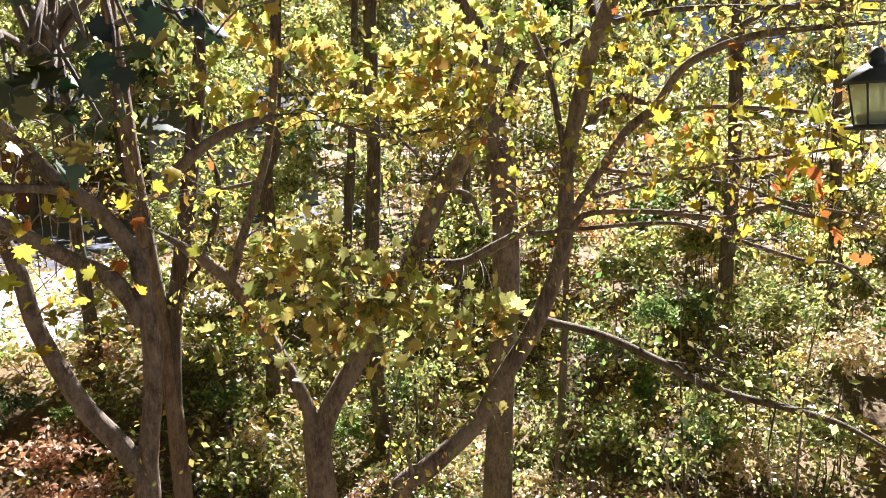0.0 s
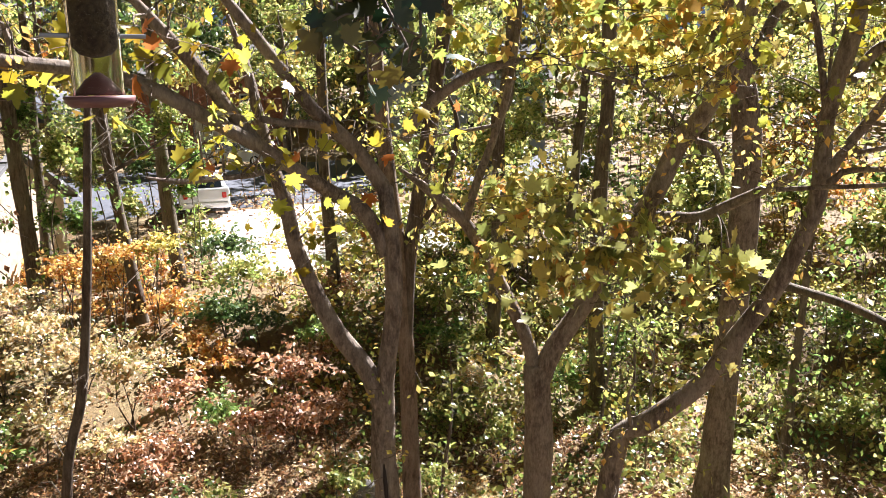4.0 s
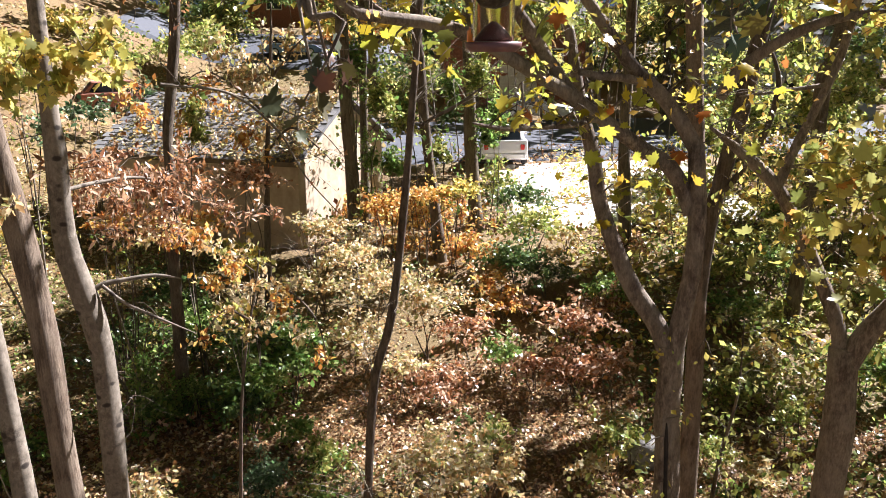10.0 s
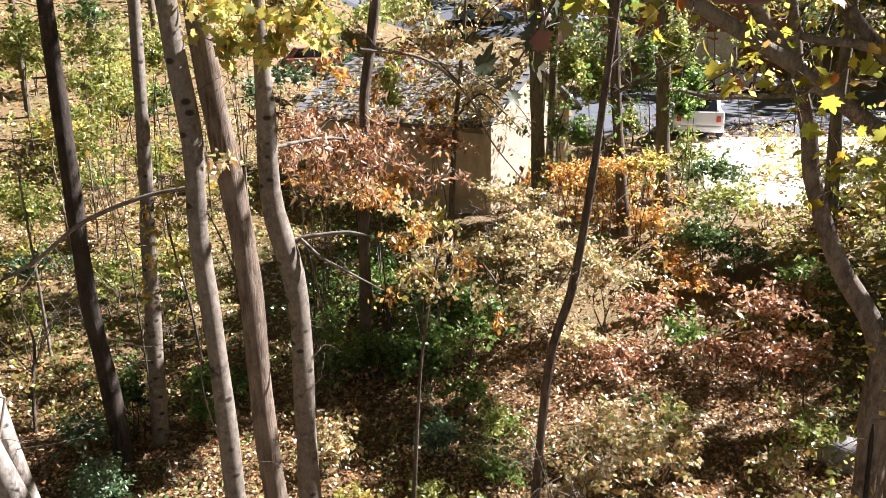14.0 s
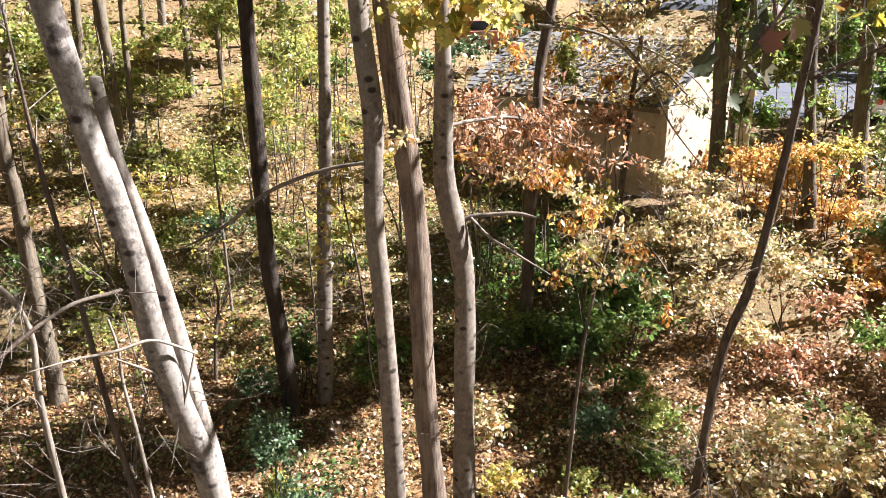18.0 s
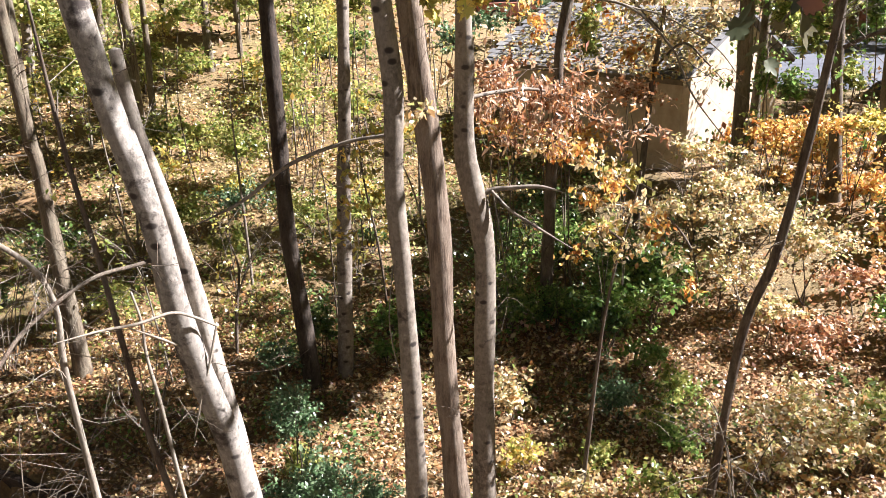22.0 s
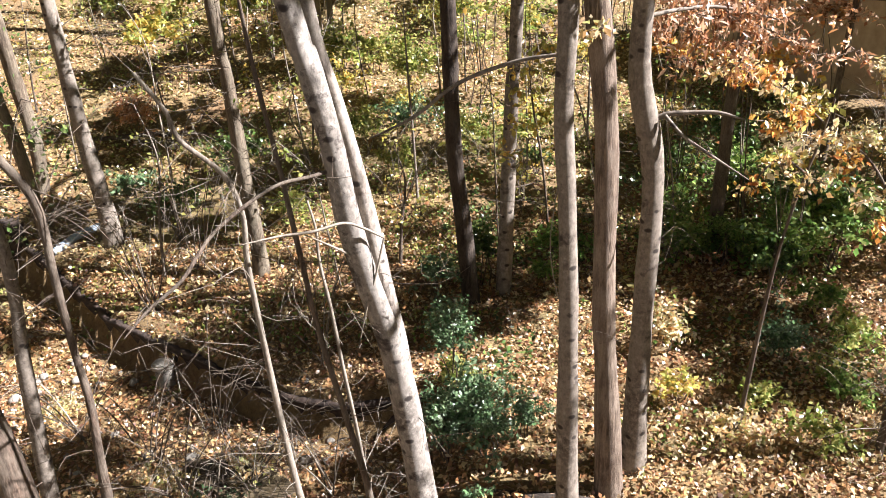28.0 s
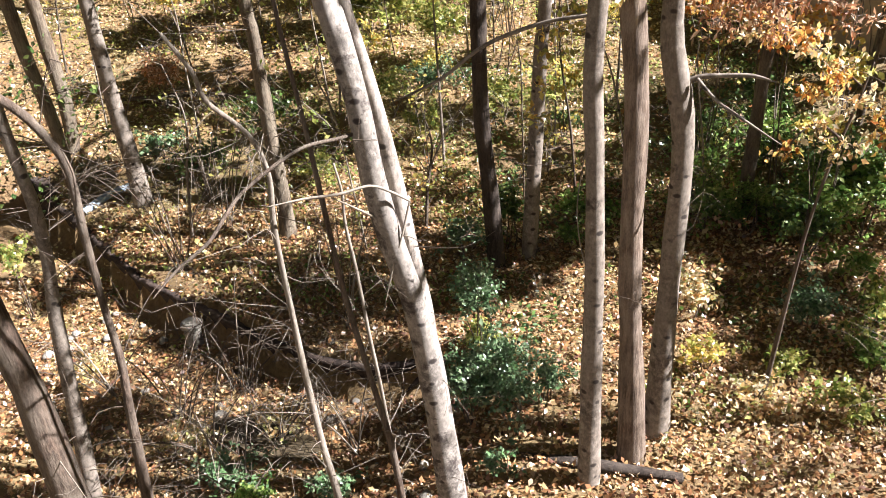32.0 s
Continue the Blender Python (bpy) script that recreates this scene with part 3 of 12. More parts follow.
def far_woods():
    """The woods beyond the last trees that can be told apart."""
    rng = np.random.default_rng(17)
    pts = []
    for k in range(620):
        a, q = math.radians(rng.uniform(-85, 85)), rng.uniform(48, 110)
        x, y = q * math.sin(a), q * math.cos(a)
        if -4 < math.degrees(a) < 24 and q < 75:
            continue
        n, r = 130, rng.uniform(2.0, 4.0)
        d = rng.normal(size=(n, 3))
        d /= np.linalg.norm(d, axis=1)[:, None] + 1e-6
        pts.append(np.array([x, y, height(x, y) + rng.uniform(1.0, 18.0)]) + d * r * rng.uniform(0.6, 1.0, (n, 1)) * (1, 1, 0.8))
    for k in range(260):
        a, q = math.radians(rng.uniform(-30, 40)), rng.uniform(78, 112)
        x, y = q * math.sin(a), q * math.cos(a)
        d = rng.normal(size=(130, 3))
        d /= np.linalg.norm(d, axis=1)[:, None] + 1e-6
        pts.append(np.array([x, y, height(x, y) + rng.uniform(2.0, 22.0)]) + d * rng.uniform(2.0, 4.5) * rng.uniform(0.6, 1.0, (130, 1)) * (1, 1, 0.8))
    pts = np.concatenate(pts)
    ob = part("far_woods", leaves("far_woods", pts, 0.75, rng, KITE, 0.8), leaf_far, None)
    return tagged(ob, "dense yellow-green autumn woods on the far slope", "woods", kind="stuff")


far_woods()


# ---- the undercut face of the far creek bank, its shade put into the soil colour ----
soil = plain("soil darkened for bank shade", [(0.014, 0.010, 0.008), (0.055, 0.036, 0.026)], 9.0, 0.9, ridge=0.8, distance=0.05)
bm = bmesh.new()
rows_of = []
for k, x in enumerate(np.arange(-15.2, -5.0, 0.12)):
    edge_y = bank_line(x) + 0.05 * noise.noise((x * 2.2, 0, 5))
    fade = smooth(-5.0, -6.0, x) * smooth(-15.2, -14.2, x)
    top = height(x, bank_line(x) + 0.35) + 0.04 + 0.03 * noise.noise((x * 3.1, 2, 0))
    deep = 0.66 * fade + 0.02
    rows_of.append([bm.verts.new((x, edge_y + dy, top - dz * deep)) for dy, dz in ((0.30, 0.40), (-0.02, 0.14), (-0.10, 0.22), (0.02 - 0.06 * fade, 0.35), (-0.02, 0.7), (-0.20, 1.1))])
for p, q in zip(rows_of, rows_of[1:]):
    for i in range(5):
        bm.faces.new((p[i], q[i], q[i + 1], p[i + 1]))
for face in bm.faces:
    face.smooth = True
tagged(part("creek_bank", bm, soil, None), "undercut soil bank along the creek, coloured dark for its shade", "bank", kind="structure")

# ---- trees ----
maple_a = tree("maple_tree", (2.66, 5.34), "twisted grey-brown maple with a split trunk and thin yellow leaves")
limb(maple_a, "trunk", bark_maple, [(2.66, 5.34, -0.25, 0.135), (2.58, 5.37, 3.12, 0.100), (2.55, 5.39, 3.62, 0.093), (2.56, 5.38, 4.05, 0.086), (2.58, 5.38, 4.29, 0.075), (2.65, 5.34, 4.83, 0.066), (2.66, 5.34, 5.27, 0.065), (2.62, 5.36, 5.78, 0.064)], sides=14)
limb(maple_a, "limb", bark_maple, [(2.62, 5.36, 5.76, 0.060), (2.50, 5.41, 5.97, 0.055), (2.37, 5.41, 6.12, 0.051), (2.09, 5.36, 6.36, 0.047), (1.81, 5.24, 6.67, 0.042), (1.58, 5.20, 6.95, 0.038), (1.36, 5.15, 7.20, 0.014)], sides=9)
limb(maple_a, "limb", bark_maple, [(2.56, 5.38, 4.05, 0.072), (2.46, 5.43, 4.38, 0.071), (2.26, 5.51, 4.70, 0.066), (2.12, 5.56, 5.02, 0.062), (2.00, 5.60, 5.37, 0.058), (1.95, 5.61, 5.67, 0.054), (1.86, 5.64, 6.00, 0.047), (1.80, 5.66, 6.32, 0.042), (1.74, 5.68, 6.64, 0.038), (1.64, 5.70, 6.99, 0.014)], sides=9)
limb(maple_a, "limb", bark_maple, [(2.61, 5.36, 5.27, 0.051), (2.57, 5.38, 5.42, 0.057), (2.42, 5.33, 5.63, 0.055), (2.20, 5.32, 5.77, 0.052), (1.87, 5.22, 5.99, 0.048), (1.66, 5.18, 6.14, 0.046), (1.41, 5.04, 6.42, 0.041), (1.21, 4.88, 6.65, 0.037), (0.98, 4.82, 6.90, 0.033), (0.82, 4.75, 7.07, 0.012)], sides=9)
limb(maple_a, "limb", bark_maple, [(1.65, 5.08, 6.13, 0.053), (1.33, 5.01, 6.31, 0.049), (0.97, 4.93, 6.51, 0.043), (0.68, 4.87, 6.60, 0.039), (0.43, 4.79, 6.63, 0.036), (0.20, 4.69, 6.67, 0.036), (0.05, 4.59, 6.78, 0.031), (-0.20, 4.48, 6.77, 0.023), (-0.46, 4.35, 6.78, 0.007)], sides=9)
limb(maple_a, "limb", bark_maple, [(1.84, 5.23, 5.99, 0.022), (1.57, 5.00, 5.97, 0.019), (1.32, 4.75, 5.99, 0.017), (1.04, 4.51, 6.01, 0.017), (0.83, 4.34, 6.06, 0.007)], sides=7)
limb(maple_a, "stub", bark_maple, [(2.22, 5.31, 6.21, 0.035), (2.00, 5.17, 6.26, 0.031), (1.78, 5.09, 6.28, 0.026), (1.65, 5.08, 6.31, 0.022)], sides=7)
limb(maple_a, "twig", bark_maple, [(0.43, 4.79, 6.63, 0.016), (0.29, 4.74, 6.73, 0.012), (0.27, 4.69, 6.83, 0.011), (0.11, 4.59, 6.86, 0.004)], sides=6)
limb(maple_a, "twig", bark_maple, [(1.87, 5.22, 5.99, 0.012), (1.87, 5.33, 6.22, 0.013), (1.95, 5.41, 6.52, 0.011), (1.95, 5.51, 6.90, 0.004)], sides=6)
split_wood = plain("dark split wood", [(0.012, 0.009, 0.007), (0.035, 0.025, 0.02)], 20.0, 0.9, ridge=0.3)
limb(maple_a, "trunk_split", split_wood, [(2.555, 5.285, 2.3, 0.020), (2.545, 5.285, 2.8, 0.024), (2.535, 5.290, 3.15, 0.022), (2.525, 5.305, 3.5, 0.018), (2.520, 5.315, 3.72, 0.005)], sides=6)
limb(maple_a, "bark_lip", bark_maple, [(2.585, 5.285, 2.3, 0.026), (2.578, 5.285, 2.8, 0.028), (2.566, 5.290, 3.2, 0.028), (2.560, 5.305, 3.55, 0.022), (2.545, 5.320, 3.80, 0.006)], sides=7)
limb(maple_a, "bark_lip", bark_maple, [(2.515, 5.300, 2.3, 0.026), (2.508, 5.300, 2.8, 0.028), (2.500, 5.305, 3.2, 0.026), (2.492, 5.320, 3.55, 0.020), (2.500, 5.330, 3.80, 0.006)], sides=7)
poplar_a = tree("poplar_tree", (4.12, 8.08), "straight brown-grey forest tree standing behind the split maple")
limb(poplar_a, "trunk", bark_poplar, [(4.12, 8.08, -0.25, 0.150), (4.10, 8.08, 1.35, 0.111), (4.08, 8.10, 3.06, 0.098), (4.03, 8.12, 4.50, 0.094), (3.92, 8.17, 5.60, 0.089), (3.85, 8.20, 6.52, 0.086), (3.81, 8.22, 7.23, 0.081), (3.67, 8.28, 10.23, 0.041)], sides=14)
limb(poplar_a, "limb", bark_brown, [(4.08, 8.09, 3.69, 0.080), (4.11, 8.08, 4.50, 0.088), (4.18, 8.05, 4.96, 0.087), (4.30, 7.99, 5.66, 0.087), (4.37, 7.95, 6.16, 0.086), (4.45, 7.90, 6.76, 0.081), (4.52, 7.87, 7.22, 0.076), (4.58, 7.84, 8.07, 0.025)], sides=9)
limb(poplar_a, "limb", bark_brown, [(4.15, 8.06, 4.83, 0.036), (4.47, 7.90, 5.35, 0.036), (4.62, 7.81, 6.03, 0.030), (4.50, 7.88, 6.52, 0.010)], sides=7)
maple_b = tree("maple_tree", (4.76, 6.54), "dark forked maple with low limbs and pale green leaves")
limb(maple_b, "trunk", bark_maple, [(4.76, 6.54, -0.25, 0.216), (4.80, 6.51, 2.03, 0.160), (4.82, 6.49, 2.83, 0.149), (4.81, 6.50, 3.20, 0.141), (4.79, 6.52, 3.66, 0.124)], sides=14)
limb(maple_b, "limb", bark_maple, [(4.78, 6.52, 3.45, 0.082), (4.73, 6.56, 3.87, 0.074), (4.54, 6.69, 4.39, 0.068), (4.29, 6.73, 4.87, 0.064), (4.06, 6.75, 5.23, 0.060), (3.75, 6.81, 5.51, 0.048), (3.44, 6.85, 5.75, 0.015)], sides=9)
limb(maple_b, "limb", bark_maple, [(4.09, 6.73, 5.23, 0.045), (4.18, 6.68, 5.56, 0.042), (4.30, 6.60, 5.94, 0.040), (4.42, 6.53, 6.36, 0.037), (4.49, 6.48, 6.81, 0.033), (4.52, 6.46, 7.11, 0.029), (4.55, 6.44, 7.50, 0.009)], sides=9)
limb(maple_b, "limb", bark_maple, [(4.82, 6.49, 3.51, 0.106), (4.93, 6.42, 3.83, 0.100), (5.16, 6.23, 4.32, 0.098), (5.36, 6.07, 4.85, 0.101), (5.56, 5.90, 5.20, 0.110), (5.71, 5.75, 5.63, 0.104), (5.80, 5.67, 5.94, 0.099), (5.80, 5.38, 6.21, 0.088), (5.85, 5.18, 6.63, 0.074), (5.88, 5.00, 7.02, 0.060), (5.87, 4.86, 7.39, 0.019)], sides=9)
limb(maple_b, "stub", bark_maple, [(5.79, 5.53, 5.98, 0.027), (5.94, 5.38, 5.91, 0.025), (6.01, 5.30, 5.66, 0.018)], sides=6)
limb(maple_b, "limb", bark_maple, [(5.62, 5.90, 5.22, 0.063), (5.79, 5.74, 5.23, 0.059), (5.92, 5.47, 5.25, 0.053), (6.04, 5.20, 5.40, 0.050), (6.10, 4.82, 5.60, 0.045), (6.12, 4.47, 5.80, 0.039), (6.11, 4.32, 6.00, 0.013)], sides=9)
limb(maple_b, "limb", bark_maple, [(3.49, 6.83, 6.00, 0.052), (3.60, 6.77, 6.21, 0.051), (3.74, 6.59, 6.41, 0.049), (3.94, 6.35, 6.59, 0.044), (4.14, 6.12, 6.68, 0.037), (4.35, 5.85, 6.72, 0.012)], sides=9)
limb(maple_b, "twig", bark_maple, [(4.29, 6.49, 6.13, 0.020), (3.97, 6.57, 6.08, 0.017), (3.60, 6.66, 6.03, 0.007)], sides=6)
limb(maple_b, "twig", bark_maple, [(5.80, 5.08, 6.67, 0.026), (5.27, 5.20, 6.56, 0.021), (4.89, 5.29, 6.50, 0.018), (4.49, 5.36, 6.59, 0.016), (4.22, 5.45, 6.70, 0.006)], sides=6)
limb(maple_b, "twig", bark_maple, [(4.92, 5.26, 6.51, 0.012), (5.12, 5.07, 6.23, 0.010), (5.18, 5.02, 6.07, 0.004)], sides=6)
maple_c = tree("maple_tree", (4.60, 5.59), "crooked maple leaning over the slope with long bare side branches")
limb(maple_c, "trunk", bark_maple, [(4.60, 5.59, -0.25, 0.132), (4.84, 5.38, 2.94, 0.098), (4.94, 5.30, 3.38, 0.100), (5.03, 5.22, 3.43, 0.095), (5.20, 5.05, 3.63, 0.085), (5.41, 4.85, 3.90, 0.080), (5.57, 4.67, 4.32, 0.079), (5.74, 4.48, 4.73, 0.073), (5.85, 4.34, 5.14, 0.072), (5.92, 4.24, 5.54, 0.072), (5.93, 4.23, 5.94, 0.067), (5.94, 4.22, 6.23, 0.059)], sides=14)
limb(maple_c, "limb", bark_maple, [(5.93, 4.22, 6.18, 0.059), (5.96, 4.18, 6.47, 0.067), (6.00, 4.13, 6.75, 0.075), (6.06, 4.06, 7.17, 0.075), (6.14, 3.94, 7.50, 0.072), (6.22, 3.81, 7.92, 0.027)], sides=9)
limb(maple_c, "limb", bark_maple, [(5.94, 4.22, 6.18, 0.032), (5.90, 4.27, 6.57, 0.030), (5.87, 4.31, 6.85, 0.028), (5.83, 4.36, 7.09, 0.026), (5.76, 4.45, 7.37, 0.024), (5.70, 4.52, 7.70, 0.009)], sides=7)
limb(maple_c, "limb", bark_maple, [(5.97, 4.18, 5.79, 0.044), (6.04, 4.08, 6.01, 0.044), (6.05, 3.89, 6.25, 0.043), (6.06, 3.70, 6.50, 0.040), (6.09, 3.46, 6.68, 0.038), (6.09, 3.26, 6.93, 0.035), (6.09, 3.03, 7.06, 0.033), (6.05, 2.67, 7.14, 0.027), (6.02, 2.22, 7.15, 0.021), (5.97, 1.76, 7.13, 0.007)], sides=9)
limb(maple_c, "limb", bark_maple, [(6.03, 4.10, 6.49, 0.036), (6.11, 3.98, 6.71, 0.043), (6.12, 3.79, 6.76, 0.043), (6.17, 3.51, 6.70, 0.017)], sides=8)
limb(maple_c, "limb", bark_maple, [(6.12, 3.21, 6.99, 0.026), (6.15, 2.93, 7.15, 0.024), (6.16, 2.68, 7.29, 0.022), (6.11, 2.27, 7.33, 0.019), (6.06, 1.80, 7.27, 0.007)], sides=7)
limb(maple_c, "limb", bark_maple, [(5.89, 4.12, 5.70, 0.035), (5.89, 3.94, 5.82, 0.025), (6.01, 3.40, 5.85, 0.022), (6.07, 2.86, 5.82, 0.022), (6.11, 2.53, 5.92, 0.021), (6.04, 2.18, 5.87, 0.016), (5.99, 1.71, 5.80, 0.005)], sides=7)
limb(maple_c, "limb", bark_maple, [(5.65, 4.42, 5.64, 0.020), (5.85, 4.00, 5.69, 0.019), (6.07, 3.29, 5.76, 0.017), (6.11, 2.78, 5.66, 0.016), (6.11, 2.28, 5.55, 0.014), (6.10, 2.01, 5.54, 0.012), (6.09, 1.72, 5.34, 0.004)], sides=7)
limb(maple_c, "limb", bark_maple, [(5.93, 4.07, 5.92, 0.023), (6.03, 3.73, 6.01, 0.017), (6.07, 3.29, 6.12, 0.017), (6.14, 2.95, 6.23, 0.017), (6.07, 2.37, 6.30, 0.012), (6.08, 1.76, 6.39, 0.005)], sides=7)
limb(maple_c, "twig", bark_maple, [(6.01, 3.94, 6.18, 0.018), (6.07, 3.49, 6.14, 0.015), (6.09, 2.83, 6.08, 0.013), (6.08, 2.36, 5.96, 0.012), (6.08, 1.74, 5.88, 0.004)], sides=6)
limb(maple_c, "limb", bark_maple, [(6.15, 3.55, 6.61, 0.019), (6.15, 3.15, 6.66, 0.019), (6.15, 2.70, 6.64, 0.016), (6.11, 2.28, 6.59, 0.014), (6.07, 1.77, 6.51, 0.005)], sides=7)
limb(maple_c, "limb", bark_maple, [(6.16, 3.90, 7.39, 0.028), (6.21, 3.44, 7.43, 0.025), (6.18, 2.86, 7.38, 0.022), (6.10, 2.30, 7.30, 0.018), (6.07, 1.79, 7.21, 0.006)], sides=7)
limb(maple_c, "twig", bark_maple, [(4.77, 5.05, 3.57, 0.021), (4.74, 5.07, 3.82, 0.014), (4.80, 5.02, 4.02, 0.004)], sides=6)
oak_a = tree("oak_tree", (9.20, 8.11), "thick straight oak trunk with grey-brown bark")
limb(oak_a, "trunk", bark_maple, [(9.20, 8.11, -0.25, 0.324), (9.23, 8.08, 0.78, 0.240), (9.29, 8.02, 2.47, 0.214), (9.36, 7.93, 4.25, 0.200), (9.35, 7.95, 5.79, 0.190), (9.24, 8.07, 6.79, 0.183), (9.11, 8.21, 7.93, 0.177), (9.04, 8.28, 8.41, 0.171), (8.61, 8.75, 13.41, 0.086)], sides=14)
limb(oak_a, "limb", bark_oak, [(9.11, 7.61, 3.86, 0.087), (9.02, 6.77, 3.86, 0.064), (8.94, 5.87, 3.83, 0.055), (8.83, 4.91, 3.66, 0.049), (8.75, 4.21, 3.51, 0.045), (8.70, 3.35, 3.49, 0.037), (8.58, 2.79, 3.49, 0.031), (8.45, 2.18, 3.35, 0.010)], sides=8)
limb(oak_a, "twig", bark_oak, [(8.83, 4.91, 3.70, 0.017), (8.78, 4.16, 3.72, 0.017), (8.70, 3.35, 3.52, 0.005)], sides=6)
limb(oak_a, "limb", bark_oak, [(9.33, 7.97, 6.62, 0.088), (9.45, 7.83, 7.11, 0.081), (9.58, 7.67, 7.51, 0.075), (9.54, 6.92, 7.67, 0.065), (9.39, 6.27, 7.89, 0.022)], sides=8)
oak_b = tree("oak_tree", (10.42, 12.27), "slender brown forest tree among yellow undergrowth")
limb(oak_b, "trunk", bark_oak, [(10.42, 12.27, -0.21, 0.166), (10.35, 12.33, 2.16, 0.159), (10.36, 12.32, 4.18, 0.150), (10.45, 12.25, 6.20, 0.144), (10.45, 12.24, 7.70, 0.136), (10.54, 12.17, 12.70, 0.068)], sides=14)
oak_c = tree("oak_tree", (12.74, 16.81), "thin dark forest tree in the undergrowth")
limb(oak_c, "trunk", bark_oak, [(12.74, 16.81, 0.42, 0.164), (12.82, 16.75, 1.50, 0.122), (13.02, 16.60, 3.58, 0.120), (13.09, 16.54, 5.14, 0.119), (13.21, 16.44, 6.37, 0.107), (13.51, 16.21, 12.37, 0.053)], sides=14)
oak_d = tree("oak_tree", (14.43, 14.22), "thin dark forest tree in the undergrowth")
limb(oak_d, "trunk", bark_oak, [(14.43, 14.22, 0.20, 0.148), (14.57, 14.08, 2.46, 0.109), (14.70, 13.94, 4.19, 0.102), (14.79, 13.84, 6.44, 0.101), (15.04, 13.59, 12.44, 0.051)], sides=14)
oak_e = tree("oak_tree", (16.42, 8.10), "forest tree with foliage round its foot")
limb(oak_e, "trunk", bark_oak, [(16.42, 8.10, 0.03, 0.223), (16.43, 8.07, 0.75, 0.165), (16.50, 7.94, 3.16, 0.155), (16.55, 7.84, 5.22, 0.148), (16.56, 7.82, 6.98, 0.142), (16.56, 7.81, 8.36, 0.133), (16.58, 7.78, 13.36, 0.066)], sides=14)
oak_f = tree("oak_tree", (21.08, 7.34), "slim forest tree behind pale green shrubs")
limb(oak_f, "trunk", bark_oak, [(21.08, 7.34, 0.37, 0.207), (21.08, 7.33, 1.07, 0.153), (21.08, 7.33, 3.67, 0.144), (21.06, 7.39, 6.04, 0.124), (21.05, 7.44, 13.04, 0.062)], sides=14)
oak_g = tree("oak_tree", (11.42, 8.58), "dark slim forest tree with vines")
limb(oak_g, "trunk", bark_oak, [(11.42, 8.58, -0.25, 0.111), (11.43, 8.56, 0.08, 0.083), (11.48, 8.50, 1.80, 0.075), (11.52, 8.45, 3.25, 0.057), (11.57, 8.37, 6.25, 0.028)], sides=14)
oak_h = tree("oak_tree", (9.24, 14.51), "forest tree with dark bark between yellow leaves")
limb(oak_h, "trunk", bark_oak, [(9.24, 14.51, 0.29, 0.171), (9.32, 14.46, 3.15, 0.127), (9.36, 14.43, 4.47, 0.135), (9.36, 14.44, 5.88, 0.144), (9.54, 14.32, 6.68, 0.144), (9.82, 14.14, 11.68, 0.072)], sides=14)
oak_i = tree("oak_tree", (14.17, 18.40), "thin dark forest tree in the undergrowth")
limb(oak_i, "trunk", bark_oak, [(14.17, 18.40, 0.55, 0.177), (14.26, 18.33, 2.65, 0.131), (14.33, 18.28, 3.96, 0.130), (14.49, 18.15, 5.57, 0.117), (14.88, 17.85, 12.57, 0.058)], sides=14)
oak_j = tree("oak_tree", (6.92, 17.85), "dark forest tree in deep shade")
limb(oak_j, "trunk", bark_oak, [(6.92, 17.85, 1.05, 0.156), (6.81, 17.89, 3.00, 0.142), (6.74, 17.92, 4.76, 0.129), (6.77, 17.90, 6.46, 0.118), (6.74, 17.92, 11.46, 0.059)], sides=14)
beech_a = tree("beech_tree", (-2.57, 6.40), "pale grey beech trunk with dark knots and a thin vine")
limb(beech_a, "trunk", bark_beech, [(-2.57, 6.40, -0.75, 0.133), (-2.61, 6.38, 1.99, 0.099), (-2.63, 6.37, 3.02, 0.093), (-2.66, 6.36, 3.81, 0.089), (-2.70, 6.34, 4.65, 0.088), (-2.68, 6.35, 5.43, 0.086), (-2.74, 6.33, 6.08, 0.085), (-2.77, 6.32, 6.52, 0.085), (-2.97, 6.23, 10.02, 0.068)], sides=14)
beech_b = tree("beech_tree", (-2.31, 7.02), "ridged grey-brown trunk between two smooth pale ones")
limb(beech_b, "trunk", bark_ridged, [(-2.31, 7.02, -0.25, 0.171), (-2.41, 6.99, 1.52, 0.127), (-2.46, 6.97, 2.21, 0.122), (-2.49, 6.96, 3.10, 0.116), (-2.51, 6.95, 4.04, 0.111), (-2.58, 6.93, 4.87, 0.113), (-2.66, 6.90, 5.55, 0.111), (-2.73, 6.87, 6.24, 0.110), (-3.00, 6.77, 9.74, 0.088)], sides=14)
beech_c = tree("beech_tree", (-2.22, 7.52), "pale crooked beech trunk lit along one edge")
limb(beech_c, "trunk", bark_beech, [(-2.22, 7.52, -0.25, 0.172), (-2.22, 7.52, 1.34, 0.128), (-2.22, 7.52, 2.46, 0.114), (-2.21, 7.52, 3.37, 0.109), (-2.25, 7.51, 3.93, 0.112), (-2.39, 7.47, 4.59, 0.110), (-2.41, 7.46, 5.04, 0.098), (-2.40, 7.47, 5.59, 0.092), (-2.41, 7.46, 6.22, 0.076), (-2.41, 7.46, 9.22, 0.053)], sides=14)
limb(beech_c, "limb", bark_beech, [(-2.22, 7.52, 4.27, 0.028), (-2.13, 7.55, 4.31, 0.028), (-1.96, 7.59, 4.33, 0.023), (-1.69, 7.66, 4.34, 0.021), (-1.46, 7.70, 4.29, 0.006)], sides=7)
limb(beech_c, "twig", bark_beech, [(-2.14, 7.49, 4.31, 0.018), (-1.93, 7.44, 4.14, 0.016), (-1.64, 7.41, 3.99, 0.014), (-1.30, 7.37, 3.83, 0.005)], sides=6)
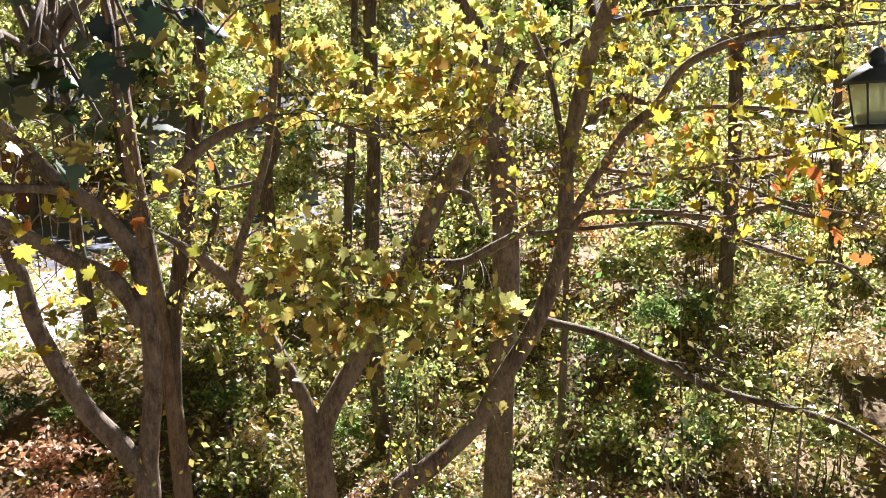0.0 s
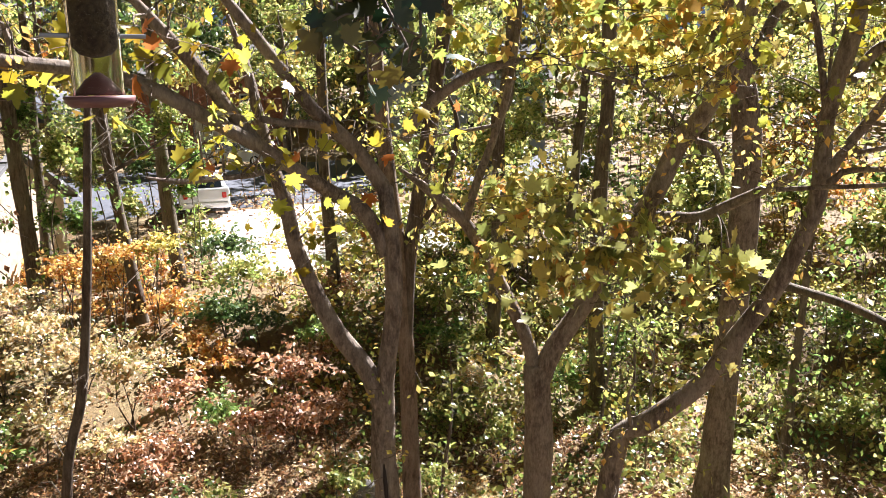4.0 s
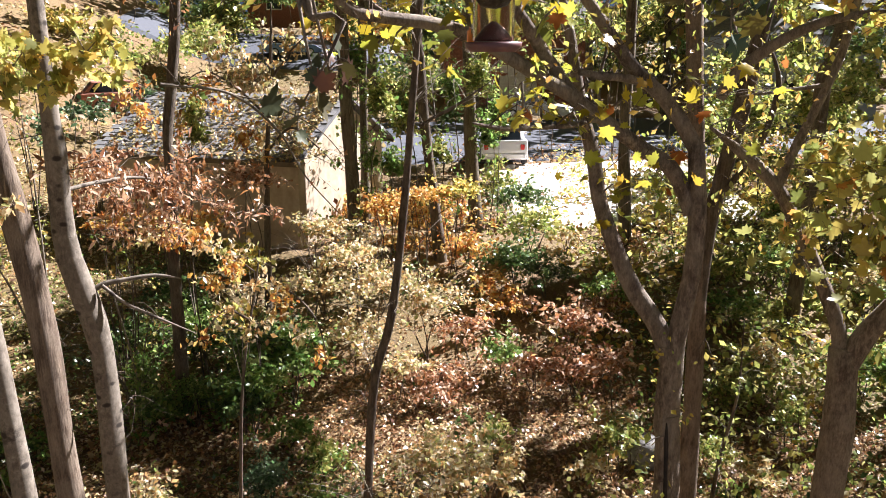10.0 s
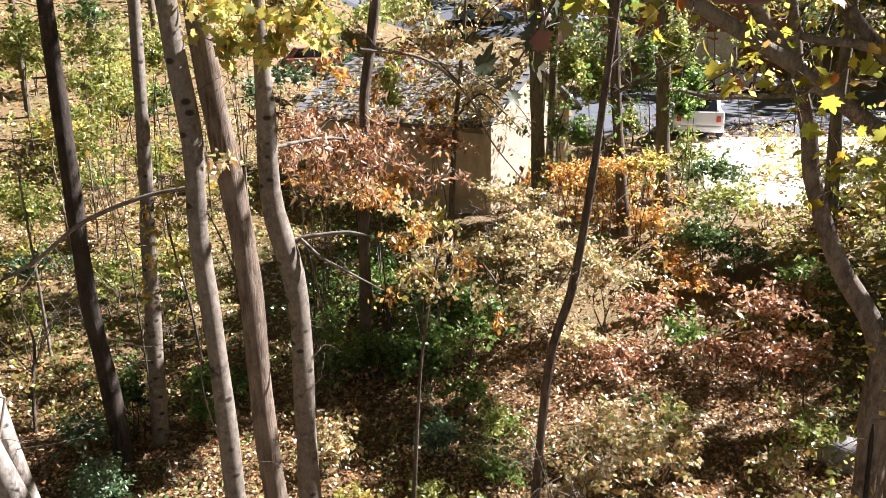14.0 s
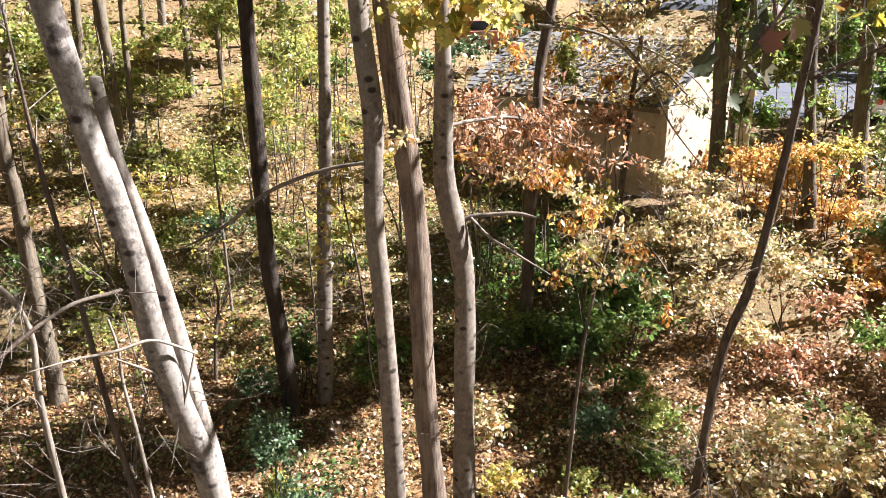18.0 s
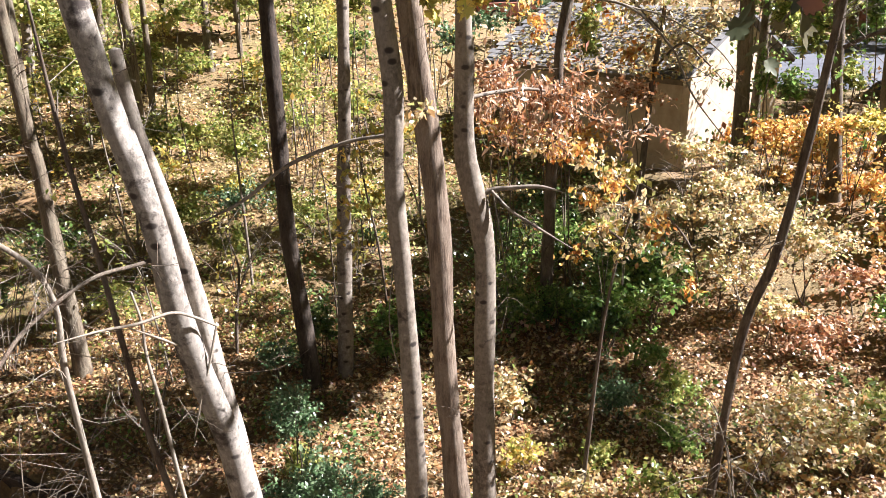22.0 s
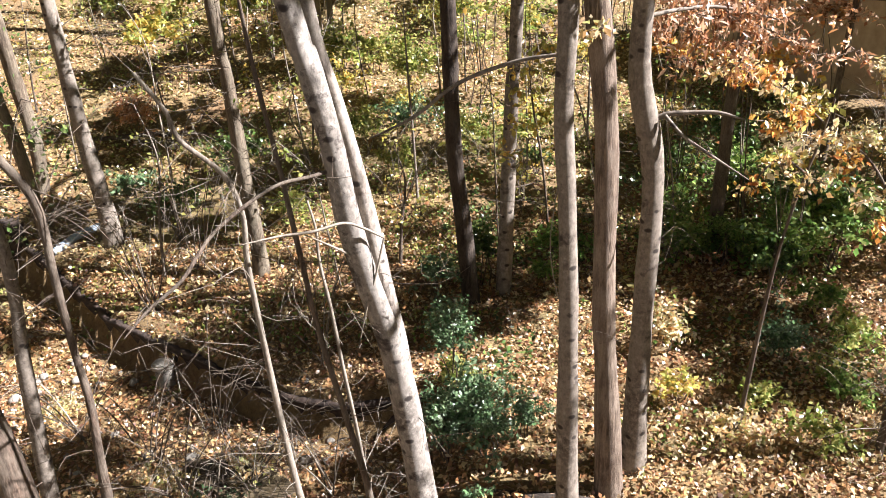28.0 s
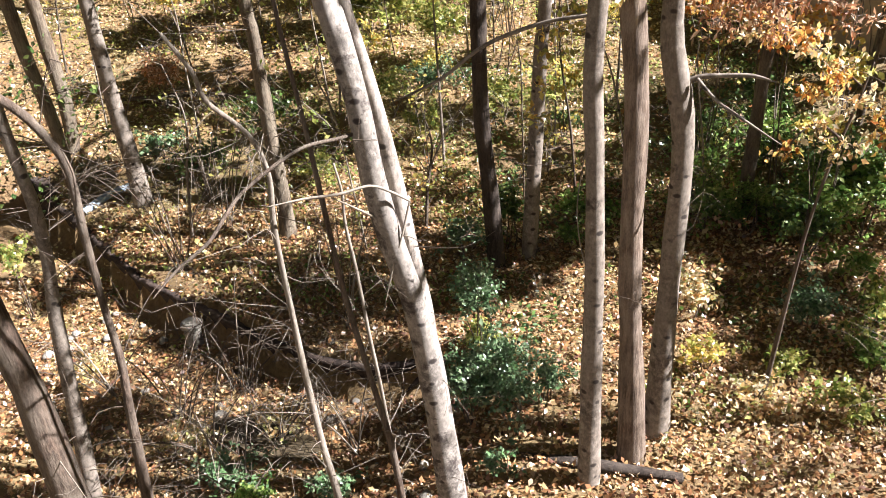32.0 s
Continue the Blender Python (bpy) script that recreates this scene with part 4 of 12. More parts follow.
limb(beech_a, "limb", bark_beech, [(-2.85, 6.54, 5.03, 0.018), (-3.24, 6.47, 4.95, 0.018), (-3.73, 6.33, 4.75, 0.019), (-4.14, 6.20, 4.43, 0.017), (-4.56, 6.03, 4.21, 0.006)], sides=7)
limb(beech_c, "limb", bark_beech, [(-2.37, 7.51, 5.22, 0.020), (-2.15, 7.89, 5.23, 0.019), (-1.89, 8.26, 5.20, 0.017), (-1.41, 8.66, 5.04, 0.006)], sides=7)
limb(beech_a, "vine", bark_dead, [(-2.73, 6.28, 4.76, 0.006), (-2.69, 6.30, 4.25, 0.006), (-2.74, 6.28, 3.76, 0.006), (-2.77, 6.26, 3.37, 0.006), (-2.73, 6.28, 2.97, 0.006), (-2.63, 6.32, 2.54, 0.007), (-2.57, 6.34, 2.10, 0.007), (-2.53, 6.36, 1.61, 0.004)], sides=5)
birch_a = tree("birch_tree", (-3.35, 5.02), "leaning white-barked birch with dark patches")
limb(birch_a, "trunk", bark_birch, [(-3.35, 5.02, -0.75, 0.182), (-3.47, 4.94, 1.10, 0.135), (-3.56, 4.88, 2.31, 0.118), (-3.63, 4.83, 2.90, 0.108), (-3.74, 4.74, 3.47, 0.103), (-3.83, 4.67, 4.08, 0.099), (-3.87, 4.64, 4.60, 0.097), (-3.93, 4.59, 5.05, 0.099), (-3.98, 4.55, 5.38, 0.097), (-4.04, 4.50, 5.74, 0.096), (-4.36, 4.22, 8.74, 0.077)], sides=14)
limb(birch_a, "second_stem", bark_stem, [(-3.58, 5.05, 1.54, 0.102), (-3.62, 5.02, 2.20, 0.082), (-3.65, 4.99, 2.80, 0.074), (-3.72, 4.94, 3.37, 0.071), (-3.79, 4.89, 4.01, 0.068), (-3.86, 4.84, 4.54, 0.066), (-3.93, 4.78, 5.00, 0.061), (-4.00, 4.73, 5.39, 0.056), (-4.04, 4.69, 5.94, 0.047)], sides=12)
limb(birch_a, "twig", bark_dead, [(-3.78, 4.73, 3.67, 0.011), (-3.83, 4.50, 3.86, 0.011), (-3.90, 4.24, 4.07, 0.005)], sides=6)
limb(birch_a, "twig", bark_dead, [(-3.59, 4.81, 3.87, 0.009), (-3.65, 4.64, 4.01, 0.012), (-3.74, 4.51, 4.09, 0.012), (-3.86, 4.28, 4.09, 0.012), (-3.97, 4.04, 4.13, 0.010), (-4.10, 3.76, 4.15, 0.004)], sides=6)
limb(birch_a, "twig", bark_dead, [(-3.59, 4.81, 3.87, 0.009), (-3.63, 4.72, 3.58, 0.009), (-3.71, 4.66, 3.27, 0.009), (-3.78, 4.61, 2.95, 0.004)], sides=6)
limb(birch_a, "limb", bark_brown, [(-3.86, 4.67, 4.47, 0.016), (-3.95, 4.46, 4.46, 0.016), (-4.07, 4.22, 4.46, 0.015), (-4.16, 3.99, 4.39, 0.015), (-4.27, 3.72, 4.25, 0.015), (-4.29, 3.55, 4.14, 0.015), (-4.31, 3.37, 4.00, 0.015), (-4.46, 3.16, 3.83, 0.013), (-4.49, 2.95, 3.71, 0.005)], sides=7)
oak_k = tree("oak_tree", (-5.82, 10.18), "tall dark trunk with nearly black bark")
limb(oak_k, "trunk", bark_black, [(-5.82, 10.18, -0.25, 0.202), (-5.83, 10.18, 0.07, 0.150), (-5.90, 10.14, 1.40, 0.132), (-5.98, 10.09, 2.53, 0.125), (-6.00, 10.08, 3.66, 0.115), (-6.00, 10.08, 4.85, 0.112), (-6.03, 10.06, 11.85, 0.056)], sides=14)
beech_d = tree("beech_tree", (-5.50, 10.69), "pale grey trunk with ivy at its foot")
limb(beech_d, "trunk", bark_beech, [(-5.50, 10.69, -0.28, 0.147), (-5.45, 10.72, 0.94, 0.126), (-5.40, 10.74, 2.21, 0.111), (-5.34, 10.77, 3.55, 0.100), (-5.27, 10.81, 4.77, 0.095), (-5.01, 10.93, 11.77, 0.047)], sides=14)
oak_l = tree("oak_tree", (-9.65, 9.37), "grey forest tree on the leafy creek terrace")
limb(oak_l, "trunk", bark_oak, [(-9.65, 9.37, -0.25, 0.214), (-9.65, 9.37, -0.02, 0.159), (-9.66, 9.36, 1.01, 0.130), (-9.70, 9.32, 2.26, 0.110), (-9.71, 9.31, 3.69, 0.103), (-9.75, 9.26, 4.67, 0.098), (-9.85, 9.16, 11.67, 0.049)], sides=14)
oak_m = tree("oak_tree", (-12.77, 8.71), "ivy-clad grey tree near the bend of the creek")
limb(oak_m, "trunk", bark_beech, [(-12.77, 8.71, -0.04, 0.205), (-12.76, 8.72, 0.92, 0.158), (-12.80, 8.66, 2.16, 0.139), (-12.82, 8.63, 3.49, 0.126), (-12.83, 8.61, 4.73, 0.120), (-12.89, 8.52, 11.73, 0.060)], sides=14)
oak_n = tree("oak_tree", (-15.60, 9.32), "dark forest tree on the far side of the creek")
limb(oak_n, "trunk", bark_oak, [(-15.60, 9.32, 0.50, 0.194), (-15.59, 9.34, 0.81, 0.144), (-15.55, 9.40, 1.67, 0.137), (-15.57, 9.36, 2.85, 0.135), (-15.60, 9.32, 4.06, 0.133), (-15.68, 9.18, 10.06, 0.067)], sides=14)
oak_o = tree("oak_tree", (-13.96, 8.15), "ivy-clad dark trunk at the foot of the hill")
limb(oak_o, "trunk", bark_oak, [(-13.96, 8.15, 0.17, 0.156), (-13.97, 8.14, 0.68, 0.115), (-13.98, 8.12, 1.94, 0.113), (-14.04, 8.01, 3.12, 0.111), (-14.08, 7.96, 4.20, 0.109), (-14.25, 7.66, 10.20, 0.055)], sides=14)
young_a = tree("young_tree", (-6.72, 3.69), "bent bare young tree over the creek")
limb(young_a, "trunk", bark_brown, [(-6.72, 3.69, -0.70, 0.071), (-6.67, 3.79, 1.08, 0.052), (-6.64, 3.84, 1.86, 0.042), (-6.64, 3.83, 2.50, 0.038), (-6.64, 3.84, 3.28, 0.037), (-6.63, 3.86, 3.95, 0.038), (-6.69, 3.74, 4.35, 0.040), (-6.77, 3.61, 4.59, 0.039), (-6.84, 3.46, 4.76, 0.039)], sides=14)
young_b = tree("young_tree", (-7.58, 3.55), "slim grey young tree beside the creek")
limb(young_b, "trunk", bark_beech, [(-7.58, 3.55, -0.70, 0.098), (-7.48, 3.75, 1.99, 0.073), (-7.44, 3.84, 2.77, 0.064), (-7.42, 3.87, 3.39, 0.063), (-7.43, 3.85, 3.81, 0.062), (-7.44, 3.83, 4.32, 0.058), (-7.44, 3.83, 4.64, 0.055), (-7.46, 3.80, 5.64, 0.027)], sides=14)
young_c = tree("young_tree", (-6.37, 2.83), "thick leaning trunk base at the creek")
limb(young_c, "trunk", bark_brown, [(-6.37, 2.83, -0.40, 0.206), (-6.38, 2.80, 1.96, 0.152), (-6.39, 2.79, 2.38, 0.135), (-6.40, 2.75, 2.82, 0.122), (-6.42, 2.72, 3.44, 0.105), (-6.43, 2.68, 3.96, 0.094), (-6.45, 2.63, 4.96, 0.047)], sides=14)
young_d = tree("young_tree", (-3.99, 4.16), "thin bare young tree with a bent top")
limb(young_d, "trunk", bark_dead, [(-3.99, 4.16, -0.74, 0.048), (-4.10, 4.06, 1.06, 0.035), (-4.14, 4.01, 1.63, 0.031), (-4.18, 3.97, 2.40, 0.027), (-4.21, 3.94, 3.30, 0.024), (-4.22, 3.92, 3.90, 0.023), (-4.21, 3.94, 4.31, 0.020), (-4.27, 3.87, 4.63, 0.020), (-4.43, 3.69, 4.91, 0.018), (-4.47, 3.65, 5.12, 0.016), (-4.56, 3.53, 5.40, 0.014)], sides=14)
young_e = tree("young_tree", (-3.98, 4.96), "thin bare young tree beside the leaning birch")
limb(young_e, "trunk", bark_brown, [(-3.98, 4.96, -0.75, 0.053), (-4.04, 4.91, 0.33, 0.040), (-4.09, 4.87, 1.12, 0.035), (-4.20, 4.78, 2.04, 0.030), (-4.29, 4.69, 2.87, 0.026), (-4.35, 4.64, 3.66, 0.023), (-4.40, 4.59, 4.42, 0.020), (-4.45, 4.55, 4.97, 0.018), (-4.48, 4.52, 5.43, 0.016), (-4.52, 4.48, 6.43, 0.008)], sides=14)
young_f = tree("young_tree", (-4.13, 5.10), "bare sapling with upright twigs")
limb(young_f, "trunk", bark_dead, [(-4.13, 5.10, -0.75, 0.028), (-4.23, 5.01, 1.39, 0.021), (-4.29, 4.97, 2.22, 0.020), (-4.33, 4.93, 2.97, 0.017), (-4.37, 4.90, 3.44, 0.014), (-4.37, 4.90, 3.76, 0.012), (-4.40, 4.87, 4.03, 0.010)], sides=14)
young_g = tree("young_tree", (0.30, 8.98), "thin crooked dark tree among cream-leaved shrubs")
limb(young_g, "trunk", bark_brown, [(0.30, 8.98, -0.25, 0.080), (0.28, 9.09, 0.09, 0.058), (0.42, 9.08, 2.31, 0.054), (0.66, 9.06, 3.32, 0.050), (0.83, 9.04, 4.60, 0.046), (0.95, 9.03, 5.84, 0.042), (1.20, 9.03, 8.50, 0.020)], sides=14)
limb(young_g, "limb", bark_brown, [(1.02, 8.92, 5.60, 0.023), (1.18, 8.80, 5.71, 0.020), (1.38, 8.67, 5.83, 0.017), (1.74, 8.40, 6.12, 0.005)], sides=7)
oak_p = tree("oak_tree", (-2.78, 13.67), "slender brown tree in front of the shed")
limb(oak_p, "trunk", bark_brown, [(-2.78, 13.67, -0.22, 0.147), (-2.76, 13.68, 1.36, 0.109), (-2.73, 13.68, 2.85, 0.098), (-2.67, 13.69, 4.07, 0.088), (-2.66, 13.70, 5.04, 0.087), (-2.54, 13.72, 5.80, 0.087), (-2.46, 13.74, 6.35, 0.087), (-2.39, 13.75, 6.98, 0.079), (-2.14, 13.79, 9.98, 0.039)], sides=14)
oak_q = tree("oak_tree", (0.53, 19.95), "ivy-covered tree at the corner of the shed")
limb(oak_q, "trunk", bark_oak, [(0.53, 19.95, 1.20, 0.231), (0.47, 19.95, 3.13, 0.171), (0.39, 19.96, 5.08, 0.158), (0.34, 19.96, 6.54, 0.158), (0.16, 19.96, 13.54, 0.079)], sides=14)
oak_r = tree("oak_tree", (0.80, 20.94), "ivy-covered dark tree at the corner of the shed")
limb(oak_r, "trunk", bark_oak, [(0.80, 20.94, 1.20, 0.162), (0.82, 20.94, 2.81, 0.120), (0.83, 20.94, 4.00, 0.107), (0.84, 20.94, 5.15, 0.107), (0.90, 20.94, 12.15, 0.053)], sides=14)
oak_s = tree("oak_tree", (2.55, 18.79), "grey-brown forest tree beside the gravel lot")
limb(oak_s, "trunk", bark_brown, [(2.55, 18.79, 1.10, 0.176), (2.37, 18.81, 3.02, 0.131), (2.26, 18.83, 3.98, 0.119), (2.14, 18.84, 5.15, 0.118), (2.05, 18.85, 6.40, 0.129), (1.62, 18.90, 13.40, 0.064)], sides=14)
oak_t = tree("oak_tree", (3.93, 21.61), "dark tree hung with green ivy beside the lot")
limb(oak_t, "trunk", bark_oak, [(3.93, 21.61, 1.20, 0.238), (3.84, 21.63, 2.70, 0.176), (3.75, 21.64, 3.91, 0.175), (3.72, 21.65, 5.10, 0.162), (3.68, 21.65, 6.53, 0.161), (3.55, 21.68, 13.53, 0.081)], sides=14)
golden = tree("maple_sapling", (-1.30, 8.86), "golden leafed maple sapling arching over the dark hollow")
limb(golden, "trunk", bark_brown, [(-1.30, 8.86, -0.25, 0.031), (-1.19, 8.88, 1.66, 0.023), (-1.13, 8.88, 2.42, 0.019), (-1.03, 8.90, 3.14, 0.016), (-0.90, 8.91, 3.77, 0.013), (-0.82, 8.92, 4.24, 0.010)], sides=14)
limb(golden, "limb", bark_brown, [(-0.86, 8.91, 3.97, 0.011), (-1.21, 8.92, 4.24, 0.011), (-1.68, 9.00, 4.49, 0.013), (-2.13, 9.00, 4.55, 0.004)], sides=6)
limb(golden, "limb", bark_brown, [(-0.90, 8.91, 3.77, 0.011), (-0.55, 8.74, 3.82, 0.010), (-0.23, 8.55, 3.54, 0.013), (-0.10, 8.46, 3.10, 0.004)], sides=6)
limb(golden, "limb", bark_brown, [(-0.97, 8.90, 3.42, 0.016), (-1.20, 8.67, 3.63, 0.013), (-1.38, 8.54, 3.47, 0.010), (-1.46, 8.53, 3.20, 0.004)], sides=6)
orange_a = tree("sapling_tree", (-1.52, 17.09), "thin orange-leaved tree spreading over the shed roof")
limb(orange_a, "trunk", bark_brown, [(-1.52, 17.09, 0.61, 0.087), (-1.44, 17.10, 2.48, 0.065), (-1.37, 17.10, 3.97, 0.054), (-1.25, 17.11, 5.28, 0.044), (-1.16, 17.12, 6.31, 0.034), (-1.10, 17.12, 7.31, 0.017)], sides=14)
limb(orange_a, "limb", bark_brown, [(-1.28, 17.11, 5.04, 0.029), (-1.88, 17.05, 5.63, 0.024), (-2.45, 16.98, 5.98, 0.019), (-2.91, 16.90, 5.76, 0.007)], sides=6)
limb(orange_a, "limb", bark_brown, [(-1.34, 17.10, 4.33, 0.029), (-0.83, 17.14, 4.80, 0.024), (-0.35, 17.15, 4.44, 0.020), (0.01, 17.16, 4.08, 0.007)], sides=6)
limb(orange_a, "limb", bark_brown, [(-1.22, 17.11, 5.74, 0.029), (-0.81, 17.14, 6.31, 0.024), (-0.34, 17.15, 6.76, 0.007)], sides=6)
hill_a = tree("oak_tree", (-19.44, 18.95), "slim forest tree on the leafy hillside")
limb(hill_a, "trunk", bark_beech, [(-19.44, 18.95, 2.09, 0.220), (-19.43, 18.97, 2.52, 0.163), (-19.38, 19.02, 3.52, 0.148), (-19.29, 19.10, 4.98, 0.140), (-19.03, 19.37, 11.98, 0.070)], sides=14)
hill_b = tree("oak_tree", (-22.56, 24.28), "slim forest tree on the leafy hillside")
limb(hill_b, "trunk", bark_oak, [(-22.56, 24.28, 2.13, 0.151), (-22.51, 24.33, 3.36, 0.137), (-22.43, 24.41, 5.16, 0.130), (-22.20, 24.62, 12.16, 0.065)], sides=14)
hill_c = tree("oak_tree", (-21.91, 28.75), "slim forest tree on the leafy hillside")
limb(hill_c, "trunk", bark_oak, [(-21.91, 28.75, 1.72, 0.141), (-21.88, 28.77, 3.12, 0.128), (-21.83, 28.81, 5.16, 0.122), (-21.72, 28.89, 12.16, 0.061)], sides=14)
hill_d = tree("oak_tree", (-23.60, 32.47), "slim forest tree on the leafy hillside")
limb(hill_d, "trunk", bark_beech, [(-23.60, 32.47, 2.45, 0.210), (-23.58, 32.49, 3.98, 0.191), (-23.54, 32.52, 6.21, 0.182), (-23.45, 32.58, 13.21, 0.091)], sides=14)
hill_e = tree("oak_tree", (-26.44, 27.50), "slim forest tree on the leafy hillside")
limb(hill_e, "trunk", bark_oak, [(-26.44, 27.50, 2.93, 0.198), (-26.38, 27.56, 4.31, 0.180), (-26.28, 27.66, 6.31, 0.171), (-26.03, 27.89, 13.31, 0.086)], sides=14)
hill_f = tree("oak_tree", (-16.77, 26.24), "slim forest tree on the leafy hillside")
limb(hill_f, "trunk", bark_oak, [(-16.77, 26.24, 2.04, 0.122), (-16.77, 26.24, 3.28, 0.111), (-16.77, 26.24, 5.08, 0.105), (-16.76, 26.24, 12.08, 0.052)], sides=14)
hill_g = tree("oak_tree", (-22.58, 37.92), "slim forest tree on the leafy hillside")
limb(hill_g, "trunk", bark_beech, [(-22.58, 37.92, 2.46, 0.231), (-22.61, 37.91, 4.17, 0.210), (-22.62, 37.90, 6.66, 0.200), (-22.66, 37.88, 13.66, 0.100)], sides=14)
hill_h = tree("oak_tree", (-19.91, 22.64), "slim forest tree on the leafy hillside")
limb(hill_h, "trunk", bark_oak, [(-19.91, 22.64, 2.66, 0.237), (-19.88, 22.66, 3.60, 0.176), (-19.84, 22.70, 4.71, 0.160), (-19.77, 22.76, 6.33, 0.152), (-19.58, 22.93, 13.33, 0.076)], sides=14)
hill_i = tree("oak_tree", (-31.88, 30.54), "slim forest tree on the leafy hillside")
limb(hill_i, "trunk", bark_oak, [(-31.88, 30.54, 3.27, 0.229), (-31.80, 30.63, 4.81, 0.208), (-31.67, 30.77, 7.06, 0.198), (-31.38, 31.06, 14.06, 0.099)], sides=14)
hill_j = tree("oak_tree", (-17.07, 31.85), "slim forest tree on the leafy hillside")
limb(hill_j, "trunk", bark_beech, [(-17.07, 31.85, 2.66, 0.189), (-17.11, 31.83, 4.09, 0.172), (-17.15, 31.81, 6.16, 0.163), (-17.26, 31.75, 13.16, 0.082)], sides=14)
hill_k = tree("oak_tree", (-14.48, 18.05), "slim forest tree on the leafy hillside")
limb(hill_k, "trunk", bark_oak, [(-14.48, 18.05, 1.36, 0.122), (-14.46, 18.08, 2.72, 0.091), (-14.44, 18.09, 3.63, 0.082), (-14.39, 18.13, 4.94, 0.078), (-14.26, 18.24, 11.94, 0.039)], sides=14)
hill_l = tree("oak_tree", (-16.49, 36.59), "slim forest tree on the leafy hillside")
limb(hill_l, "trunk", bark_oak, [(-16.49, 36.59, 2.69, 0.182), (-16.57, 36.55, 4.28, 0.166), (-16.66, 36.51, 6.58, 0.158), (-16.88, 36.41, 13.58, 0.079)], sides=14)
oak_u = tree("oak_tree", (-16.08, 19.32), "forest tree on the leafy hillside")
limb(oak_u, "trunk", bark_oak, [(-16.08, 19.32, 1.72, 0.288), (-16.06, 19.33, 3.06, 0.213), (-16.03, 19.36, 4.81, 0.198), (-16.03, 19.35, 5.89, 0.183), (-15.98, 19.40, 13.89, 0.092)], sides=14)
oak_v = tree("oak_tree", (-17.13, 24.78), "slim forest tree on the leafy hillside")
limb(oak_v, "trunk", bark_oak, [(-17.13, 24.78, 2.66, 0.207), (-17.13, 24.79, 3.39, 0.153), (-17.12, 24.79, 4.55, 0.144), (-17.10, 24.81, 5.50, 0.135), (-17.01, 24.87, 13.50, 0.068)], sides=14)
oak_w = tree("oak_tree", (-10.53, 10.17), "dark forest tree on the leafy hillside")
limb(oak_w, "trunk", bark_oak, [(-10.53, 10.17, -0.33, 0.154), (-10.54, 10.16, 1.94, 0.129), (-10.56, 10.13, 3.34, 0.117), (-10.59, 10.11, 4.37, 0.107), (-10.57, 10.12, 5.69, 0.106), (-10.60, 10.10, 11.69, 0.053)], sides=14)

# ---- the shed ----
shed_wall = plain("tan stucco wall", [(0.34, 0.265, 0.19), (0.50, 0.41, 0.31)], 3.0, 0.85)
shingle = plain("grey shingles", [(0.10, 0.10, 0.105), (0.18, 0.18, 0.182)], 6.0, 0.9, ridge=0.4)
eave_board = plain("dark stained board", [(0.10, 0.075, 0.055), (0.17, 0.13, 0.095)], 8.0, 0.7)
white_trim = plain("weathered white trim", [(0.5, 0.48, 0.44), (0.7, 0.68, 0.64)], 8.0, 0.6)


def box(bm, size, m=Matrix.Identity(4), bevel=0.0):
    made = bmesh.ops.create_cube(bm, size=1.0, matrix=m @ Matrix.Diagonal((*size, 1)))
    if bevel:
        bmesh.ops.bevel(bm, geom=list({e for v in made["verts"] for e in v.link_edges}), offset=bevel, segments=2, affect="EDGES", profile=0.5)


SHED = Matrix.Translation((-0.86, 19.95, 1.35)) @ Matrix.Rotation(math.atan2(2.75, -5.19), 4, "Z")
LONG, DEEP, EAVE, RIDGE = 5.87, 5.0, 2.5, 3.75
shed = thing("shed", SHED.translation, "tan stucco garage shed with a grey shingle gable roof", "shed")
shed.rotation_euler = SHED.to_euler()


def shed_walls():
    """Local x runs along the front wall from the sunny corner, local -y goes back into the shed."""
    t = 0.15
    bm = bmesh.new()
    box(bm, (LONG, t, EAVE + 0.4), Matrix.Translation((LONG / 2, -t / 2, EAVE / 2 - 0.2)))
    part("front_wall", bm, shed_wall, shed)
    bm = bmesh.new()
    box(bm, (LONG, t, EAVE + 0.4), Matrix.Translation((LONG / 2, -DEEP + t / 2, EAVE / 2 - 0.2)))
    part("back_wall", bm, shed_wall, shed)
    for x in (t / 2, LONG - t / 2):
        bm = bmesh.new()
        pts = [(-t, -0.4), (-t, EAVE), (-DEEP / 2, RIDGE - 0.02), (-DEEP + t, EAVE), (-DEEP + t, -0.4)]
        a = [bm.verts.new((x - t / 2, y, z)) for y, z in pts]
        b = [bm.verts.new((x + t / 2, y, z)) for y, z in pts]
        bm.faces.new(a), bm.faces.new(b[::-1])
        for i in range(5):
            bm.faces.new((a[i], b[i], b[(i + 1) % 5], a[(i + 1) % 5]))
        bmesh.ops.recalc_face_normals(bm, faces=bm.faces)
        part("gable_wall", bm, shed_wall, shed)


shed_walls()
slope = math.atan2(RIDGE - EAVE, DEEP / 2)
run = (DEEP / 2 + 0.35) / math.cos(slope)
for side in (0, 1):
    bm = bmesh.new()
    turn = Matrix.Translation((LONG / 2, -DEEP / 2, RIDGE + 0.03)) @ Matrix.Rotation(math.pi * side, 4, "Z") @ Matrix.Rotation(-slope, 4, "X")
    box(bm, (LONG + 0.5, run, 0.07), turn @ Matrix.Translation((0, run / 2, 0)))
    roof = part("roof", bm, shingle, shed)
    bm = bmesh.new()
    box(bm, (LONG + 0.5, 0.03, 0.14), turn @ Matrix.Translation((0, run + 0.017, -0.03)))
    part("fascia", bm, eave_board, roof)

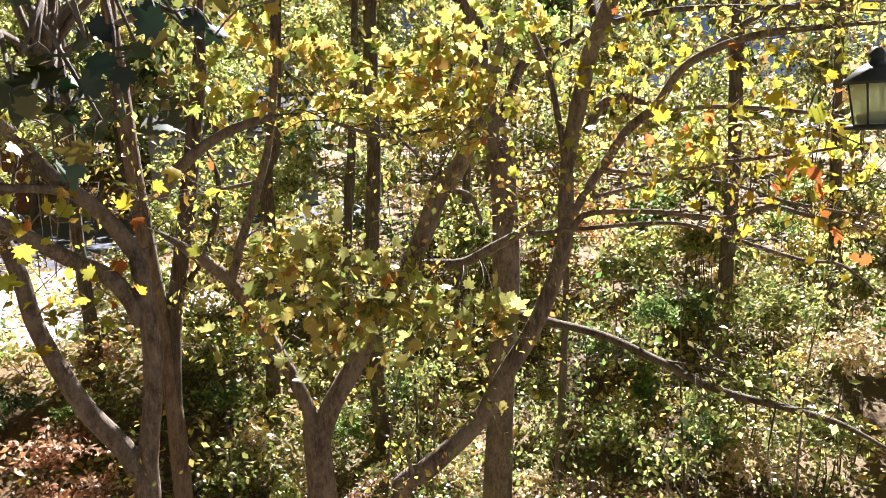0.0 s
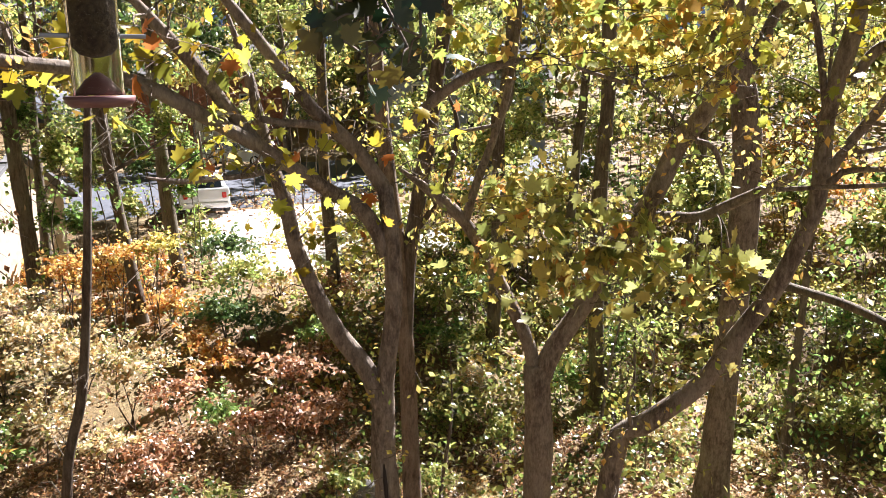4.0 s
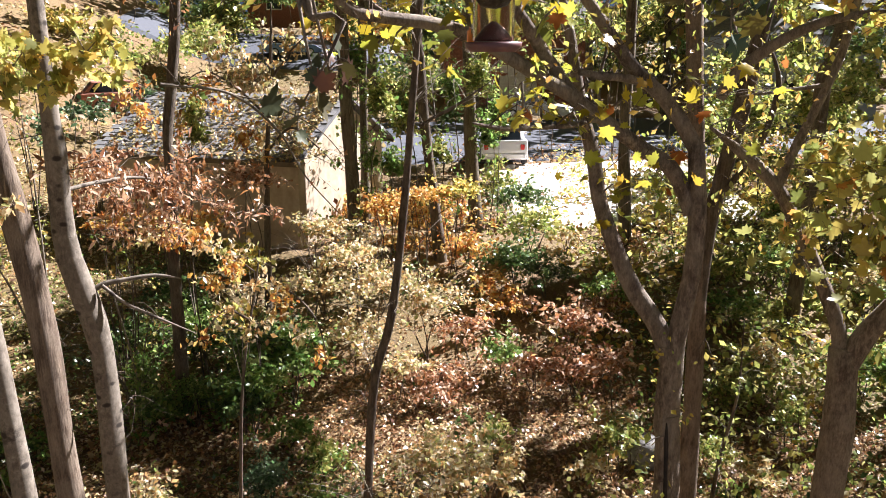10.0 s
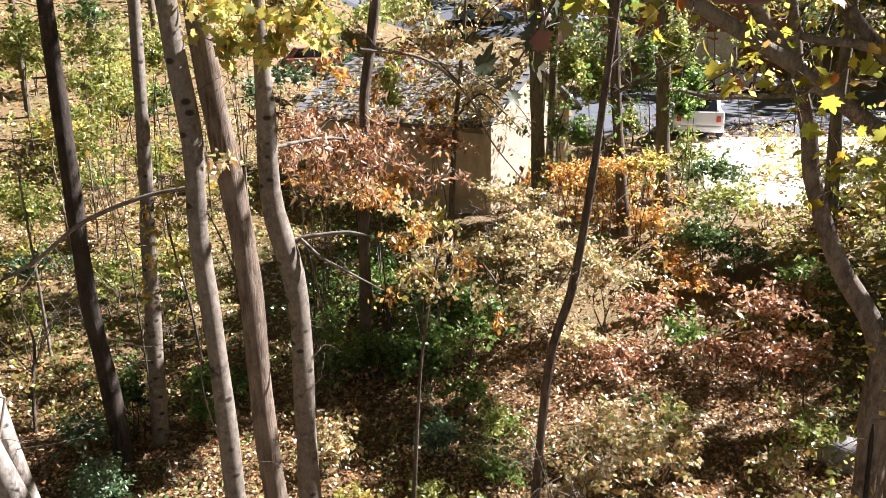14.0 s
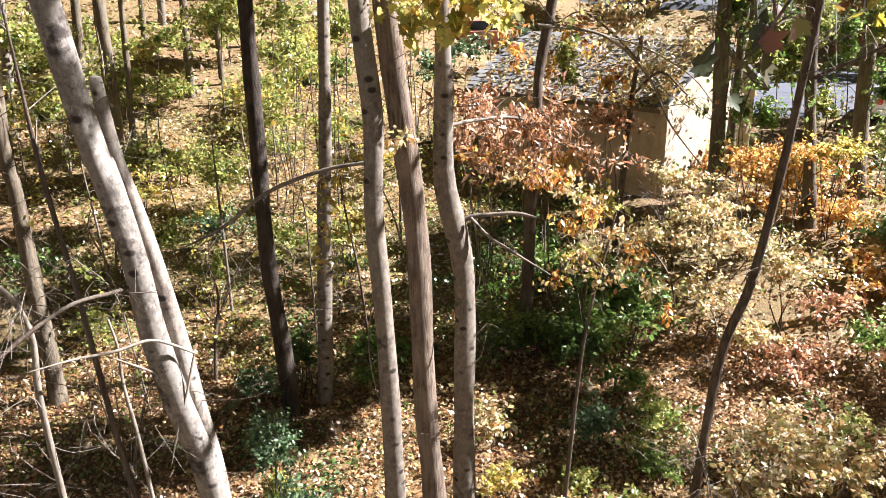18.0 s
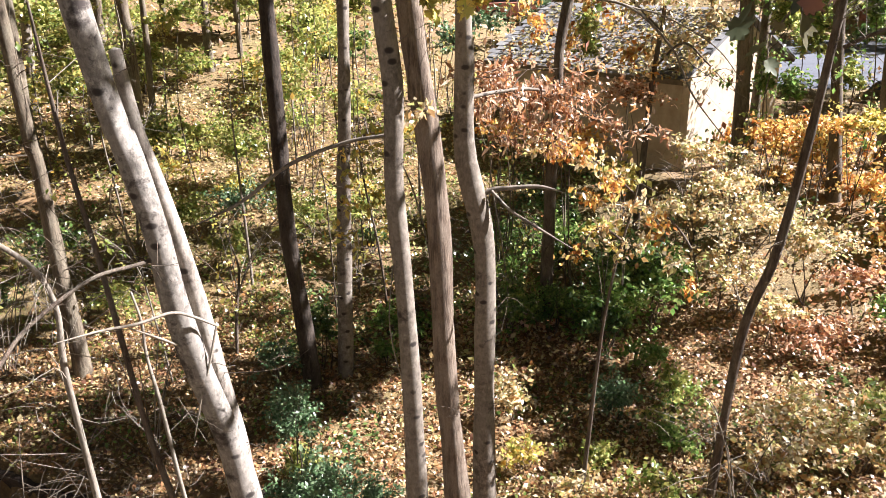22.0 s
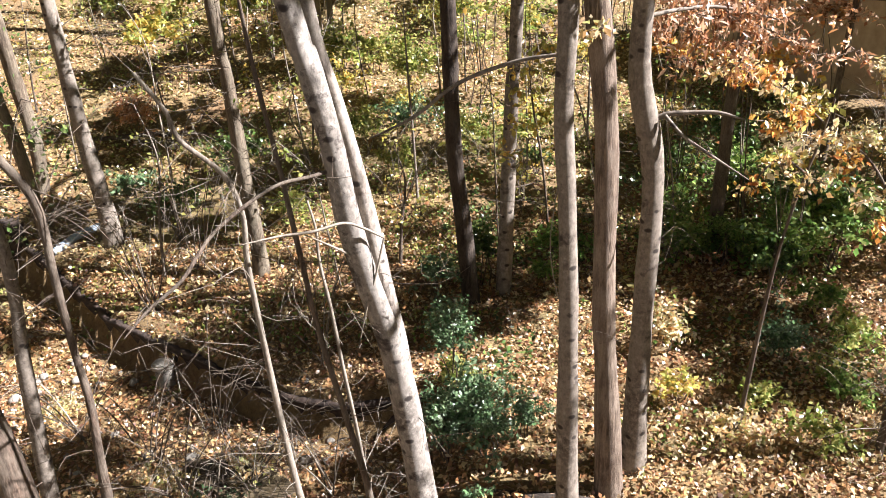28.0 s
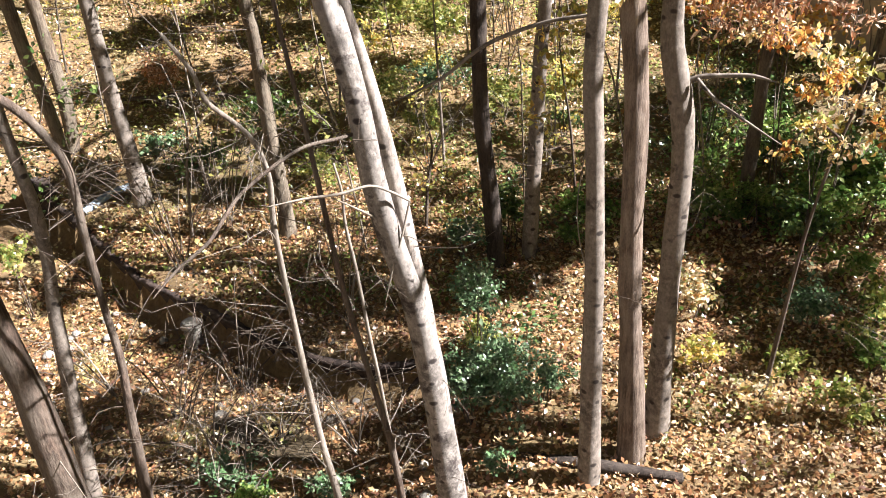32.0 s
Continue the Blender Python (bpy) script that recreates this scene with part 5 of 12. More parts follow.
# ---- undergrowth: shrubs, vines and small trees, each with its place, size and leaves ----
bush("shrub", 0.49, 22.40, (1.29, 1.29, 0.73), leaf_orange, "orange and rust autumn shrub", up=0.62, count=57, per=14, leaf=0.137, stems=3, seed=101, shape=KITE)
bush("shrub", 2.51, 20.43, (1.64, 1.64, 0.74), leaf_orange, "orange and rust autumn shrub", up=0.56, count=84, per=14, leaf=0.129, stems=3, seed=102, shape=KITE)
bush("shrub", 2.16, 23.16, (1.17, 1.17, 0.50), leaf_yellow, "yellow autumn shrub with thin stems", up=0.37, count=37, per=14, leaf=0.135, stems=3, seed=103, shape=KITE)
bush("shrub", 3.48, 16.12, (0.98, 0.98, 0.49), leaf_orange, "orange and rust autumn shrub", up=0.37, count=38, per=14, leaf=0.121, stems=3, seed=104, shape=KITE)
bush("shrub", 3.19, 18.21, (0.94, 0.94, 0.61), leaf_orange, "orange and rust autumn shrub", up=0.44, count=47, per=14, leaf=0.118, stems=3, seed=105, shape=KITE)
bush("shrub", 0.86, 16.14, (1.31, 1.31, 0.71), leaf_cream, "shrub with sunlit pale cream leaves", up=1.08, count=102, per=14, leaf=0.103, stems=3, seed=106, shape=KITE)
bush("shrub", 0.36, 14.61, (1.05, 1.05, 0.66), leaf_cream, "shrub with sunlit pale cream leaves", up=0.92, count=86, per=14, leaf=0.096, stems=3, seed=107, shape=KITE)
bush("shrub", 1.81, 15.10, (1.07, 1.07, 0.62), leaf_cream, "shrub with sunlit pale cream leaves", up=1.21, count=84, per=14, leaf=0.096, stems=3, seed=108, shape=KITE)
bush("shrub", 2.54, 14.65, (1.23, 1.23, 0.39), leaf_dry, "dry brown leaves drooping from thin stems", up=0.87, count=52, per=14, leaf=0.103, stems=3, seed=109, shape=KITE)
bush("shrub", 1.78, 13.50, (1.16, 1.16, 0.53), leaf_dry, "dry brown leaves drooping from thin stems", up=0.42, count=68, per=14, leaf=0.101, stems=3, seed=110, shape=KITE)
bush("shrub", 1.17, 13.61, (0.73, 0.73, 0.42), leaf_cream, "shrub with sunlit pale cream leaves", up=0.75, count=38, per=14, leaf=0.096, stems=3, seed=111, shape=KITE)
bush("shrub", 1.46, 10.66, (1.04, 1.04, 0.65), leaf_cream, "shrub with sunlit pale cream leaves", up=0.46, count=86, per=14, leaf=0.095, stems=3, seed=112)
bush("shrub", 2.12, 10.15, (0.76, 0.76, 0.51), leaf_cream, "shrub with sunlit pale cream leaves", up=0.40, count=43, per=14, leaf=0.102, stems=3, seed=113)
bush("shrub", 1.04, 9.66, (0.65, 0.65, 0.41), leaf_cream, "shrub with sunlit pale cream leaves", up=0.33, count=34, per=14, leaf=0.094, stems=3, seed=114)
bush("shrub", 2.46, 11.56, (0.57, 0.57, 0.38), leaf_lime, "yellow-green leafy shrub under the trees", up=0.27, count=25, per=14, leaf=0.099, stems=3, seed=115)
bush("shrub", 4.06, 17.35, (1.04, 1.04, 0.78), leaf_green, "dark green leafy shrub on the slope", up=0.59, count=75, per=14, leaf=0.112, stems=3, seed=116, shape=KITE)
bush("shrub", 4.78, 18.97, (1.13, 1.13, 0.85), leaf_lime, "yellow-green leafy shrub under the trees", up=0.62, count=72, per=14, leaf=0.124, stems=3, seed=117, shape=KITE)
bush("shrub", 4.68, 16.80, (0.77, 0.77, 0.64), leaf_green, "dark green leafy shrub on the slope", up=0.47, count=44, per=14, leaf=0.113, stems=3, seed=118, shape=KITE)
bush("shrub", 3.16, 14.32, (0.67, 0.67, 0.61), leaf_bright, "bright green ferny shrub in the shade", up=0.46, count=40, per=14, leaf=0.109, stems=3, seed=119, shape=KITE)
bush("shrub", 3.66, 13.71, (0.76, 0.76, 0.54), leaf_dry, "dry brown leaves drooping from thin stems", up=0.46, count=39, per=14, leaf=0.110, stems=3, seed=120, shape=KITE)
bush("shrub", -1.39, 14.44, (0.99, 0.99, 0.66), leaf_bright, "bright green ferny shrub in the dark hollow", up=0.53, count=63, per=14, leaf=0.109, stems=3, seed=121, shape=KITE)
bush("shrub", -2.50, 15.25, (0.81, 0.81, 0.58), leaf_green, "dark green leafy shrub on the slope", up=0.46, count=45, per=14, leaf=0.110, stems=3, seed=122, shape=KITE)
bush("shrub", -1.72, 15.44, (0.82, 0.82, 0.35), leaf_bright, "bright green ferny shrub in the shade", up=0.26, count=28, per=14, leaf=0.109, stems=3, seed=123, shape=KITE)
bush("shrub", -2.18, 13.71, (0.86, 0.86, 0.38), leaf_bright, "bright green ferny shrub in the shade", up=0.27, count=37, per=14, leaf=0.100, stems=3, seed=124, shape=KITE)
bush("shrub", -3.32, 13.40, (0.37, 0.37, 0.58), leaf_bright, "bright green ferny shrub in the shade", up=0.44, count=28, per=14, leaf=0.093, stems=3, seed=125, shape=KITE)
bush("shrub", -3.34, 16.77, (1.01, 1.01, 0.69), leaf_green, "dark green leafy shrub on the slope", up=0.49, count=63, per=14, leaf=0.113, stems=3, seed=126, shape=KITE)
bush("shrub", -2.98, 15.52, (1.36, 1.36, 0.57), leaf_dry, "dry brown leaves drooping from thin stems", up=3.51, count=65, per=14, leaf=0.116, stems=3, seed=127, shape=KITE)
bush("shrub", -3.81, 14.10, (0.63, 0.63, 0.57), leaf_dry, "dry brown leaves drooping from thin stems", up=4.16, count=34, per=14, leaf=0.110, stems=3, seed=128, shape=KITE)
bush("shrub", -1.81, 17.08, (0.98, 0.98, 0.55), leaf_dry, "dry brown leaves drooping from thin stems", up=2.86, count=46, per=14, leaf=0.117, stems=3, seed=129, shape=KITE)
bush("shrub", -3.83, 14.35, (0.75, 0.75, 0.24), leaf_orange, "orange and rust autumn shrub", up=3.24, count=15, per=14, leaf=0.116, stems=3, seed=130, shape=KITE)
bush("shrub", -2.63, 14.62, (1.18, 1.18, 0.30), leaf_orange, "orange and rust autumn shrub", up=3.20, count=30, per=14, leaf=0.116, stems=3, seed=131, shape=KITE)
bush("shrub", -1.14, 10.64, (0.39, 0.39, 0.48), leaf_holly, "blue-green glossy evergreen shrub", up=0.34, count=36, per=14, leaf=0.077, stems=3, seed=132)
bush("shrub", -0.23, 11.51, (0.65, 0.65, 0.23), leaf_bright, "bright green ferny shrub in the shade", up=0.17, count=20, per=14, leaf=0.093, stems=3, seed=133)
bush("shrub", -0.82, 12.28, (0.78, 0.78, 0.39), leaf_bright, "bright green ferny shrub in the dark hollow", up=0.27, count=31, per=14, leaf=0.105, stems=3, seed=134)
bush("shrub", -0.46, 10.40, (0.51, 0.51, 0.26), leaf_lime, "yellow-green leafy shrub under the trees", up=0.22, count=18, per=14, leaf=0.091, stems=3, seed=135)
bush("shrub", 5.29, 22.17, (1.15, 1.15, 0.90), leaf_green, "dark green leafy shrub on the slope", up=0.67, count=67, per=14, leaf=0.133, stems=3, seed=136, shape=KITE)
bush("shrub", 5.01, 24.36, (0.89, 0.89, 0.89), leaf_lime, "yellow-green leafy shrub under the trees", up=0.67, count=48, per=14, leaf=0.137, stems=3, seed=137, shape=KITE)
bush("shrub", 5.90, 19.03, (0.87, 0.87, 0.43), leaf_cream, "shrub with sunlit pale cream leaves", up=0.32, count=32, per=14, leaf=0.116, stems=3, seed=138, shape=KITE)
bush("shrub", 4.34, 13.51, (0.74, 0.74, 0.64), leaf_dry, "dry brown leaves drooping from thin stems", up=1.42, count=45, per=14, leaf=0.110, stems=3, seed=139, shape=KITE)
bush("shrub", 4.55, 11.99, (0.59, 0.59, 0.59), leaf_dry, "dry brown leaves drooping from thin stems", up=1.27, count=33, per=14, leaf=0.110, stems=3, seed=140)
bush("shrub", 5.67, 15.41, (0.73, 0.73, 0.48), leaf_bright, "bright green leafy shrub hung with trailing shoots", up=0.88, count=33, per=14, leaf=0.110, stems=3, seed=141, shape=KITE)
bush("shrub", 4.11, 10.50, (0.45, 0.45, 0.36), leaf_lime, "yellow-green leafy shrub under the trees", up=0.68, count=20, per=14, leaf=0.096, stems=3, seed=142)
bush("shrub", 3.63, 10.41, (0.54, 0.54, 0.27), leaf_cream, "shrub with sunlit pale cream leaves", up=0.27, count=18, per=14, leaf=0.096, stems=3, seed=143)
bush("shrub", 0.01, 23.88, (0.77, 0.77, 0.60), leaf_cream, "shrub with sunlit pale cream leaves", up=0.46, count=34, per=14, leaf=0.118, stems=3, seed=144, shape=KITE)
bush("shrub", 0.79, 21.60, (0.94, 0.94, 0.62), leaf_orange, "orange and rust autumn shrub", up=0.47, count=45, per=14, leaf=0.114, stems=3, seed=145, shape=KITE)
bush("shrub", 1.84, 23.21, (1.00, 1.00, 0.59), leaf_orange, "orange and rust autumn shrub", up=0.44, count=44, per=14, leaf=0.116, stems=3, seed=146, shape=KITE)
bush("shrub", 2.91, 22.53, (0.98, 0.98, 0.57), leaf_yellow, "yellow autumn shrub with thin stems", up=0.43, count=42, per=14, leaf=0.117, stems=3, seed=147, shape=KITE)
bush("shrub", 3.65, 22.11, (0.81, 0.81, 0.48), leaf_orange, "orange and rust autumn shrub", up=0.36, count=29, per=14, leaf=0.116, stems=3, seed=148, shape=KITE)
bush("shrub", 0.44, 19.48, (0.85, 0.85, 0.50), leaf_cream, "shrub with sunlit pale cream leaves", up=0.36, count=33, per=14, leaf=0.113, stems=3, seed=149, shape=KITE)
bush("shrub", 1.41, 19.16, (0.84, 0.84, 0.42), leaf_orange, "orange and rust autumn shrub", up=0.33, count=27, per=14, leaf=0.114, stems=3, seed=150, shape=KITE)
bush("shrub", 2.51, 19.15, (0.84, 0.84, 0.42), leaf_orange, "orange and rust autumn shrub", up=0.32, count=27, per=14, leaf=0.114, stems=3, seed=151, shape=KITE)
bush("shrub", 3.48, 16.86, (0.76, 0.76, 0.51), leaf_orange, "orange and rust autumn shrub", up=0.40, count=29, per=14, leaf=0.116, stems=3, seed=152, shape=KITE)
bush("shrub", -0.11, 17.88, (0.79, 0.79, 0.52), leaf_cream, "shrub with sunlit pale cream leaves", up=0.40, count=31, per=14, leaf=0.116, stems=3, seed=153, shape=KITE)
bush("shrub", 3.97, 16.19, (0.62, 0.62, 0.37), leaf_dry, "dry brown leaves drooping from thin stems", up=0.29, count=16, per=14, leaf=0.119, stems=3, seed=154, shape=KITE)
bush("vine", 1.22, 19.42, (0.48, 0.48, 1.52), leaf_lime, "green ivy hanging down round a trunk", up=3.56, count=91, per=12, leaf=0.123, stems=1, seed=155, shape=KITE, category="vine")
bush("vine", 1.85, 20.38, (0.44, 0.44, 1.74), leaf_lime, "green ivy hanging down round a trunk", up=3.04, count=95, per=12, leaf=0.123, stems=1, seed=156, shape=KITE, category="vine")
bush("vine", 3.87, 20.91, (0.42, 0.42, 1.43), leaf_lime, "green ivy hanging down round a trunk", up=3.97, count=75, per=12, leaf=0.123, stems=1, seed=157, shape=KITE, category="vine")
bush("vine", 4.03, 20.58, (0.45, 0.45, 1.04), leaf_bright, "green ivy hanging down round a trunk", up=2.59, count=58, per=12, leaf=0.123, stems=1, seed=158, shape=KITE, category="vine")
bush("vine", 3.22, 21.22, (0.36, 0.36, 1.52), leaf_bright, "green ivy hanging down round a trunk", up=3.53, count=69, per=12, leaf=0.123, stems=1, seed=159, shape=KITE, category="vine")
bush("vine", -2.15, 13.38, (0.19, 0.19, 1.06), leaf_lime, "green ivy hanging down round a trunk", up=5.07, count=25, per=12, leaf=0.123, stems=1, seed=160, shape=KITE, category="vine")
bush("vine", 0.93, 19.94, (0.28, 0.28, 0.85), leaf_bright, "green ivy hanging down round a trunk", up=2.11, count=30, per=12, leaf=0.123, stems=1, seed=161, shape=KITE, category="vine")
bush("vine", 0.56, 20.45, (0.38, 0.38, 1.30), leaf_bright, "green ivy hanging down round a trunk", up=4.42, count=61, per=12, leaf=0.123, stems=1, seed=162, shape=KITE, category="vine")
bush("vine", 2.44, 20.82, (0.44, 0.44, 1.63), leaf_lime, "green ivy hanging down round a trunk", up=3.84, count=90, per=12, leaf=0.123, stems=1, seed=163, shape=KITE, category="vine")
bush("vine", 4.49, 21.50, (0.47, 0.47, 1.25), leaf_bright, "green ivy hanging down round a trunk", up=2.78, count=73, per=12, leaf=0.123, stems=1, seed=164, shape=KITE, category="vine")
bush("vine", 2.65, 19.79, (0.43, 0.43, 0.85), leaf_lime, "green ivy hanging down round a trunk", up=2.27, count=45, per=12, leaf=0.123, stems=1, seed=165, shape=KITE, category="vine")
bush("vine", 1.45, 19.41, (0.42, 0.42, 0.83), leaf_bright, "green ivy hanging down round a trunk", up=2.07, count=43, per=12, leaf=0.123, stems=1, seed=166, shape=KITE, category="vine")
bush("small_tree", -6.61, 23.02, (1.02, 1.02, 0.76), leaf_holly, "silvery green tree beside the shed", up=3.05, count=37, per=14, leaf=0.134, stems=3, seed=167, shape=KITE, category="tree")
bush("small_tree", -5.48, 25.37, (0.73, 0.73, 0.92), leaf_holly, "silvery green tree beside the shed", up=2.93, count=32, per=14, leaf=0.134, stems=3, seed=169, shape=KITE, category="tree")
bush("small_tree", -7.86, 23.68, (0.71, 0.71, 1.06), leaf_holly, "silvery green tree beside the shed", up=2.14, count=36, per=14, leaf=0.134, stems=3, seed=170, shape=KITE, category="tree")
bush("small_tree", -10.42, 19.32, (1.24, 1.24, 1.24), leaf_lime, "yellow-green small tree on the hillside", up=4.16, count=69, per=14, leaf=0.123, stems=3, seed=171, shape=KITE, category="tree")
bush("small_tree", -9.23, 16.55, (0.95, 0.95, 1.08), leaf_lime, "yellow-green small tree on the hillside", up=2.69, count=46, per=14, leaf=0.123, stems=3, seed=173, shape=KITE, category="tree")
bush("small_tree", -8.52, 18.04, (0.86, 0.86, 1.29), leaf_lime, "yellow-green small tree on the hillside", up=1.86, count=49, per=14, leaf=0.123, stems=3, seed=174, shape=KITE, category="tree")
bush("small_tree", -8.35, 23.51, (1.06, 1.06, 1.59), leaf_lime, "yellow-green small tree on the hillside", up=3.43, count=75, per=14, leaf=0.123, stems=3, seed=176, shape=KITE, category="tree")
bush("small_tree", -6.49, 13.47, (0.55, 0.55, 0.55), leaf_lime, "yellow-green small tree on the hillside", up=1.62, count=13, per=14, leaf=0.123, stems=3, seed=178, shape=KITE, category="tree")
bush("shrub", -21.95, 21.94, (2.40, 2.40, 1.96), leaf_lime, "yellow-green leafy shrub under the trees", up=1.47, count=185, per=14, leaf=0.146, stems=3, seed=179, shape=KITE)
bush("shrub", -17.66, 21.77, (1.38, 1.38, 1.38), leaf_lime, "yellow-green leafy shrub under the trees", up=1.04, count=105, per=14, leaf=0.145, stems=3, seed=181, shape=KITE)
bush("shrub", -17.98, 28.54, (1.66, 1.66, 1.42), leaf_lime, "yellow-green leafy shrub under the trees", up=1.07, count=116, per=14, leaf=0.153, stems=3, seed=183, shape=KITE)
bush("shrub", -12.72, 24.41, (1.16, 1.16, 1.94), leaf_lime, "yellow-green leafy shrub under the trees", up=1.47, count=125, per=14, leaf=0.144, stems=3, seed=184, shape=KITE)
bush("shrub", -14.24, 17.34, (0.96, 0.96, 0.80), leaf_lime, "yellow-green leafy shrub under the trees", up=0.60, count=57, per=14, leaf=0.125, stems=3, seed=186, shape=KITE)
bush("shrub", -10.15, 15.08, (0.79, 0.79, 0.79), leaf_holly, "blue-green glossy evergreen shrub", up=0.59, count=75, per=14, leaf=0.098, stems=3, seed=188, shape=KITE)
bush("shrub", -9.30, 13.43, (0.72, 0.72, 0.60), leaf_lime, "yellow-green leafy shrub under the trees", up=0.46, count=54, per=14, leaf=0.096, stems=3, seed=189, shape=KITE)
bush("shrub", -8.27, 14.74, (0.62, 0.62, 0.87), leaf_lime, "yellow-green leafy shrub under the trees", up=0.66, count=52, per=14, leaf=0.108, stems=3, seed=190, shape=KITE)
bush("shrub", -12.48, 12.04, (1.02, 1.02, 0.64), leaf_green, "dark green leafy shrub on the slope", up=0.48, count=59, per=14, leaf=0.112, stems=3, seed=192, shape=KITE)
bush("shrub", -6.89, 15.18, (0.49, 0.49, 0.37), leaf_green, "dark green leafy shrub on the slope", up=0.29, count=20, per=14, leaf=0.101, stems=3, seed=194, shape=KITE)
bush("shrub", -5.33, 12.26, (0.62, 0.62, 0.41), leaf_bright, "bright green ferny shrub in the shade", up=0.30, count=29, per=14, leaf=0.100, stems=3, seed=195, shape=KITE)
bush("shrub", -2.80, 13.54, (1.17, 1.17, 0.37), leaf_bright, "bright green ferny shrub in the shade", up=0.26, count=46, per=14, leaf=0.103, stems=3, seed=196, shape=KITE)
bush("shrub", -3.57, 14.03, (0.33, 0.33, 0.77), leaf_bright, "bright green ferny shrub in the shade", up=0.56, count=30, per=14, leaf=0.098, stems=3, seed=197, shape=KITE)
bush("shrub", -6.39, 10.08, (0.56, 0.56, 0.52), leaf_holly, "blue-green glossy evergreen shrub", up=0.41, count=49, per=14, leaf=0.082, stems=3, seed=198)
bush("shrub", -5.57, 8.94, (0.51, 0.51, 0.51), leaf_holly, "blue-green glossy evergreen shrub", up=0.36, count=56, per=14, leaf=0.073, stems=3, seed=199)
bush("shrub", -4.19, 7.43, (0.69, 0.69, 0.69), leaf_holly, "blue-green glossy evergreen shrub", up=0.54, count=116, per=14, leaf=0.069, stems=3, seed=200)
bush("shrub", -4.65, 7.19, (0.45, 0.45, 0.60), leaf_holly, "blue-green glossy evergreen shrub", up=0.57, count=64, per=14, leaf=0.069, stems=3, seed=201)
bush("shrub", -3.90, 7.01, (0.51, 0.51, 0.43), leaf_holly, "blue-green glossy evergreen shrub", up=0.44, count=54, per=14, leaf=0.069, stems=3, seed=202)
bush("shrub", -4.87, 8.04, (0.47, 0.47, 0.32), leaf_lime, "yellow-green leafy shrub under the trees", up=0.21, count=33, per=14, leaf=0.072, stems=3, seed=203)
bush("shrub", -3.56, 7.44, (0.29, 0.29, 0.43), leaf_holly, "blue-green glossy evergreen shrub", up=0.31, count=36, per=14, leaf=0.062, stems=3, seed=204)
bush("shrub", -5.97, 10.81, (0.43, 0.43, 0.91), leaf_green, "dark green leafy shrub on the slope", up=0.69, count=52, per=14, leaf=0.092, stems=3, seed=205)
bush("shrub", -5.02, 11.25, (0.43, 0.43, 0.34), leaf_bright, "bright green ferny shrub in the shade", up=0.27, count=21, per=14, leaf=0.089, stems=3, seed=206)
bush("shrub", -4.80, 12.50, (0.47, 0.47, 0.26), leaf_bright, "bright green ferny shrub in the shade", up=0.20, count=16, per=14, leaf=0.093, stems=3, seed=207, shape=KITE)
bush("shrub", -3.15, 12.71, (0.50, 0.50, 0.71), leaf_bright, "bright green ferny shrub in the shade", up=0.55, count=39, per=14, leaf=0.102, stems=3, seed=208)
bush("shrub", -2.51, 13.71, (0.85, 0.85, 0.48), leaf_bright, "bright green ferny shrub in the shade", up=0.34, count=43, per=14, leaf=0.104, stems=3, seed=209, shape=KITE)
bush("shrub", -1.51, 12.64, (0.89, 0.89, 0.79), leaf_green, "dark green leafy shrub on the slope", up=0.61, count=68, per=14, leaf=0.108, stems=3, seed=210)
bush("shrub", -2.88, 15.53, (1.41, 1.41, 0.82), leaf_bright, "bright green ferny shrub in the dark hollow", up=0.59, count=100, per=14, leaf=0.115, stems=3, seed=211, shape=KITE)
bush("shrub", -4.10, 15.21, (0.82, 0.82, 0.70), leaf_green, "dark green leafy shrub on the slope", up=0.54, count=54, per=14, leaf=0.111, stems=3, seed=212, shape=KITE)
bush("shrub", -0.86, 14.05, (0.96, 0.96, 0.96), leaf_bright, "bright green ferny shrub in the dark hollow", up=0.73, count=80, per=14, leaf=0.115, stems=3, seed=213, shape=KITE)
bush("shrub", -0.93, 14.10, (0.95, 0.95, 0.37), leaf_bright, "bright green ferny shrub in the shade", up=1.11, count=34, per=14, leaf=0.110, stems=3, seed=214, shape=KITE)
bush("shrub", -1.06, 10.68, (0.39, 0.39, 0.43), leaf_holly, "blue-green glossy evergreen shrub", up=0.34, count=39, per=14, leaf=0.070, stems=3, seed=215)
bush("shrub", -1.17, 9.31, (0.55, 0.55, 0.32), leaf_lime, "yellow-green leafy shrub under the trees", up=0.23, count=31, per=14, leaf=0.081, stems=3, seed=216)
bush("shrub", -0.25, 8.84, (0.61, 0.61, 0.30), leaf_lime, "yellow-green leafy shrub under the trees", up=0.26, count=33, per=14, leaf=0.080, stems=3, seed=217)
bush("shrub", -0.18, 9.92, (0.49, 0.49, 0.33), leaf_bright, "bright green ferny shrub in the shade", up=0.25, count=28, per=14, leaf=0.082, stems=3, seed=218)
bush("shrub", -0.26, 11.37, (0.55, 0.55, 0.36), leaf_lime, "yellow-green leafy shrub under the trees", up=0.28, count=27, per=14, leaf=0.091, stems=3, seed=219)
bush("shrub", -1.34, 8.53, (0.60, 0.60, 0.26), leaf_cream, "shrub with sunlit pale cream leaves", up=0.17, count=25, per=14, leaf=0.084, stems=3, seed=220)
bush("shrub", -2.57, 10.08, (0.51, 0.51, 0.51), leaf_cream, "shrub with sunlit pale cream leaves", up=0.36, count=36, per=14, leaf=0.091, stems=3, seed=221)
bush("shrub", -2.08, 8.93, (0.39, 0.39, 0.35), leaf_yellow, "yellow autumn shrub with thin stems", up=0.26, count=22, per=14, leaf=0.083, stems=3, seed=222)
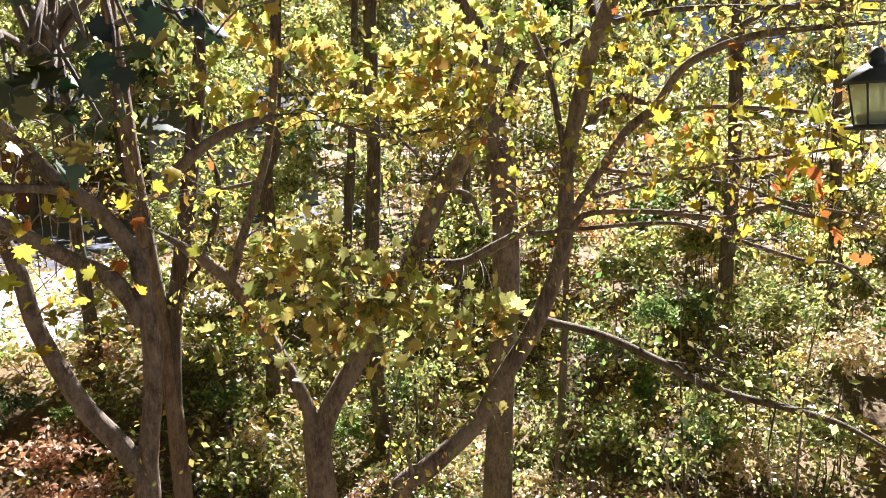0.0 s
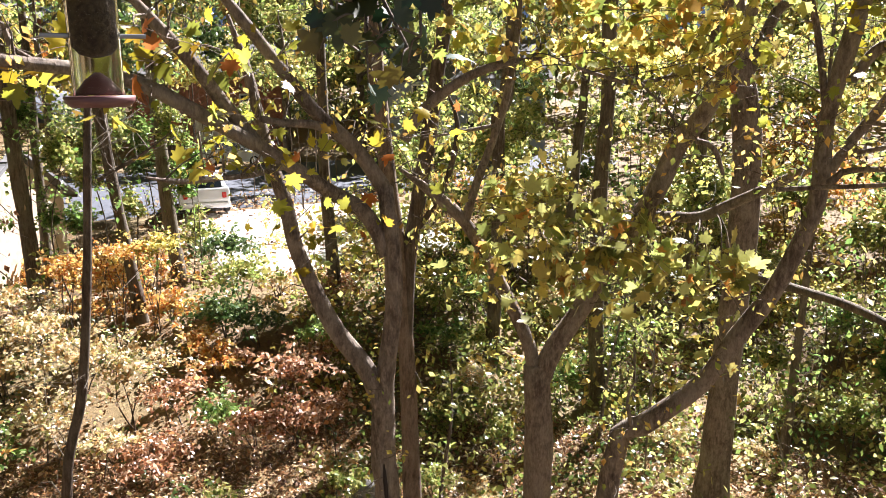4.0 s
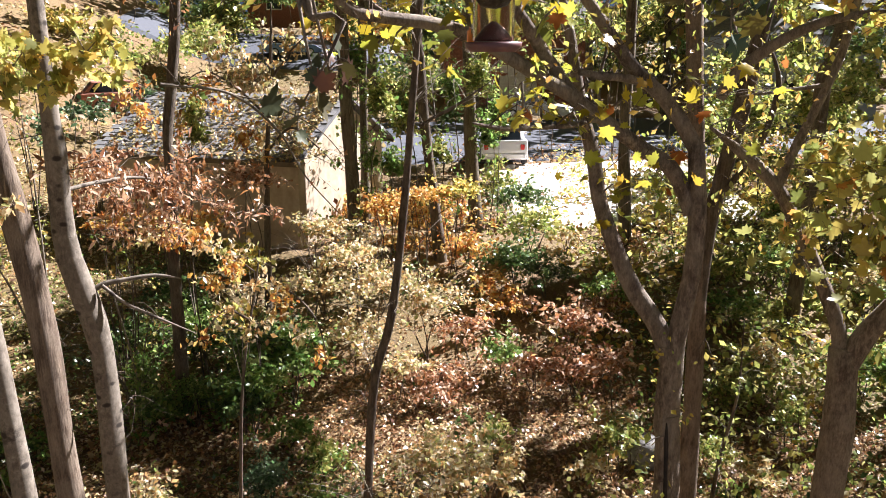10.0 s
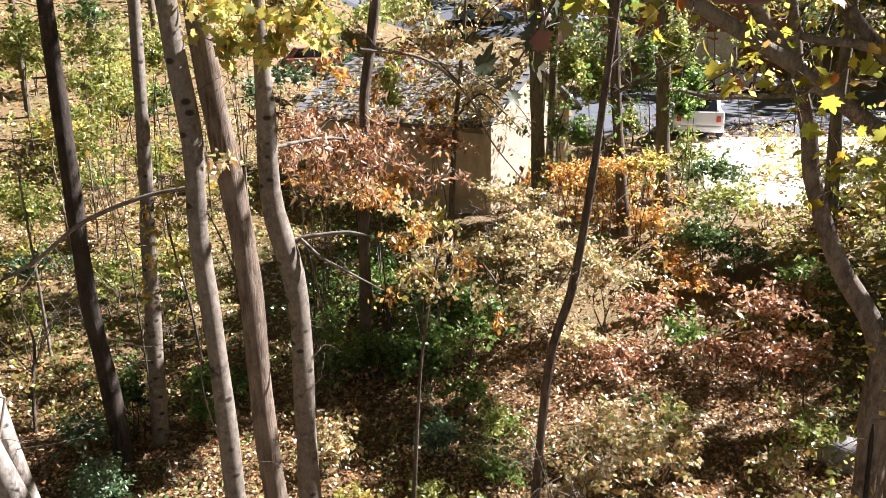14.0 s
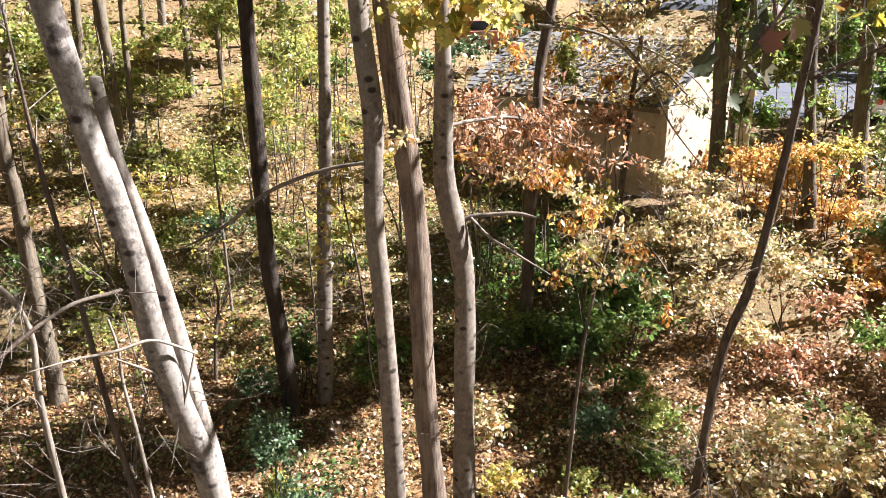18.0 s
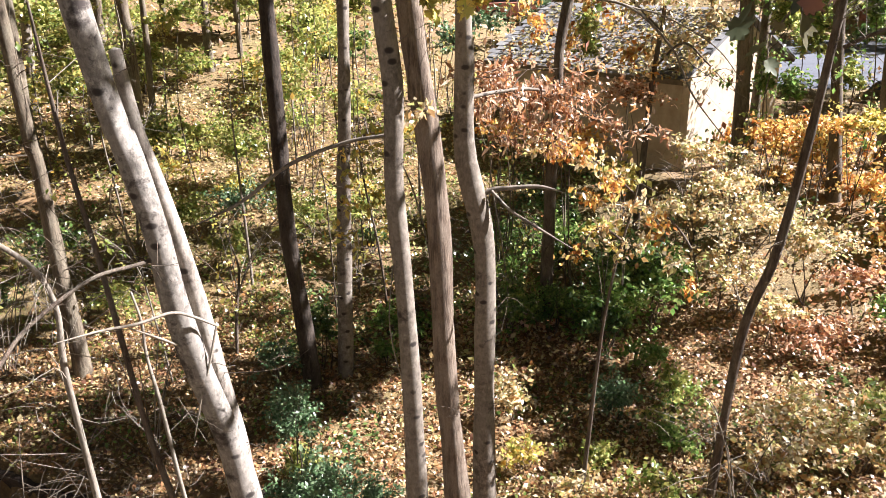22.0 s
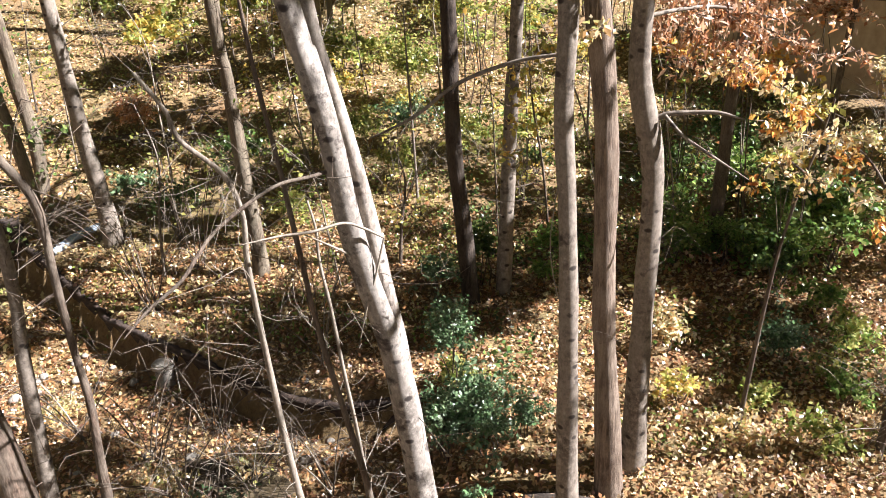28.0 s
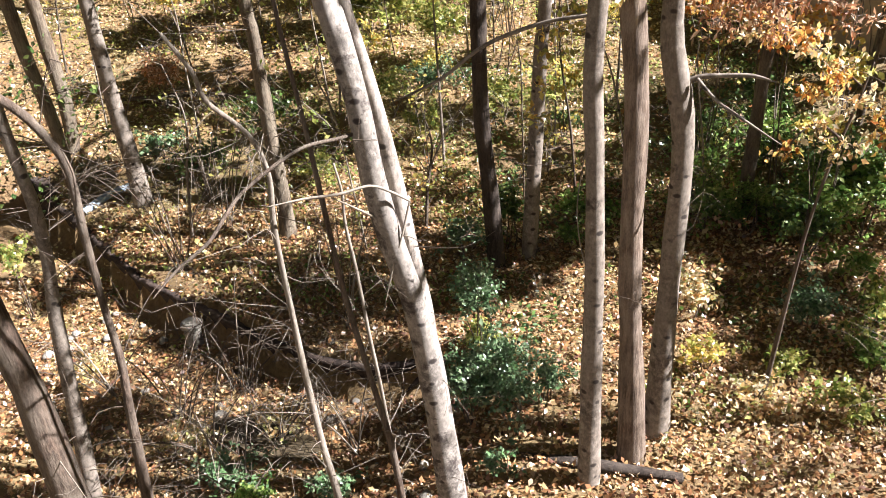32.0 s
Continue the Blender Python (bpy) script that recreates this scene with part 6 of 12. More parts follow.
bush("shrub", -12.47, 10.23, (0.84, 0.84, 0.48), leaf_green, "dark green leafy shrub on the slope", up=0.34, count=52, per=14, leaf=0.094, stems=3, seed=223, shape=KITE)
bush("shrub", -13.78, 10.09, (0.75, 0.75, 0.38), leaf_holly, "blue-green glossy evergreen shrub", up=0.27, count=37, per=14, leaf=0.094, stems=3, seed=224, shape=KITE)
bush("shrub", -10.18, 10.97, (0.67, 0.67, 0.56), leaf_lime, "yellow-green leafy shrub under the trees", up=0.39, count=49, per=14, leaf=0.094, stems=3, seed=225, shape=KITE)
bush("shrub", -10.70, 14.08, (0.77, 0.77, 0.77), leaf_lime, "yellow-green leafy shrub under the trees", up=0.60, count=66, per=14, leaf=0.102, stems=3, seed=227, shape=KITE)
bush("shrub", -11.26, 16.93, (1.02, 1.02, 1.17), leaf_lime, "yellow-green leafy shrub under the trees", up=0.90, count=108, per=14, leaf=0.113, stems=3, seed=229, shape=KITE)
bush("shrub", -6.87, 15.08, (0.48, 0.48, 0.85), leaf_yellow, "yellow autumn shrub with thin stems", up=1.08, count=39, per=14, leaf=0.110, stems=3, seed=230, shape=KITE)
bush("shrub", -13.78, 17.46, (1.11, 1.11, 0.95), leaf_lime, "yellow-green leafy shrub under the trees", up=0.71, count=80, per=14, leaf=0.123, stems=3, seed=232, shape=KITE)
bush("shrub", -15.49, 11.89, (0.70, 0.70, 0.85), leaf_dry, "dry brown leaves drooping from thin stems", up=0.63, count=95, per=14, leaf=0.085, stems=3, seed=234, shape=KITE)
bush("shrub", -6.53, 4.69, (0.51, 0.51, 0.40), leaf_holly, "blue-green glossy evergreen shrub", up=0.26, count=46, per=14, leaf=0.072, stems=3, seed=235)
bush("shrub", -5.30, 5.22, (0.42, 0.42, 0.32), leaf_holly, "blue-green glossy evergreen shrub", up=0.22, count=32, per=14, leaf=0.069, stems=3, seed=236)
bush("shrub", -6.06, 4.58, (0.43, 0.43, 0.28), leaf_bright, "bright green ferny shrub in the shade", up=0.22, count=27, per=14, leaf=0.071, stems=3, seed=237)
bush("shrub", -3.52, 5.99, (0.27, 0.27, 0.20), leaf_holly, "blue-green glossy evergreen shrub", up=0.16, count=19, per=14, leaf=0.058, stems=3, seed=238)
bush("shrub", -12.30, 5.85, (0.41, 0.41, 0.41), leaf_lime, "yellow-green leafy shrub under the trees", up=1.30, count=21, per=14, leaf=0.096, stems=3, seed=239, shape=KITE)
bush("shrub", -6.80, 5.77, (0.55, 0.55, 0.27), leaf_cream, "shrub with sunlit pale cream leaves", up=0.24, count=34, per=14, leaf=0.071, stems=3, seed=240)
bush("shrub", -9.90, 5.27, (0.55, 0.55, 0.36), leaf_cream, "shrub with sunlit pale cream leaves", up=0.30, count=51, per=14, leaf=0.067, stems=3, seed=241)
bush("shrub", -7.57, 4.99, (0.55, 0.55, 0.32), leaf_cream, "shrub with sunlit pale cream leaves", up=0.21, count=43, per=14, leaf=0.068, stems=3, seed=242)
bush("shrub", -13.09, 18.05, (1.11, 1.11, 0.80), leaf_lime, "yellow-green leafy shrub under the trees", up=0.60, count=44, per=14, leaf=0.128, stems=3, seed=243, shape=KITE)
bush("shrub", -11.24, 19.77, (1.14, 1.14, 0.81), leaf_lime, "yellow-green leafy shrub under the trees", up=0.60, count=47, per=14, leaf=0.125, stems=3, seed=244, shape=KITE)
bush("shrub", -10.73, 16.01, (0.84, 0.84, 0.63), leaf_yellow, "yellow autumn shrub with thin stems", up=0.47, count=27, per=14, leaf=0.124, stems=3, seed=246, shape=KITE)
bush("shrub", -13.04, 16.39, (0.90, 0.90, 0.60), leaf_yellow, "yellow autumn shrub with thin stems", up=0.45, count=27, per=14, leaf=0.128, stems=3, seed=248, shape=KITE)
bush("shrub", -7.95, 20.60, (0.95, 0.95, 0.63), leaf_yellow, "yellow autumn shrub with thin stems", up=0.47, count=30, per=14, leaf=0.127, stems=3, seed=249, shape=KITE)
bush("shrub", 16.24, 6.63, (1.37, 1.37, 1.12), leaf_lime, "yellow-green leafy shrub under the trees", up=2.43, count=130, per=14, leaf=0.117, stems=3, seed=251, shape=KITE)
bush("shrub", 15.21, 4.96, (1.03, 1.03, 0.92), leaf_cream, "shrub with sunlit pale cream leaves", up=2.16, count=103, per=14, leaf=0.103, stems=3, seed=252, shape=KITE)
bush("shrub", 14.63, 6.45, (0.93, 0.93, 0.93), leaf_lime, "yellow-green leafy shrub under the trees", up=1.46, count=82, per=14, leaf=0.109, stems=3, seed=253, shape=KITE)
bush("shrub", 13.78, 4.88, (1.18, 1.18, 0.75), leaf_lime, "yellow-green leafy shrub under the trees", up=1.21, count=97, per=14, leaf=0.103, stems=3, seed=254, shape=KITE)
bush("shrub", 13.16, 5.75, (0.97, 0.97, 0.64), leaf_cream, "shrub with sunlit pale cream leaves", up=0.66, count=68, per=14, leaf=0.103, stems=3, seed=255, shape=KITE)
bush("shrub", 18.11, 5.76, (0.94, 0.94, 0.94), leaf_lime, "yellow-green leafy shrub under the trees", up=2.58, count=75, per=14, leaf=0.116, stems=3, seed=256, shape=KITE)
bush("shrub", 13.77, 7.01, (0.80, 0.80, 0.80), leaf_bright, "bright green leafy shrub hung with trailing shoots", up=0.61, count=62, per=14, leaf=0.109, stems=3, seed=257, shape=KITE)
bush("shrub", 14.38, 8.59, (0.55, 0.55, 1.10), leaf_bright, "bright green ferny shrub in the shade", up=0.88, count=51, per=14, leaf=0.116, stems=3, seed=258, shape=KITE)
bush("shrub", 15.71, 10.62, (0.68, 0.68, 0.96), leaf_bright, "bright green ferny shrub in the shade", up=1.01, count=49, per=14, leaf=0.123, stems=3, seed=259, shape=KITE)
bush("shrub", 12.71, 8.18, (0.67, 0.67, 0.90), leaf_lime, "yellow-green leafy shrub under the trees", up=0.65, count=59, per=14, leaf=0.108, stems=3, seed=260, shape=KITE)
bush("shrub", 17.07, 9.94, (0.98, 0.98, 0.84), leaf_bright, "bright green ferny shrub in the shade", up=1.61, count=63, per=14, leaf=0.123, stems=3, seed=261, shape=KITE)
bush("shrub", 19.16, 12.25, (1.45, 1.45, 1.13), leaf_lime, "yellow-green leafy shrub under the trees", up=1.76, count=100, per=14, leaf=0.137, stems=3, seed=262, shape=KITE)
bush("shrub", 21.42, 11.27, (1.53, 1.53, 1.02), leaf_lime, "yellow-green leafy shrub under the trees", up=2.23, count=96, per=14, leaf=0.137, stems=3, seed=263, shape=KITE)
bush("shrub", 18.32, 9.28, (0.88, 0.88, 1.02), leaf_bright, "bright green leafy shrub hung with trailing shoots", up=1.41, count=68, per=14, leaf=0.123, stems=3, seed=264, shape=KITE)
bush("shrub", 13.33, 10.43, (0.50, 0.50, 0.99), leaf_lime, "yellow-green leafy shrub under the trees", up=0.73, count=48, per=14, leaf=0.108, stems=3, seed=265, shape=KITE)
bush("shrub", 11.50, 13.11, (0.64, 0.64, 0.77), leaf_bright, "bright green ferny shrub in the shade", up=0.57, count=50, per=14, leaf=0.106, stems=3, seed=266, shape=KITE)
bush("shrub", 9.50, 12.37, (0.70, 0.70, 0.70), leaf_bright, "bright green leafy shrub hung with trailing shoots", up=0.54, count=56, per=14, leaf=0.099, stems=3, seed=267, shape=KITE)
bush("shrub", 11.85, 15.39, (0.84, 0.84, 0.70), leaf_bright, "bright green ferny shrub in the shade", up=0.52, count=55, per=14, leaf=0.111, stems=3, seed=268, shape=KITE)
bush("shrub", 8.49, 14.46, (0.98, 0.98, 0.62), leaf_lime, "yellow-green leafy shrub under the trees", up=0.45, count=65, per=14, leaf=0.103, stems=3, seed=269, shape=KITE)
bush("shrub", 7.36, 12.83, (0.89, 0.89, 0.56), leaf_lime, "yellow-green leafy shrub under the trees", up=0.39, count=54, per=14, leaf=0.102, stems=3, seed=270, shape=KITE)
bush("shrub", 8.63, 16.31, (0.93, 0.93, 0.67), leaf_lime, "yellow-green leafy shrub under the trees", up=0.48, count=62, per=14, leaf=0.107, stems=3, seed=271, shape=KITE)
bush("shrub", 9.75, 14.90, (0.78, 0.78, 0.65), leaf_lime, "yellow-green leafy shrub under the trees", up=0.46, count=51, per=14, leaf=0.107, stems=3, seed=272, shape=KITE)
bush("shrub", 10.21, 10.09, (0.76, 0.76, 0.33), leaf_cream, "shrub with sunlit pale cream leaves", up=0.25, count=30, per=14, leaf=0.097, stems=3, seed=273, shape=KITE)
bush("shrub", 11.01, 8.73, (0.53, 0.53, 0.37), leaf_cream, "shrub with sunlit pale cream leaves", up=0.28, count=23, per=14, leaf=0.099, stems=3, seed=274, shape=KITE)
bush("shrub", 10.46, 11.43, (0.70, 0.70, 0.46), leaf_lime, "yellow-green leafy shrub under the trees", up=0.32, count=39, per=14, leaf=0.097, stems=3, seed=275, shape=KITE)
bush("shrub", 11.87, 12.41, (0.76, 0.76, 0.51), leaf_dry, "dry brown leaves drooping from thin stems", up=0.40, count=44, per=14, leaf=0.100, stems=3, seed=276, shape=KITE)
bush("shrub", 22.97, 7.69, (1.36, 1.36, 0.85), leaf_orange, "orange and rust autumn shrub", up=2.95, count=70, per=14, leaf=0.137, stems=3, seed=277, shape=KITE)
bush("shrub", 6.92, 12.23, (0.64, 0.64, 0.54), leaf_lime, "yellow-green leafy shrub under the trees", up=0.38, count=42, per=14, leaf=0.097, stems=3, seed=278, shape=KITE)
bush("shrub", 8.00, 13.28, (0.81, 0.81, 0.58), leaf_cream, "shrub with sunlit pale cream leaves", up=0.42, count=57, per=14, leaf=0.097, stems=3, seed=279, shape=KITE)
bush("shrub", 8.37, 14.94, (0.88, 0.88, 0.50), leaf_bright, "bright green leafy shrub hung with trailing shoots", up=0.35, count=48, per=14, leaf=0.103, stems=3, seed=280, shape=KITE)
bush("shrub", 9.79, 16.43, (1.25, 1.25, 0.56), leaf_lime, "yellow-green leafy shrub under the trees", up=0.40, count=62, per=14, leaf=0.114, stems=3, seed=281, shape=KITE)
bush("shrub", 5.74, 10.62, (0.57, 0.57, 0.38), leaf_lime, "yellow-green leafy shrub under the trees", up=0.27, count=31, per=14, leaf=0.090, stems=3, seed=282)
bush("shrub", 6.04, 9.88, (0.64, 0.64, 0.37), leaf_cream, "shrub with sunlit pale cream leaves", up=0.28, count=35, per=14, leaf=0.088, stems=3, seed=283)
bush("shrub", 7.30, 11.10, (0.51, 0.51, 0.61), leaf_lime, "yellow-green leafy shrub under the trees", up=0.48, count=40, per=14, leaf=0.095, stems=3, seed=284, shape=KITE)
bush("shrub", 4.51, 11.77, (0.59, 0.59, 0.39), leaf_cream, "shrub with sunlit pale cream leaves", up=0.28, count=30, per=14, leaf=0.095, stems=3, seed=285)
bush("shrub", 5.38, 15.07, (0.71, 0.71, 0.71), leaf_dry, "dry brown leaves drooping from thin stems", up=0.55, count=50, per=14, leaf=0.108, stems=3, seed=286, shape=KITE)
bush("shrub", 4.46, 13.45, (0.76, 0.76, 0.65), leaf_dry, "dry brown leaves drooping from thin stems", up=0.51, count=47, per=14, leaf=0.109, stems=3, seed=287, shape=KITE)
bush("shrub", 6.76, 17.70, (0.96, 0.96, 0.55), leaf_dry, "dry brown leaves drooping from thin stems", up=0.39, count=49, per=14, leaf=0.111, stems=3, seed=288, shape=KITE)
bush("shrub", 8.93, 20.71, (0.97, 0.97, 0.49), leaf_cream, "shrub with sunlit pale cream leaves", up=0.37, count=42, per=14, leaf=0.113, stems=3, seed=289, shape=KITE)
bush("shrub", -1.37, 14.14, (0.96, 0.96, 0.64), leaf_green, "dark green leafy shrub on the slope", up=1.19, count=59, per=14, leaf=0.110, stems=3, seed=290, shape=KITE)
bush("shrub", -1.46, 12.74, (0.79, 0.79, 0.59), leaf_bright, "bright green ferny shrub in the dark hollow", up=0.97, count=51, per=14, leaf=0.103, stems=3, seed=291)
bush("shrub", -1.49, 12.91, (0.57, 0.57, 0.67), leaf_yellow, "yellow autumn shrub with thin stems", up=2.98, count=28, per=14, leaf=0.123, stems=3, seed=292, shape=KITE)
bush("shrub", -1.60, 12.54, (0.38, 0.38, 0.47), leaf_yellow, "yellow autumn shrub with thin stems", up=2.24, count=13, per=14, leaf=0.123, stems=3, seed=293)
bush("small_tree", 12.23, 27.95, (1.22, 1.22, 1.25), leaf_lime, "yellow-green small tree in the sunlit woods", up=9.62, count=75, per=12, leaf=0.179, stems=1, seed=294, shape=KITE, category="tree")
bush("small_tree", 23.27, 23.65, (2.49, 2.49, 1.78), leaf_lime, "yellow-green small tree in the sunlit woods", up=8.30, count=216, per=12, leaf=0.179, stems=1, seed=295, shape=KITE, category="tree")
bush("small_tree", 26.81, 20.79, (2.13, 2.13, 2.43), leaf_lime, "yellow-green small tree in the sunlit woods", up=8.35, count=216, per=12, leaf=0.179, stems=1, seed=296, shape=KITE, category="tree")
bush("small_tree", 17.04, 38.13, (1.63, 1.63, 1.43), leaf_yellow, "yellow autumn tree in the sunlit woods", up=9.48, count=115, per=12, leaf=0.179, stems=1, seed=297, shape=KITE, category="tree")
bush("small_tree", 29.72, 19.43, (2.19, 2.19, 2.10), leaf_lime, "yellow-green small tree in the sunlit woods", up=7.61, count=216, per=12, leaf=0.179, stems=1, seed=298, shape=KITE, category="tree")
bush("small_tree", 22.47, 23.04, (1.75, 1.75, 1.44), leaf_orange, "orange autumn tree in the woods", up=6.06, count=124, per=12, leaf=0.179, stems=1, seed=299, shape=KITE, category="tree")
bush("small_tree", 29.86, 23.68, (2.41, 2.41, 1.97), leaf_green, "green small tree in the woods", up=8.22, count=216, per=12, leaf=0.179, stems=1, seed=300, shape=KITE, category="tree")
bush("small_tree", 13.91, 25.70, (1.99, 1.99, 2.13), leaf_lime, "yellow-green small tree in the sunlit woods", up=2.14, count=210, per=12, leaf=0.179, stems=1, seed=301, shape=KITE, category="tree")
bush("small_tree", 15.14, 9.00, (0.90, 0.90, 0.71), leaf_lime, "yellow-green small tree in the sunlit woods", up=3.65, count=47, per=12, leaf=0.146, stems=1, seed=302, shape=KITE, category="tree")
bush("small_tree", 25.59, 19.32, (2.25, 2.25, 1.97), leaf_orange, "orange autumn tree in the woods", up=1.37, count=216, per=12, leaf=0.179, stems=1, seed=303, shape=KITE, category="tree")
bush("small_tree", 22.67, 19.55, (1.36, 1.36, 1.59), leaf_lime, "yellow-green small tree in the sunlit woods", up=9.40, count=106, per=12, leaf=0.179, stems=1, seed=304, shape=KITE, category="tree")
bush("small_tree", 18.75, 30.22, (1.66, 1.66, 1.22), leaf_lime, "yellow-green small tree in the sunlit woods", up=8.28, count=100, per=12, leaf=0.179, stems=1, seed=305, shape=KITE, category="tree")
bush("small_tree", 8.47, 37.25, (2.30, 2.30, 2.42), leaf_lime, "yellow-green small tree in the sunlit woods", up=9.79, count=216, per=12, leaf=0.179, stems=1, seed=306, shape=KITE, category="tree")
bush("small_tree", 21.00, 24.83, (1.82, 1.82, 1.98), leaf_lime, "yellow-green small tree in the sunlit woods", up=8.74, count=177, per=12, leaf=0.179, stems=1, seed=307, shape=KITE, category="tree")
bush("small_tree", 19.69, 26.53, (1.59, 1.59, 1.31), leaf_lime, "yellow-green small tree in the sunlit woods", up=9.05, count=103, per=12, leaf=0.179, stems=1, seed=308, shape=KITE, category="tree")
bush("small_tree", 22.91, 11.67, (1.41, 1.41, 1.78), leaf_lime, "yellow-green small tree in the sunlit woods", up=3.70, count=187, per=12, leaf=0.146, stems=1, seed=309, shape=KITE, category="tree")
bush("small_tree", 14.70, 13.67, (1.29, 1.29, 1.52), leaf_lime, "yellow-green small tree in the sunlit woods", up=3.20, count=145, per=12, leaf=0.146, stems=1, seed=310, shape=KITE, category="tree")
bush("small_tree", 20.78, 16.05, (1.82, 1.82, 2.15), leaf_orange, "orange autumn tree in the woods", up=3.00, count=216, per=12, leaf=0.146, stems=1, seed=311, shape=KITE, category="tree")
bush("small_tree", 21.75, 37.81, (2.81, 2.81, 2.04), leaf_lime, "yellow-green small tree in the sunlit woods", up=7.39, count=216, per=12, leaf=0.179, stems=1, seed=312, shape=KITE, category="tree")
bush("small_tree", 20.48, 25.25, (1.26, 1.26, 1.57), leaf_yellow, "yellow autumn tree in the sunlit woods", up=6.09, count=97, per=12, leaf=0.179, stems=1, seed=313, shape=KITE, category="tree")
bush("small_tree", 31.89, 21.41, (1.70, 1.70, 1.56), leaf_lime, "yellow-green small tree in the sunlit woods", up=10.24, count=131, per=12, leaf=0.179, stems=1, seed=314, shape=KITE, category="tree")
bush("small_tree", 36.56, 20.08, (1.74, 1.74, 1.79), leaf_lime, "yellow-green small tree in the sunlit woods", up=4.39, count=153, per=12, leaf=0.179, stems=1, seed=315, shape=KITE, category="tree")
bush("small_tree", 12.17, 18.91, (1.52, 1.52, 1.85), leaf_lime, "yellow-green small tree in the sunlit woods", up=3.74, count=210, per=12, leaf=0.146, stems=1, seed=316, shape=KITE, category="tree")
bush("small_tree", 11.18, 31.07, (2.54, 2.54, 1.79), leaf_lime, "yellow-green small tree in the sunlit woods", up=9.47, count=216, per=12, leaf=0.179, stems=1, seed=317, shape=KITE, category="tree")
bush("small_tree", 16.57, 19.34, (1.49, 1.49, 1.41), leaf_lime, "yellow-green small tree in the sunlit woods", up=4.20, count=157, per=12, leaf=0.146, stems=1, seed=318, shape=KITE, category="tree")
bush("small_tree", 21.51, 21.70, (1.55, 1.55, 1.89), leaf_yellow, "yellow autumn tree in the sunlit woods", up=1.22, count=144, per=12, leaf=0.179, stems=1, seed=319, shape=KITE, category="tree")
bush("small_tree", 22.06, 11.39, (1.19, 1.19, 1.26), leaf_lime, "yellow-green small tree in the sunlit woods", up=4.98, count=112, per=12, leaf=0.146, stems=1, seed=320, shape=KITE, category="tree")
bush("small_tree", 30.39, 8.25, (2.19, 2.19, 1.76), leaf_yellow, "yellow autumn tree in the sunlit woods", up=6.77, count=190, per=12, leaf=0.179, stems=1, seed=321, shape=KITE, category="tree")
bush("small_tree", 37.05, 13.55, (2.86, 2.86, 2.13), leaf_lime, "yellow-green small tree in the sunlit woods", up=6.32, count=216, per=12, leaf=0.179, stems=1, seed=322, shape=KITE, category="tree")
bush("small_tree", 18.18, 13.90, (1.17, 1.17, 1.03), leaf_lime, "yellow-green small tree in the sunlit woods", up=2.86, count=90, per=12, leaf=0.146, stems=1, seed=323, shape=KITE, category="tree")
bush("small_tree", 8.11, 40.30, (2.92, 2.92, 3.71), leaf_lime, "yellow-green small tree in the sunlit woods", up=11.90, count=216, per=12, leaf=0.179, stems=1, seed=324, shape=KITE, category="tree")
bush("small_tree", 30.81, 8.28, (1.83, 1.83, 2.25), leaf_lime, "yellow-green small tree in the sunlit woods", up=9.29, count=202, per=12, leaf=0.179, stems=1, seed=325, shape=KITE, category="tree")
bush("small_tree", 18.43, 26.72, (1.53, 1.53, 1.40), leaf_green, "green small tree in the woods", up=4.60, count=105, per=12, leaf=0.179, stems=1, seed=326, shape=KITE, category="tree")
bush("small_tree", 36.94, 21.59, (2.31, 2.31, 2.17), leaf_yellow, "yellow autumn tree in the sunlit woods", up=4.13, count=216, per=12, leaf=0.179, stems=1, seed=327, shape=KITE, category="tree")
bush("small_tree", 17.42, 16.70, (1.51, 1.51, 1.20), leaf_yellow, "yellow autumn tree in the sunlit woods", up=3.34, count=135, per=12, leaf=0.146, stems=1, seed=328, shape=KITE, category="tree")
bush("small_tree", 27.76, 23.73, (2.31, 2.31, 2.28), leaf_lime, "yellow-green small tree in the sunlit woods", up=7.79, count=216, per=12, leaf=0.179, stems=1, seed=329, shape=KITE, category="tree")
bush("small_tree", 25.70, 21.89, (2.57, 2.57, 2.05), leaf_lime, "yellow-green small tree in the sunlit woods", up=10.68, count=216, per=12, leaf=0.179, stems=1, seed=330, shape=KITE, category="tree")
bush("small_tree", 23.70, 12.11, (1.29, 1.29, 1.31), leaf_yellow, "yellow autumn tree in the sunlit woods", up=4.15, count=126, per=12, leaf=0.146, stems=1, seed=331, shape=KITE, category="tree")
bush("small_tree", 9.79, 28.74, (1.51, 1.51, 1.85), leaf_lime, "yellow-green small tree in the sunlit woods", up=9.56, count=137, per=12, leaf=0.179, stems=1, seed=332, shape=KITE, category="tree")
bush("small_tree", 22.20, 17.09, (1.86, 1.86, 2.03), leaf_lime, "yellow-green small tree in the sunlit woods", up=4.77, count=216, per=12, leaf=0.146, stems=1, seed=333, shape=KITE, category="tree")
bush("small_tree", 28.32, 8.46, (1.56, 1.56, 1.09), leaf_yellow, "yellow autumn tree in the sunlit woods", up=1.80, count=83, per=12, leaf=0.179, stems=1, seed=334, shape=KITE, category="tree")
bush("small_tree", 39.05, 15.42, (2.41, 2.41, 1.79), leaf_lime, "yellow-green small tree in the sunlit woods", up=9.21, count=213, per=12, leaf=0.179, stems=1, seed=335, shape=KITE, category="tree")
bush("small_tree", 24.60, 24.98, (1.93, 1.93, 1.38), leaf_lime, "yellow-green small tree in the sunlit woods", up=8.01, count=131, per=12, leaf=0.179, stems=1, seed=336, shape=KITE, category="tree")
